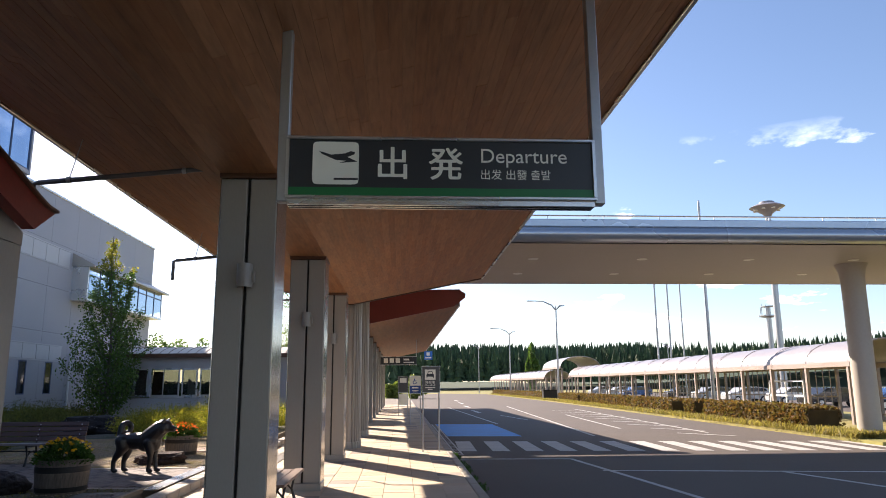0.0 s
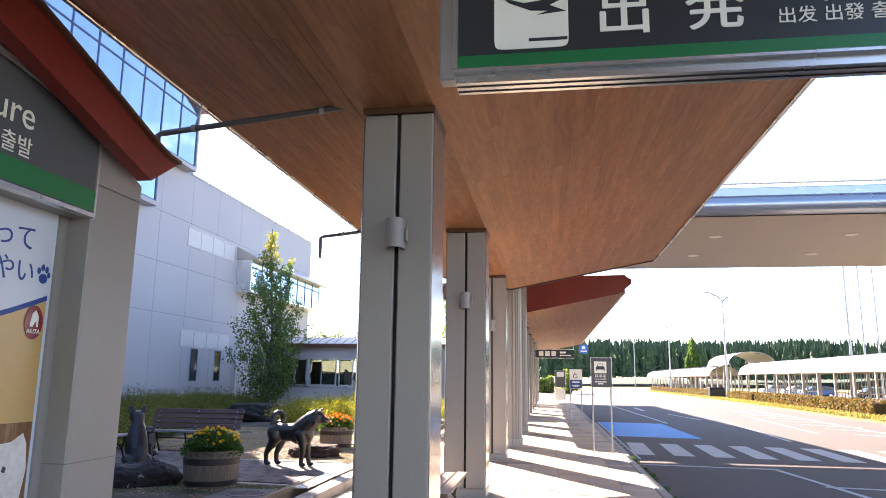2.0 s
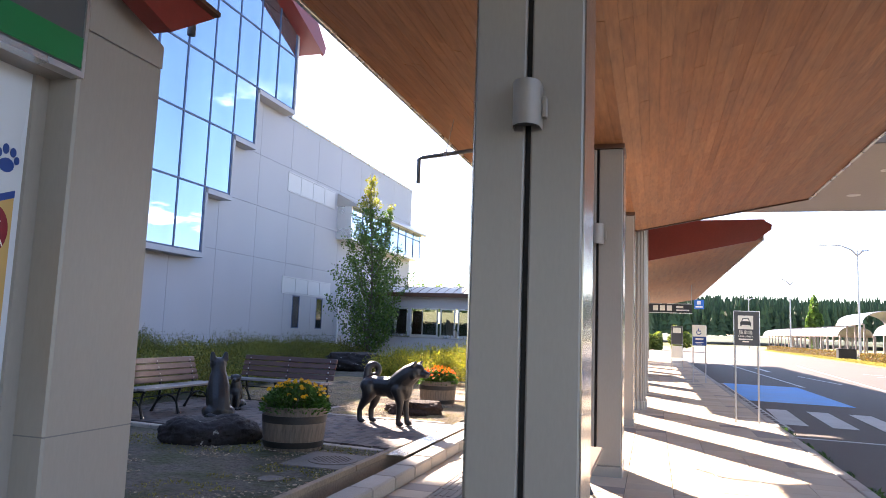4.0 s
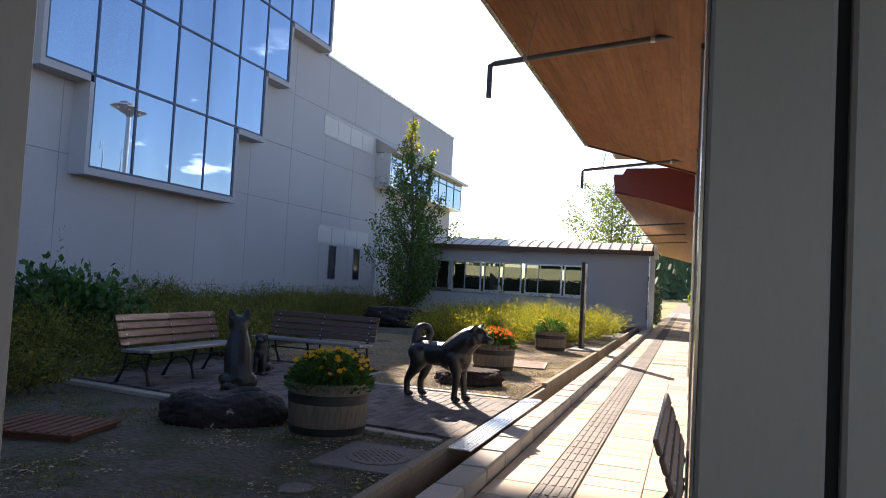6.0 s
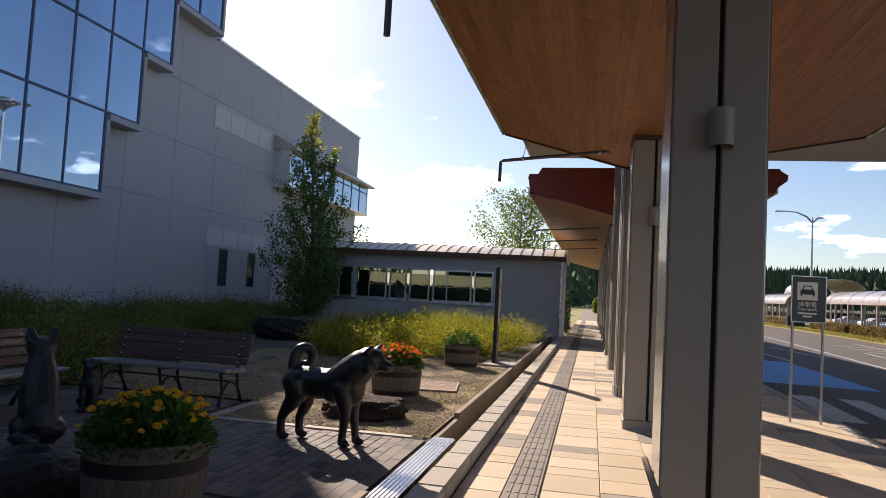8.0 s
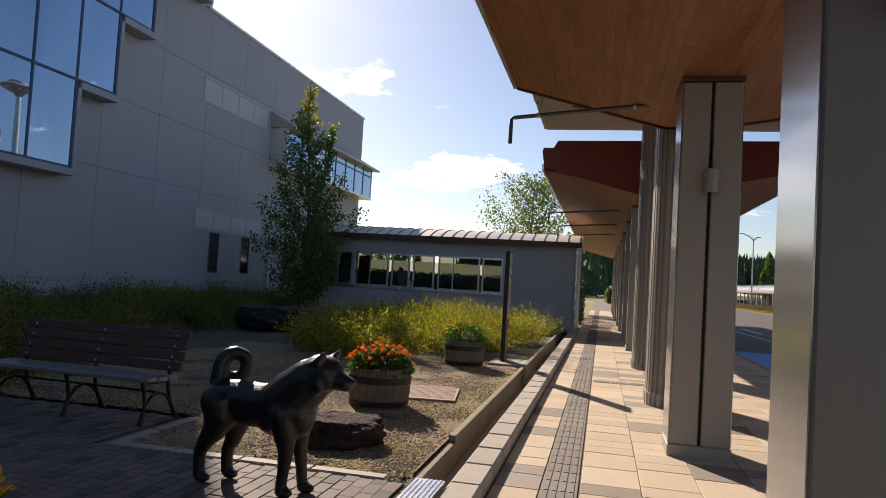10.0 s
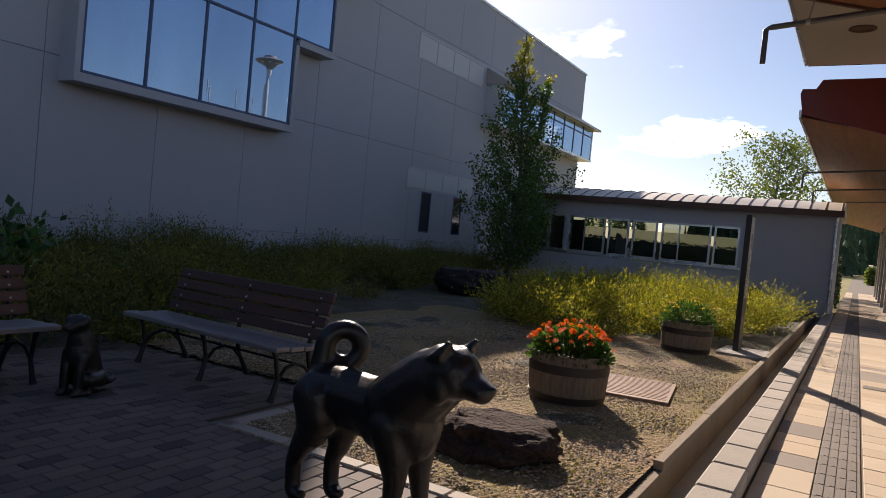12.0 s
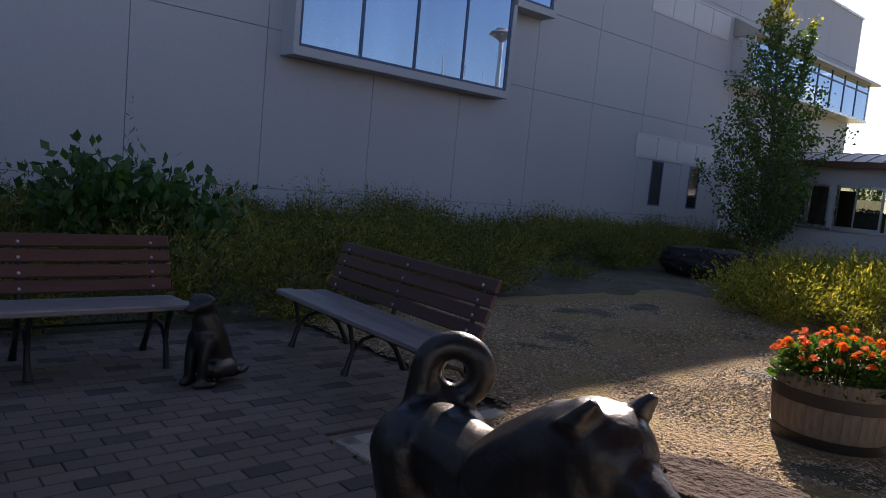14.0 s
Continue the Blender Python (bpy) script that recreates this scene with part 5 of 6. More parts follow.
road_kerb = setting("kerb_road", Shape().box(1.5, 1.66, -12, 140, -0.3, -0.03), CONCRETE, "kerb foundation along the road", "kerb")
kst2 = Shape().box(0.0, 0.16, 0.004, 0.596, -0.1, 0.004, 0.015).mesh("kerb_stone", KERB)
for k in range(120):
    part("kerb_stone", kst2, KERB, road_kerb, at=Matrix.Translation((1.5, 10.2 + 0.6 * k, 0.003 * math.sin(k * 4.4))))

# ---- planting ----
def shrub_bed(name, label, area, height, mat, seed, box, clumps, stems, per, size=(0.05, 0.11), girth=(0.3, 0.7), wide=0.24, lean=0.95):
    """Clumps of arching leafy stems. area(x, y) gives the height factor there, or 0 outside the bed."""
    rng = np.random.default_rng(seed)
    x0, x1, y0, y1 = box
    C = []
    for _ in range(6000):
        x, y = rng.uniform(x0, x1), rng.uniform(y0, y1)
        f = area(x, y)
        if f > 0:
            C.append((x, y, f * rng.uniform(0.55, 1.15), rng.uniform(*girth)))
        if len(C) >= clumps:
            break
    C = np.repeat(np.array(C), stems, axis=0)
    n = len(C)
    a, w = rng.uniform(0, 2 * math.pi, n), rng.uniform(0, 1, n) ** 0.6
    out = np.stack([np.cos(a), np.sin(a)], 1)
    foot = C[:, :2] + out * (w * C[:, 3] * 0.45)[:, None]
    L = C[:, 2] * height * rng.uniform(0.68, 1.05, n) * (1 - 0.28 * w * w)
    tilt = w * lean * C[:, 3] * rng.uniform(0.6, 1.4, n)
    bow = rng.normal(0, 0.07, (n, 2))
    P, A = [], []
    for f in np.linspace(0.22, 1.0, per):
        f = np.clip(f + rng.normal(0, 0.04, n), 0.1, 1.04)
        xy = foot + out * (tilt * (0.45 * f + 0.55 * f * f))[:, None] + bow * (f * f)[:, None] + rng.normal(0, 0.022, (n, 2))
        P.append(np.concatenate([xy, (G + L * f - 0.10 * tilt * f ** 3)[:, None]], 1))
        ax = np.concatenate([out * (tilt * (0.5 + 1.1 * f))[:, None] + bow * 2, (L - 0.3 * tilt * f * f)[:, None]], 1)
        side = rng.normal(0, 0.75, (n, 3)) * (1.05 - 0.5 * f)[:, None]
        A.append(ax / np.linalg.norm(ax, axis=1)[:, None] + side)
    P, A = np.concatenate(P), np.concatenate(A)
    return tagged(part(name, cloud_of_leaves(P, rng.uniform(size[0], size[1], len(P)), 0.0, wide, seed, A), mat), label, "shrubs", kind="stuff")
def bed_dark(x, y):
    e = -8.85 + 0.2 * math.sin(y * 1.7) - max(0, (y - 15.9) * 0.26) + max(0, min(0.7, (12.2 - y) * 0.7))
    if x > e or y > 35.5 or y < 9.0:
        return 0
    return min(1.0, (e - x) * 0.9 + 0.5) * (1.0 + 0.45 * noise.noise((x * 0.5, y * 0.5, 2)) + 0.45 * noise.noise((x * 1.2, y * 1.2, 6)) + (0.2 if y < 12.5 and x > -12.5 else 0))
shrub_bed("shrub_bed", "dense dark green-gold shrubs along the terminal wall", bed_dark, 0.93, SHRUB_DARK, 21, (-17.2, -8.0, 9, 35.5), 430, 76, 12, (0.045, 0.095), (0.35, 0.75), 0.30)
def bed_gold(x, y):
    front = 21.7 + 0.95 * max(0.0, x + 7.0) + 0.35 * max(0.0, -7.4 - x) + 0.25 * noise.noise((x, y, 7))
    if y < front or y > 29.4 or x < -8.3 or x > -4.0:
        return 0
    return min(1.0, 0.62 + 0.35 * (y - front)) * (1.0 + 0.25 * noise.noise((x * 0.9, y * 0.9, 4)))
shrub_bed("shrub_bed", "golden yellow-green feathery shrubs in the courtyard", bed_gold, 1.0, SHRUB_GOLD, 22, (-9.8, -3.75, 21.4, 30.5), 125, 90, 13, (0.04, 0.085), (0.35, 0.7), 0.28)
shrub_bed("shrub", "broad-leaved dark green bush beside the terminal wall", lambda x, y: 1.0 if (x + 12.0) ** 2 + (y - 15.8) ** 2 < 0.5 else 0, 1.32, BROADLEAF, 23, (-13, -10, 14, 17), 18, 40, 8, (0.10, 0.20), (0.4, 0.65), 0.62)
shrub_bed("dry_stalk", "thin dry seed stalk rising above the bushes", lambda x, y: 1.0 if (x + 12.4) ** 2 + (y - 15.7) ** 2 < 0.03 else 0, 2.1, BARK, 24, (-13, -11.8, 15.2, 16.2), 2, 5, 16, (0.04, 0.09), (0.1, 0.2), 0.2, 0.6)


def leafy_tree(name, label, at, height, spread, trunk_r, n_leaf, leaf_mat, seed, columnar=True, size=(0.07, 0.13), base=0.10):
    rng = np.random.default_rng(seed)
    t = thing(name, label, "tree", at)
    wood = Shape()
    lean = lambda z: (0.12 * math.sin(z * 0.6 + seed), 0.1 * math.cos(z * 0.5 + seed) - 0.1)
    wood.tube([(*lean(height * k / 10), height * k / 10) for k in range(11)], [trunk_r * (1 - 0.085 * k) for k in range(11)], 9)
    tips = []
    for k in range(90 if columnar else 60):
        z = height * (base + (0.97 - base) * ((k / 90) ** 1.35 if columnar else k / 60))
        a = k * 2.399 + rng.uniform(-0.4, 0.4)
        f = (z / height - base) / (1 - base)
        prof = min(1.0, f * 1.6 + 0.66) * max(0.0, 1.0 - f) ** 1.05 * 1.25 if columnar else math.sin(math.pi * (0.15 + 0.8 * f)) ** 0.7
        L = spread * max(0.10, prof) * rng.uniform(0.55, 1.25)
        ox, oy = lean(z)
        rise = L * (1.0 if columnar else 0.7)
        end = Vector((ox + L * math.cos(a), oy + L * math.sin(a), min(z + rise, height * 1.03)))
        mid = Vector((ox + 0.55 * L * math.cos(a), oy + 0.55 * L * math.sin(a), z + rise * 0.35))
        wood.tube([(ox, oy, z), mid, end], [trunk_r * 0.28, trunk_r * 0.17, 0.006], 5)
        root = Vector((ox, oy, z))
        for f in (0.3, 0.45, 0.6, 0.75, 0.9, 1.0, 1.08):
            tips.append((root.lerp(mid, f / 0.55) if f < 0.55 else mid.lerp(end, (f - 0.55) / 0.45), 0.10 + 0.10 * L))
    if columnar:
        for k in range(16):
            f = k / 15
            p = Vector((0.55 + 0.25 * f, 0.1, height * (0.55 + 0.27 * f)))
            tips += [(p + Vector((rng.normal(0, 0.16 * (1.1 - f)), rng.normal(0, 0.16 * (1.1 - f)), 0)), 0.11) for _ in range(6)]
        wood.tube([(0, 0, height * 0.3), (0.5, 0.1, height * 0.52), (0.8, 0.1, height * 0.82)], [0.05, 0.035, 0.01], 6)
    part("trunk", wood, BARK, t, smooth=60)
    wt = np.array([(v[1] - 0.06) ** 1.3 for v in tips])
    pick = rng.choice(len(tips), n_leaf, p=wt / wt.sum())
    c = np.array([tuple(tips[i][0]) for i in pick]) + rng.normal(size=(n_leaf, 3)) * np.array([tips[i][1] for i in pick])[:, None] * (0.6 if columnar else 0.85)
    # leaves in the top fifth get the brighter yellow colour
    tip = (c[:, 2] > height * 0.80) & columnar
    part("crown", cloud_of_leaves(c[~tip], rng.uniform(size[0], size[1], (~tip).sum()), -0.2, 0.75, seed), leaf_mat, t, "clumps of small green leaves")
    if columnar:
        tagged(part("crown_tip", cloud_of_leaves(c[tip], rng.uniform(size[0], size[1], tip.sum()), -0.2, 0.75, seed), TREETIP, t, "brighter yellow leaves at the top"), kind="stuff")
    return t
leafy_tree("slender_tree", "slender young broadleaf tree beside the terminal wall", pose(-13.35, 34.6, G), 8.7, 1.62, 0.09, 14500, TREELEAF, 31, True, (0.07, 0.14), 0.015)
leafy_tree("birch_tree", "airy young birch behind the low annex", pose(-7.3, 60, -0.2), 9.6, 2.6, 0.12, 9000, BIRCHLEAF, 32, False, (0.12, 0.22))

# ---- street signs on the walkway ----
def post_sign(x, y, w, z0, z1, label, board, gap=None):
    s = thing("post_sign", label, "sign", pose(x, y, 0), "kerbside signs")
    for u in (0.02, w - 0.02):
        part("post", Shape().tube([(u, 0.03, -0.02), (u, 0.03, z1)], 0.019, 10), STEEL, s, "slim steel post", smooth=60)
    part("panel", Shape().box(0, w, -0.012, 0.008, z0, z1, 0.004), board, s)
    part("panel_rim", Shape().box(-0.012, 0.0, -0.016, 0.012, z0, z1).box(w, w + 0.012, -0.016, 0.012, z0, z1).box(-0.012, w + 0.012, -0.016, 0.012, z1, z1 + 0.012).box(-0.012, w + 0.012, -0.016, 0.012, z0 - 0.012, z0), ALU, s)
    return s
taxi = post_sign(0.87, 19.3, 0.46, 1.50, 2.17, "grey kerbside sign with a white car pictogram on two posts", SIGNGREY)
part("pictogram", Shape().box(0.07, 0.35, -0.016, -0.012, 1.82, 2.09), SIGNWHITE, taxi)
car_icon = Shape().prism([(0.115, 1.88), (0.11, 1.95), (0.135, 1.98), (0.155, 2.04), (0.265, 2.04), (0.285, 1.98), (0.31, 1.95), (0.305, 1.88), (0.285, 1.88), (0.285, 1.905), (0.135, 1.905), (0.135, 1.88)], "y", -0.019, -0.016)
part("car_mark", car_icon, SIGNDARK, taxi)
part("windscreen_mark", Shape().prism([(0.15, 1.98), (0.165, 2.025), (0.255, 2.025), (0.27, 1.98)], "y", -0.021, -0.019), SIGNWHITE, taxi)
part("lettering", text_mesh("降車場", 0.085, SIGNWHITE, align="CENTER", thick=0.001), SIGNWHITE, taxi, at=Matrix.Translation((0.21, -0.014, 1.725)) @ south)
part("lettering", text_mesh("Disembark", 0.062, SIGNWHITE, align="CENTER", thick=0.001), SIGNWHITE, taxi, at=Matrix.Translation((0.21, -0.014, 1.665)) @ south)
for z, w in ((1.61, 0.26), (1.565, 0.12)):
    part("small_writing", Shape().box(0.21 - w / 2, 0.21 + w / 2, -0.015, -0.012, z, z + 0.025), SIGNWHITE, taxi)
wc = post_sign(0.72, 32.0, 0.48, 1.35, 2.1, "white and blue disabled parking sign on two posts", SIGNWHITE)
part("blue_field", Shape().box(0, 0.48, -0.016, -0.012, 1.35, 1.68), SIGNBLUE, wc)
part("wheelchair_mark", Shape().prism([(0.22 + 0.09 * math.cos(radians(120 + 20 * k)), 1.83 + 0.09 * math.sin(radians(120 + 20 * k))) for k in range(13)] + [(0.22 + 0.06 * math.cos(radians(360 - 20 * k)), 1.83 + 0.06 * math.sin(radians(360 - 20 * k))) for k in range(13)], "y", -0.016, -0.012)
     .box(0.19, 0.225, -0.016, -0.012, 1.87, 1.98).box(0.225, 0.29, -0.016, -0.012, 1.87, 1.9), SIGNBLUE, wc)
part("writing_bar", Shape().box(0.1, 0.38, -0.018, -0.016, 1.56, 1.62).box(0.1, 0.38, -0.018, -0.016, 1.45, 1.48).box(0.14, 0.34, -0.018, -0.016, 1.40, 1.42), SIGNWHITE, wc)
st3 = post_sign(0.2, 42.0, 0.55, 1.3, 2.2, "grey bus stop sign with timetable below", SIGNGREY)
part("pictogram", Shape().box(0.08, 0.47, -0.016, -0.012, 1.85, 2.12), SIGNWHITE, st3)
part("timetable", Shape().box(0.02, 0.53, -0.012, 0.008, 0.6, 1.2), SIGNWHITE, st3)
arr = thing("arrival_sign", "dark hanging sign with pale pictograms under the far canopy", "sign", pose(-0.9, 44.0, 2.95))
part("board", Shape().box(0, 2.2, -0.05, 0.08, 0, 0.46, 0.01), SIGNDARK, arr)
part("rim", Shape().box(-0.02, 2.22, -0.055, 0.085, 0.46, 0.49).box(-0.02, 2.22, -0.055, 0.085, -0.03, 0.0), ALU, arr)
for k in range(3):
    part("pictogram", Shape().box(0.2 + 0.36 * k, 0.46 + 0.36 * k, -0.056, -0.05, 0.1, 0.38), SIGNWHITE, arr)
part("writing_bar", Shape().box(1.4, 1.75, -0.056, -0.05, 0.25, 0.36).box(1.4, 2.05, -0.056, -0.05, 0.1, 0.17), SIGNWHITE, arr)
for x in (0.02, 2.18):
    part("hanger_post", Shape().box(x - 0.02, x + 0.02, 0, 0.04, 0.46, 1.6), STEEL, arr)

hang = thing("hanging_sign", "small blue sign hung beneath the far canopy edge", "sign", pose(2.42, 63.6, 3.95))
part("board", Shape().box(0, 0.74, -0.04, 0.04, 0, 0.74, 0.01), SIGNBLUE_PALE, hang)
part("pictogram", Shape().box(0.22, 0.50, -0.046, -0.04, 0.36, 0.64).box(0.1, 0.64, -0.046, -0.04, 0.12, 0.24), SIGNWHITE, hang)
part("hanger", Shape().tube([(0.1, 0, 0.73), (0.1, 0, 0.86)], 0.015, 6), STEEL, hang)

# ---- road markings ----
def mark(name, outline, mat, label):
    return tagged(part(name, Shape().prism(outline, "z", ROAD - 0.01, ROAD + 0.004), mat), label, "road marking", "road markings", "structure")
mark("blue_bay", [(2.0, 26.6), (4.65, 26.2), (4.6, 34.2), (2.0, 34.7)], BLUE, "bright blue painted disabled parking bay")
for k in range(14):
    x = 1.95 + 0.92 * k
    mark("zebra_bar", [(x, 20.7 - 0.1 * k), (x + 0.48, 20.65 - 0.1 * k), (x + 0.62, 24.1 - 0.12 * k), (x + 0.14, 24.15 - 0.12 * k)], LINE, "worn white zebra crossing bar")
def line(a, b, w=0.11):
    d = (Vector(b) - Vector(a)).normalized()
    n = Vector((-d.y, d.x)) * w / 2
    mark("lane_line", [tuple(Vector(a) + n), tuple(Vector(b) + n), tuple(Vector(b) - n), tuple(Vector(a) - n)], LINE, "thin worn white lane line")
line((1.75, 18.55), (4.5, 18.3)); line((4.5, 18.3), (5.1, 12.0)); line((4.6, 15.85), (16, 14.0)); line((8.2, 15.2), (9.8, 9))
line((4.9, 34.6), (4.3, 60)); line((7.2, 26), (9.5, 62)); line((7.0, 38), (6.4, 44)); line((9.4, 30), (10.4, 44)); line((11.8, 27), (13.4, 54))
for k in range(9):
    line((10.6 + 0.06 * k, 27 + 3.0 * k), (12.0 + 0.17 * k, 25.2 + 3.0 * k), 0.14)
line((1.78, 19.6), (1.80, 34.6), 0.05); line((1.95, 19.6), (1.97, 34.6), 0.05)
for k in range(30):
    line((1.79, 19.8 + 0.5 * k), (1.96, 19.8 + 0.5 * k), 0.07)
for k in range(4):
    line((5.6 + 0.5 * k, 48 + 12 * k), (5.6 + 0.5 * k, 53 + 12 * k), 0.25)
line((10.5, 15.2), (16, 18.2), 0.2)

# ---- across the road: covered walkway, hedge, lamps, poles, tower, cars ----
AX, AW = 19.0, 3.4
arcade = thing("covered_walkway", "long covered walkway with vaulted translucent roof", "walkway roof", kind="structure")
def vault(y0, y1, z, w=AW, x0=AX, rise=0.98):
    prof = [(x0 + w / 2 - w / 2 * math.cos(math.pi * k / 14), z + rise * math.sin(math.pi * k / 14)) for k in range(15)]
    prof += [(x, zz - 0.05) for x, zz in prof[::-1]]
    part("vault_roof", Shape().prism(prof, "y", y0, y1), ACRYLIC, arcade, smooth=40)
    part("eave_beam", Shape().box(x0 - 0.08, x0 + 0.08, y0, y1, z - 0.2, z).box(x0 + w - 0.08, x0 + w + 0.08, y0, y1, z - 0.2, z), ARCFRAME, arcade)
def zt(y): return 2.55 + 0.003 * (y - 30)
y = 29.0
while y < 78:
    vault(y, y + 6.19, zt(y)); y += 6.2
y = 92
while y < 142:
    vault(y, y + 6.19, zt(y) - 0.1); y += 6.2
vault(80, 90, 3.7, 4.6, AX - 0.6, 1.2)
vault(18.5, 27, 3.0, 4.6, 20.6, 1.5)
part("gable_rib", Shape().prism([(20.6 + 2.3 - 2.35 * math.cos(math.pi * k / 14), 3.0 + 1.55 * math.sin(math.pi * k / 14)) for k in range(15)] + [(20.6 + 2.3 + 2.05 * math.cos(math.pi * k / 14), 3.0 + 1.25 * math.sin(math.pi * k / 14)) for k in range(15)], "y", 18.3, 18.5), ARCFRAME, arcade)
for k in range(37):
    y = 29.2 + 3.1 * k
    z = 3.6 if 79 < y < 91 else zt(y) - 0.2
    for x in (AX, AX + AW):
        part("post", Shape().box(x - 0.07, x + 0.07, y - 0.07, y + 0.07, -0.1, z), ARCFRAME, arcade)
    tub = [(AX + AW / 2 - AW / 2 * math.cos(math.pi * j / 10), zt(y) + 0.985 * math.sin(math.pi * j / 10)) for j in range(11)]
    if not 78 < y < 92:
        part("roof_rib", Shape().tube([(u, y, w) for u, w in tub], 0.018, 5), ARCFRAME, arcade)
    if k % 5 != 1 and not 78 < y < 92:
        part("rail_bar", Shape().box(AX + AW - 0.03, AX + AW + 0.03, y, y + 3.1, 0.95, 1.02).box(AX + AW - 0.03, AX + AW + 0.03, y, y + 3.1, 0.2, 0.26), ARCFRAME, arcade)
        for j in range(1, 5):
            part("baluster", Shape().box(AX + AW - 0.02, AX + AW + 0.02, y + 0.62 * j - 0.02, y + 0.62 * j + 0.02, 0.1, zt(y) - 0.2), ARCFRAME, arcade)
rack = thing("white_rack", "white open metal frame rack under the covered walkway", "rack", pose(AX + 0.5, 33.5, -0.02, 0, 0, 88))
for z in (0.35, 1.05, 1.75):
    part("bar", Shape().box(0, 3.4, -0.03, 0.03, z, z + 0.09), WHITEPAINT, rack)
for x in (0, 1.7, 3.34):
    part("upright", Shape().box(x, x + 0.06, -0.03, 0.03, 0, 1.85), WHITEPAINT, rack)

def hedge_run(a, b, h, w, n, seed):
    rng = np.random.default_rng(seed)
    a, b = np.array(a), np.array(b)
    u = rng.uniform(0, 1, n)
    side = rng.integers(0, 3, n)
    off = np.where(side == 0, -w / 2, np.where(side == 1, w / 2, rng.uniform(-w / 2, w / 2, n))) + rng.normal(0, 0.04, n)
    z = np.where(side == 2, h, rng.uniform(0, h, n)) + rng.normal(0, 0.04, n)
    d = (b - a) / np.linalg.norm(b - a)
    p = a + (b - a) * u[:, None] + np.stack([d[1] * off, -d[0] * off], 1)
    c = np.concatenate([p, z[:, None]], 1)
    h_ob = thing("hedge", "clipped brownish-green hedge along the road verge", "hedge", group="verge hedges")
    part("leaves", cloud_of_leaves(c, rng.uniform(0.10, 0.22, n), 0.2, 0.6, seed), HEDGE, h_ob)
    q = Vector((d[1], -d[0])) * (w / 2 - 0.06)
    A, B = Vector(a), Vector(b)
    part("core", Shape().prism([tuple(A + q), tuple(B + q), tuple(B - q), tuple(A - q)], "z", -0.1, h - 0.08), HEDGE, h_ob)
hedge_run((15.5, 25.6), (16.25, 36.0), 0.78, 1.2, 9000, 41)
hedge_run((16.3, 37.4), (16.4, 39.0), 0.78, 1.1, 1500, 42)
hedge_run((16.5, 41.0), (17.6, 66.0), 0.78, 1.2, 9000, 43)
hedge_run((17.8, 68.0), (18.2, 78.0), 0.78, 1.2, 2500, 44)
hedge_run((18.3, 86.0), (19.0, 140.0), 0.78, 1.2, 6000, 45)
rng0 = np.random.default_rng(50)
n0 = 26000
yy0 = 22 + 118 * rng0.uniform(0, 1, n0) ** 1.6
xe = np.where(yy0 < 75, 14.4 + (yy0 - 25) * 0.044, 16.6 + (yy0 - 75) * 0.0226)
gc = np.stack([xe + rng0.uniform(0.0, 1.2, n0) + 0.1 * rng0.normal(size=n0), yy0, 0.02 + rng0.uniform(0, 0.12, n0)], 1)
tagged(part("verge_grass", cloud_of_leaves(gc, rng0.uniform(0.12, 0.34, n0), 2.0, 0.16, 50), GRASSBLADE), "tufted yellow-green grass along the road verge", "grass", kind="stuff")

def street_lamp(x, y, h=10.6):
    s = thing("street_lamp", "tall curved-arm street lamp on a slim steel mast", "street lamp", pose(x, y, -0.05), "street lamps")
    part("mast", Shape().tube([(0, 0, 0), (0, 0, h * 0.5), (0, 0, h - 0.6), (0, 0, h)], [0.13, 0.10, 0.075, 0.05], 10), STEEL, s, smooth=60)
    part("arm", Shape().tube([(1.0, 0, h - 0.05), (0.45, 0, h - 0.08), (0, 0, h - 0.55), (-0.5, 0, h + 0.02), (-1.4, 0, h + 0.42), (-2.6, 0, h + 0.5)], [0.05, 0.09, 0.11, 0.09, 0.06, 0.05], 8), STEEL, s, smooth=60)
    part("lamp_head", Shape().box(-3.3, -2.5, -0.14, 0.14, h + 0.42, h + 0.53, 0.03), STEEL, s)
    return s
street_lamp(17.9, 79.0); street_lamp(18.6, 118); street_lamp(18.6, 165); street_lamp(58, 150, 10)
for x, y, h in ((17.25, 38.4, 12), (20.15, 54, 13), (23.5, 60, 13.5), (27.1, 66, 14)):
    p = thing("flag_pole", "tall slim bare metal pole beside the road", "pole", pose(x, y, -0.05), "tall poles")
    part("mast", Shape().tube([(0, 0, 0), (0, 0, h)], [0.11 if y < 40 else 0.08, 0.06], 10), STEEL, p, smooth=60)
    part("foot", Shape().lathe([(0.2, 0), (0.2, 0.1), (0.12, 0.12)], 12), CONCRETE, p)

tower = thing("saucer_light_tower", "tall light tower crowned by a saucer-shaped floodlight ring", "light tower", pose(50.0, 90.2, -0.2))
part("mast", Shape().tube([(0, 0, 0), (0, 0, 24.3)], [0.45, 0.36], 16), STEEL, tower, smooth=60)
part("saucer", Shape().lathe([(0.4, 24.1), (0.7, 24.5), (1.2, 24.85), (2.1, 25.25), (2.25, 25.35), (1.7, 25.65), (1.1, 25.8), (0.95, 26.1), (0.25, 26.25)], 32), ACRYLIC, tower, smooth=30)
for k in range(8):
    a = 2 * math.pi * k / 8
    part("floodlight", Shape().box(-0.25, 0.25, -0.2, 0.2, 0, 0.12, 0.03), LIGHTDISC, tower, at=Matrix.Translation((1.55 * math.cos(a), 1.55 * math.sin(a), 24.92)) @ pose(0, 0, 0, 0, 0, math.degrees(a)))
ant = thing("antenna_mast", "lattice-topped antenna mast behind the covered walkway", "mast", pose(64.9, 120, -0.2))
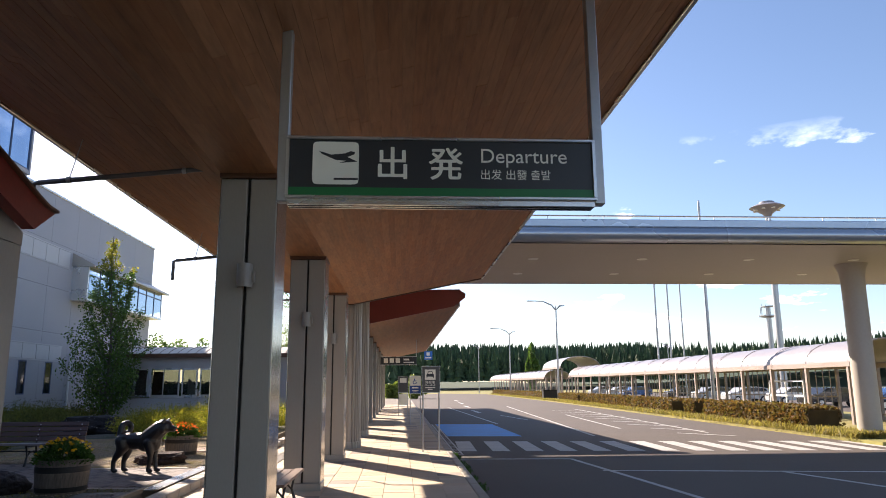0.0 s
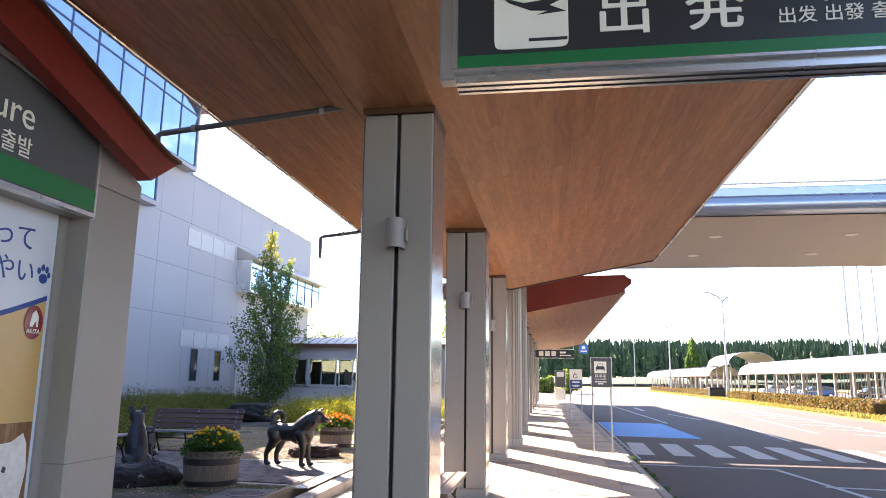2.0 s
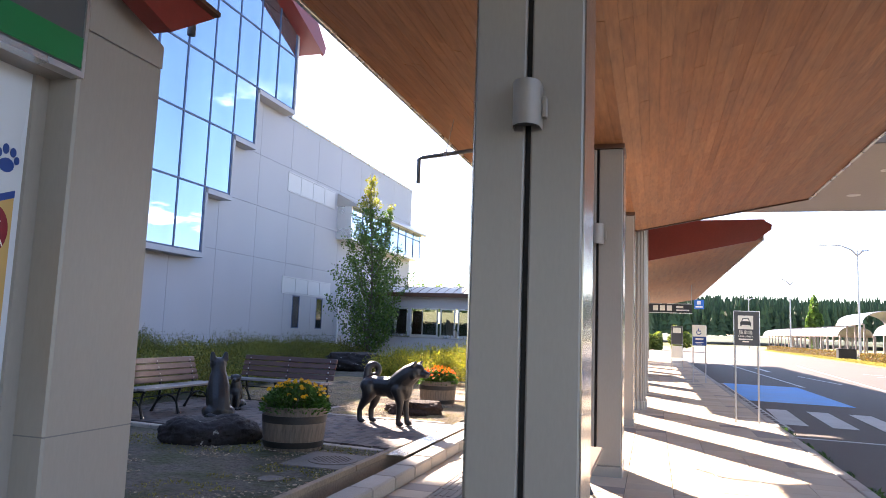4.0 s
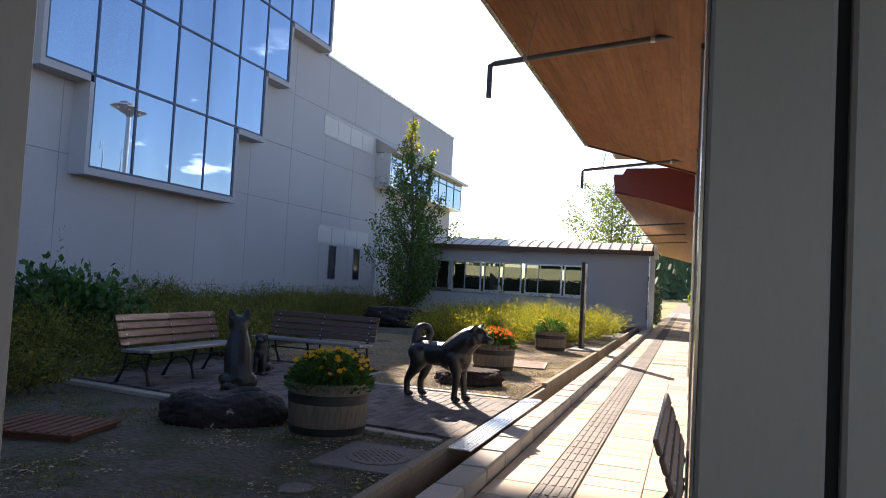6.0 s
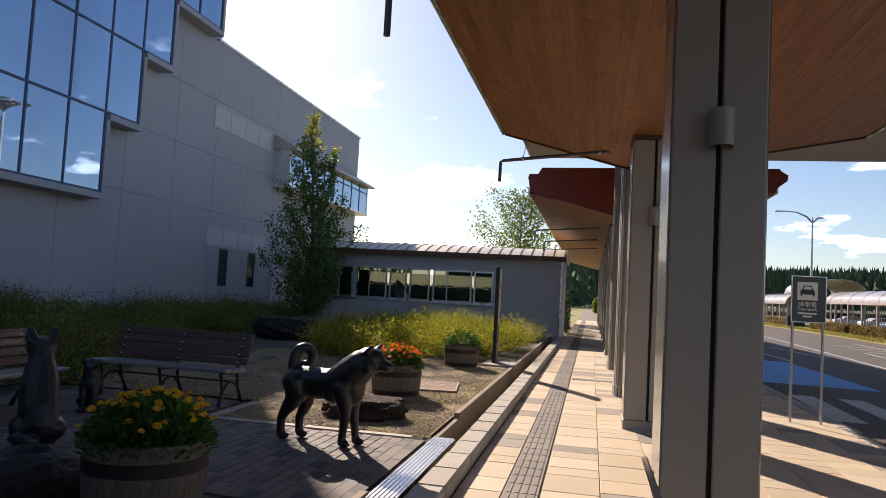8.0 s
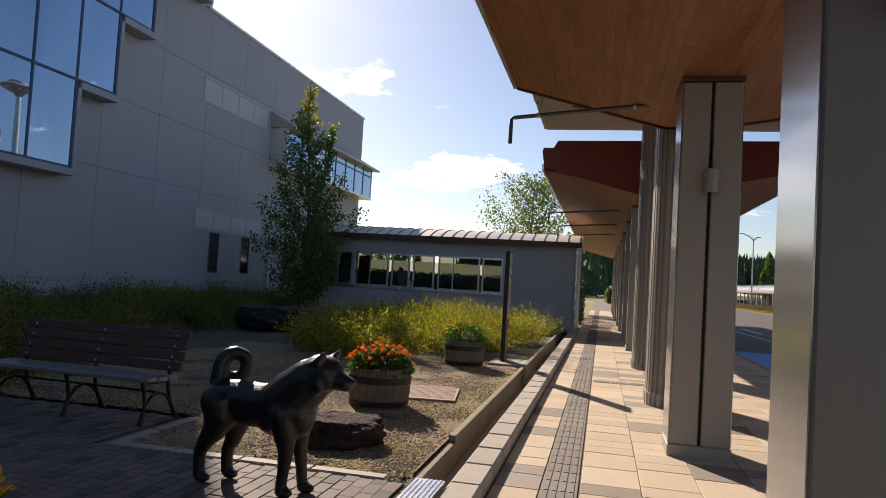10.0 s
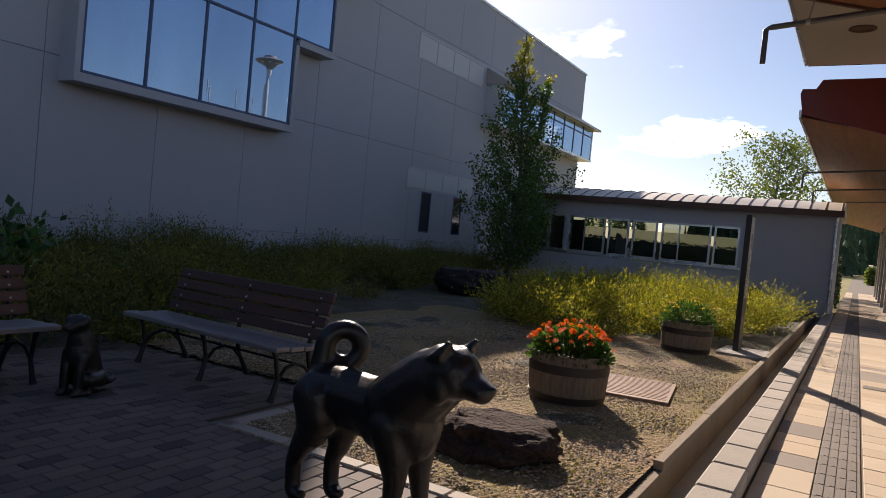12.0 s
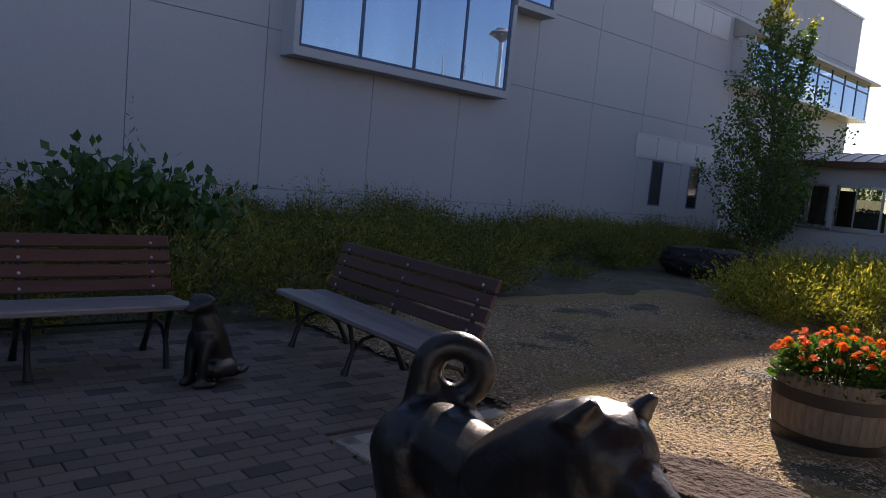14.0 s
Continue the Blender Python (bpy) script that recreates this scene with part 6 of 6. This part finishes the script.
part("mast", Shape().tube([(0, 0, 0), (0, 0, 15)], [0.5, 0.4], 10), STEEL, ant)
part("platform", Shape().lathe([(0.5, 13.2), (1.7, 13.4), (1.7, 13.6), (0.4, 13.7)], 10).lathe([(0.4, 15.0), (1.1, 15.1), (1.1, 15.25), (0.3, 15.3)], 10), STEEL, ant)
for k in range(6):
    part("antenna", Shape().tube([(1.3 * math.cos(k), 1.3 * math.sin(k), 13.6), (1.3 * math.cos(k), 1.3 * math.sin(k), 15.0 + 0.4 * (k % 3))], 0.06, 5), STEEL, ant)

def car(x, y, paint, label, turn=0):
    c = thing("parked_car", label, "car", pose(x, y, ROAD + 0.02, 0, 0, turn), "parked cars")
    body = [(-2.1, 0.35), (-2.15, 0.7), (-1.95, 0.95), (-1.3, 1.0), (-0.7, 1.42), (0.7, 1.48), (1.7, 1.35), (2.05, 0.95), (2.1, 0.4)]
    part("body", Shape().prism(body, "y", -0.82, 0.82), paint, c, smooth=30)
    glassp = [(-1.12, 1.03), (-0.62, 1.38), (0.68, 1.43), (1.55, 1.3), (1.75, 1.03)]
    part("side_glass", Shape().prism(glassp, "y", -0.83, 0.83), CARGLASS, c)
    for wx in (-1.3, 1.3):
        for wy in (-0.84, 0.66):
            w = part("wheel", Shape().tube([(wx, wy, 0.32), (wx, wy + 0.2, 0.32)], 0.32, 18), TYRE, c)
            part("rim", Shape().tube([(wx, wy - 0.01 if wy < 0 else wy + 0.2, 0.32), (wx, wy if wy < 0 else wy + 0.21, 0.32)], 0.2, 14), ALU, w)
    part("headlight", Shape().box(-2.14, -2.0, -0.75, -0.45, 0.68, 0.82).box(-2.14, -2.0, 0.45, 0.75, 0.68, 0.82), WHITEPAINT, c)
    part("tail_light", Shape().box(2.02, 2.1, -0.78, -0.55, 0.75, 0.95).box(2.02, 2.1, 0.55, 0.78, 0.75, 0.95), RED, c)
CARP = [material("car_paint_%s" % n, c, 0.25, 0.2, vary=0.04, bump=0, coat=0.6) for n, c in (("white", (0.6, 0.6, 0.6)), ("blue", (0.03, 0.09, 0.25)), ("black", (0.02, 0.02, 0.022)), ("silver", (0.35, 0.36, 0.37)))]
for k, (x, y, p) in enumerate(((33, 41, 0), (33.5, 47, 1), (33, 53.5, 2), (34, 60, 0), (33, 66.5, 0), (33.5, 75, 3), (34, 84, 2), (33, 98, 1), (34, 108, 0), (33, 34, 1), (34, 118, 3), (40, 44, 0), (40.5, 57, 3))):
    car(x, y, CARP[p], ("white", "dark blue", "black", "silver")[p] + " parked car in the lot behind the covered walkway", 4 * (k % 3))
bin_ = thing("litter_bin", "dark litter bin beside the covered walkway", "bin", pose(18.0, 84.5, -0.05))
part("body", Shape().box(-0.8, 0.8, -0.5, 0.5, 0, 1.1, 0.04), IRON, bin_)
part("lid", Shape().box(-0.85, 0.85, -0.55, 0.55, 1.1, 1.18, 0.02), IRON, bin_)

# ---- distant woods ----
def conifers(name, label, n, xr, yr, base, hr, seed):
    rng = np.random.default_rng(seed)
    s = Shape()
    V, F = [], []
    for _ in range(n):
        x, y, h = rng.uniform(*xr), rng.uniform(*yr), rng.uniform(*hr)
        z = base(x, y)
        w = h * rng.uniform(0.15, 0.30)
        for t in range(7):
            z0, z1 = z + h * (0.05 + 0.125 * t), z + h * min(1.0, 0.05 + 0.125 * t + 0.24)
            r = w * (1 - t / 7.6)
            k = len(V)
            m = 9
            for i in range(m):
                a = 2 * math.pi * i / m + t
                q = r * (1.0 if i % 2 else 0.6) * rng.uniform(0.8, 1.2)
                V.append((x + q * math.cos(a), y + q * math.sin(a), z0 - (0.06 * h if i % 2 else 0) * rng.uniform(0.2, 1)))
            V.append((x, y, z1))
            F += [(k + i, k + (i + 1) % m, k + m) for i in range(m)]
    s.v, s.f = V, F
    return tagged(part(name, s, CONIFER), label, "woods", kind="stuff")
hill = lambda x, y: 3.0 + 0.09 * (y - 280) + max(0, (x - 120) * 0.03) + 2.2 * noise.noise((x * 0.02, 3, 1))
conifers("conifer_wood", "dark green conifer wood along the horizon", 4200, (-60, 120), (280, 350), hill, (8, 14), 61)
conifers("conifer_wood", "distant conifer wood on a low rise", 3000, (90, 420), (300, 420), lambda x, y: 5 + max(0, (x - 100) * 0.06) + 2.5 * noise.noise((x * 0.015, 5, 1)), (8, 14), 62)
conifers("conifer_wood", "dark conifers beyond the walkway's end", 40, (-16, -2), (150, 240), lambda x, y: 0, (9, 15), 63)
hs = Shape()
for i in range(41):
    for j in range(13):
        x, y = -200 + 700 * i / 40, 290 + 300 * j / 12
        hs.v.append((x, y, -1 + (2.5 + max(0, (x - 100) * 0.045)) * min(1, j / 3) + 6 * min(1, j / 8) * noise.noise((x * 0.01, y * 0.01, 0))))
hs.f = [(i * 13 + j, (i + 1) * 13 + j, (i + 1) * 13 + j + 1, i * 13 + j + 1) for i in range(40) for j in range(12)]
setting("grass_bank", Shape().prism([(130, -0.3), (200, 6.5), (240, 7.5), (240, -0.3)], "x", -130, -17), GRASS, "grassy bank beyond the annex", "bank")
setting("hillside", hs, CONIFER, "low wooded rise on the horizon", "hill")
def bushes(name, label, spots, mat, n, seed, size):
    rng = np.random.default_rng(seed)
    for x, y, r, h in spots:
        t = thing(name, label, "bush", pose(x, y, -0.2), group=name + " row")
        u = rng.normal(size=(n, 3)); u /= np.linalg.norm(u, axis=1)[:, None]
        c = u * rng.uniform(0.5, 1, n)[:, None] ** 0.5 * np.array([r, r, h / 2]) * (1 + 0.25 * np.sin(u[:, :1] * 5 + x))
        c[:, 2] += h / 2
        part("leaves", cloud_of_leaves(c, rng.uniform(*size, n), 0.2, 0.7, int(x * 10) % 97 + seed), mat, t)
        part("stem", Shape().tube([(0, 0, 0), (0, 0, h * 0.6)], 0.05 * r, 6), BARK, t)
bushes("garden_bush", "round light-green bush on the lawn beyond the canopy", [(-0.5, 100, 1.2, 2.4), (2.5, 104, 1.6, 3.2), (-5.6, 92, 0.9, 1.6)], BIRCHLEAF, 1800, 71, (0.25, 0.5))
bushes("tall_tree", "distant broadleaf tree standing above the walkway roofs", [(33, 175, 1.7, 11), (-71, 222, 6, 17), (-63, 226, 5, 16)], TREELEAF, 2600, 72, (0.5, 1.0))
# hedge behind the annex, seen through its windows
rngh = np.random.default_rng(80)
nh = 9000
hc = np.stack([rngh.uniform(-15, -3.6, nh), 43.6 + rngh.uniform(-0.3, 0.3, nh), rngh.uniform(0, 2.0, nh)], 1)
bh = thing("hedge", "dense green hedge behind the low annex", "hedge")
part("leaves", cloud_of_leaves(hc, rngh.uniform(0.1, 0.2, nh), 0.3, 0.6, 80), CONIFER, bh)
part("core", Shape().box(-15, -3.7, 43.4, 44.2, -0.2, 1.9), CONIFER, bh)
hedge_e = thing("hedge", "clipped dark green hedge beside the walkway", "hedge")
rngh = np.random.default_rng(81)
hc = np.stack([-3.6 + rngh.uniform(-0.4, 0.4, 4000), rngh.uniform(41.5, 50, 4000), rngh.uniform(0, 2.0, 4000)], 1)
part("leaves", cloud_of_leaves(hc, rngh.uniform(0.08, 0.16, 4000), 0.3, 0.6, 81), CONIFER, hedge_e)

# ---- gravel and fine ground cover ----
gb = Shape()
for i in range(41):
    for j in range(61):
        x, y = -9.6 + 5.93 * i / 40, 15.12 + 8.4 * j / 60
        gb.v.append((x, y, G + 0.002 + 0.02 * noise.noise((x * 1.5, y * 1.5, 5)) * (0.3 if x > -4.3 else 1) - (0.06 if i in (0,) or j in (0, 60) else 0)))
gb.f = [(i * 61 + j, (i + 1) * 61 + j, (i + 1) * 61 + j + 1, i * 61 + j + 1) for i in range(40) for j in range(60) if not (-9.6 + 5.93 * (i + 1) / 40 < -6.05 and 15.12 + 8.4 * j / 60 < 16.3)]
setting("gravel_bed", gb, GRAVELBED, "yellowish gravelly earth of the courtyard", "gravel", smooth=60)
rngg = np.random.default_rng(90)
gv, gf = [], []
for _ in range(190000):
    x, y = -9.0 + 5.3 * rngg.uniform(), (15.0 + 7.5 * rngg.uniform() ** 1.3) if rngg.uniform() < 0.75 else 8.5 + 3.6 * rngg.uniform()
    if x < -6.15 and y < 16.3:
        continue
    dens = 1.1 * noise.noise((x * 0.7, y * 0.7, 3)) + 0.7 * noise.noise((x * 2.3, y * 2.3, 8)) + (-0.45 if y < 12.3 else 0.36 if x < -5.4 else 0.06)
    if dens < rngg.uniform(-0.5, 0.5):
        continue
    r = 0.005 + 0.019 * rngg.uniform() ** 3.2
    k = len(gv)
    for dx, dy, dz in ((1, 0, -0.3), (0, 1, -0.3), (-1, 0, -0.3), (0, -1, -0.3), (0.25, -0.3, 0.42)):
        gv.append((x + dx * r * rngg.uniform(0.7, 1.3), y + dy * r * rngg.uniform(0.7, 1.3), G + 0.006 + dz * r * rngg.uniform(0.5, 0.9)))
    gf += [(k, k + 1, k + 4), (k + 1, k + 2, k + 4), (k + 2, k + 3, k + 4), (k + 3, k, k + 4)]
gsh = Shape(); gsh.v, gsh.f = gv, gf
tagged(part("gravel", gsh, GRAVEL), "loose brown and grey gravel in the courtyard", "gravel", kind="stuff")
nt = 60000
tx, ty = rngg.uniform(-9, -3.7, nt), rngg.uniform(8, 23, nt)
def mossy(x, y):
    if 12.3 < y < 15.1 or (12.3 < y < 16.4 and x < -6.1):
        return False
    near_things = min(math.hypot(x - u, y - v) - r for u, v, r in ((-4.82, 12.0, 0.36), (-4.62, 15.98, 0.42), (-4.80, 17.85, 0.36), (-5.92, 11.93, 0.5)))
    if near_things < 0:
        return False
    edge = 0.25 * math.exp(-abs(x + 3.72) * 4) + 0.3 * math.exp(-near_things * 5)
    return 0.7 * noise.noise((x * 0.9, y * 0.9, 9)) + 0.5 * noise.noise((x * 3.1, y * 3.1, 2)) + edge > (0.10 if y < 12.3 else 0.24)
keep = np.array([mossy(a, b) for a, b in zip(tx, ty)])
tc3 = np.stack([tx[keep], ty[keep], np.full(keep.sum(), G + 0.004)], 1)
tagged(part("moss", cloud_of_leaves(tc3, rngg.uniform(0.012, 0.035, len(tc3)), 0.9, 0.45, 91), MOSS), "yellow-green moss and tiny weeds on the bare earth", "moss", kind="stuff")

rngw = np.random.default_rng(93)
nw = 1500
wy = rngw.uniform(9.5, 19.5, nw)
keepw = np.array([noise.noise((7.7, v * 1.1, 4)) > -0.05 for v in wy])
wc3 = np.stack([1.68 + np.abs(rngw.normal(0, 0.05, nw)), wy, ROAD + 0.01 + rngw.uniform(0, 0.07, nw)], 1)[keepw]
tagged(part("weeds", cloud_of_leaves(wc3, rngw.uniform(0.04, 0.13, len(wc3)), 1.3, 0.25, 94), LEAF), "weeds growing along the foot of the road kerb", "weeds", kind="stuff")

# ---- paving, laid last ----
garden_path = setting("garden_path", Shape().prism([(-3.62, 12.40), (-9.0, 13.0), (-9.0, 16.25), (-6.22, 16.25), (-6.22, 15.0), (-3.62, 15.0)], "z", G - 0.1, G - 0.022), BED, "bed of the brick garden path", "path")
bl, bw = 0.222, 0.111
brick_me = Shape().box(0.002, bw - 0.002, 0.002, bl - 0.002, -0.04, 0.0, 0.005).mesh("brick", BRICK)
dark_me = Shape().box(0.002, bw - 0.002, 0.002, bl - 0.002, -0.04, 0.0, 0.005).mesh("brick", BRICK_DARK)
near, rest, rest_dark = [], Shape(), Shape()
j = 0
x = -9.0
while x + bw < -3.62:
    y = 12.42 + (0.5 * bl if j % 2 else 0) - bl
    while y < 16.2:
        lo = max(y, 12.42 + 0.11 * (-3.62 - x) + 0.02)
        hi = min(y + bl, 15.0 if x + bw > -6.24 else 16.24)
        if hi - lo > 0.05:
            near.append((x, lo, hi, (j * 3 + round((y - 12) / bl) * 5) % 7 == 0))
        y += bl
    x += bw
    j += 1
near.sort(key=lambda p: (p[0] + 5.6) ** 2 + (p[1] - 14.0) ** 2)
for i, (x, y, y2, is_dark) in enumerate(near):
    dz = 0.004 * noise.noise((x * 3, y * 3, 1))
    if i < 300:
        part("brick", dark_me if is_dark else brick_me, BRICK, garden_path, at=Matrix.LocRotScale((x, y, G + dz), None, (1, (y2 - y) / bl, 1)))
    else:
        (rest_dark if is_dark else rest).box(x + 0.002, x + bw - 0.002, y + 0.002, y2 - 0.002, G - 0.04, G + dz)
tagged(part("bricks", rest, BRICK_FAR, garden_path), kind="stuff")
tagged(part("bricks", rest_dark, BRICK_DARK, garden_path), kind="stuff")
edge_me = Shape().box(0.003, 0.597, 0.0, 0.12, -0.06, 0.012, 0.01).mesh("edging_stone", KERB)
for k in range(4):
    part("edging_stone", edge_me, KERB, garden_path, at=Matrix.Translation((-6.22 + 0.6 * k, 15.0, G)))
for k in range(2):
    part("edging_stone", edge_me, KERB, garden_path, at=Matrix.Translation((-6.10, 15.0 + 0.62 * k, G)) @ pose(0, 0, 0, 0, 0, 90))
for k in range(9):
    part("edging_stone", edge_me, KERB, garden_path, at=pose(-3.75 - 0.6 * k, 12.30 + 0.066 * k, G, 0, 0, 173.7))

walk_bed = bpy.data.objects["walk_bed"]
px, py = 0.49, 0.30
pm = Shape().box(0.003, px - 0.003, 0.003, py - 0.003, -0.05, 0.0, 0.004).mesh("paver", PAVER)
pmg = Shape().box(0.003, px - 0.003, 0.003, py - 0.003, -0.05, 0.0, 0.004).mesh("paver", PAVER_GREY)
rngp = random.Random(77)
count = 0
far_p, far_g = Shape(), Shape()
cols = [(-3.11, -2.74)] + [(-2.42 + px * k, min(1.49, -2.42 + px * (k + 1))) for k in range(8)]
for x, e in cols:
    yv = 3.0 + rngp.uniform(0, 0.3)
    while yv < 66:
        d = rngp.choice((0.30, 0.30, 0.30, 0.45, 0.60))
        grey = rngp.random() < 0.11
        inside_col = any(CX0 - 0.1 < (x + e) / 2 < CX1 + 0.1 and -0.05 < yv + d / 2 - (7.8 + 4.83 * k) < 0.65 for k in range(3))
        dz = 0.002 * noise.noise((x * 2, yv * 2, 0))
        if 9.5 < yv < 19.5 and x < 0.5 and count < 290 and not inside_col:
            count += 1
            part("paver", pmg if grey else pm, PAVER, walk_bed, at=Matrix.LocRotScale((x, yv, dz), None, ((e - x) / px, d / py, 1)))
        else:
            (far_g if grey else far_p).box(x + 0.003, e - 0.003, yv + 0.003, yv + d - 0.003, -0.05, dz)
        yv += d
tagged(part("pavers", far_p, PAVER_FAR, walk_bed), kind="stuff")
tagged(part("pavers", far_g, PAVER_GREY, walk_bed), kind="stuff")
tac = Shape().box(0.002, 0.298, 0.002, 0.298, -0.05, 0.0, 0.003)
for k in range(4):
    tac.box(0.03 + 0.068 * k, 0.065 + 0.068 * k, 0.012, 0.288, 0.0, 0.006)
tac_me = tac.mesh("tactile_tile", TACTILE)
k = 0
while 4.0 + 0.3 * k < 36:
    part("tactile_tile", tac_me, TACTILE, walk_bed, at=Matrix.Translation((-2.735, 4.0 + 0.3 * k, 0.001)))
    k += 1
for k in range(3):
    part("tactile_tile", tac_me, TACTILE, walk_bed, at=Matrix.Translation((-2.40 + 0.3 * k, 22.7, 0.003)))
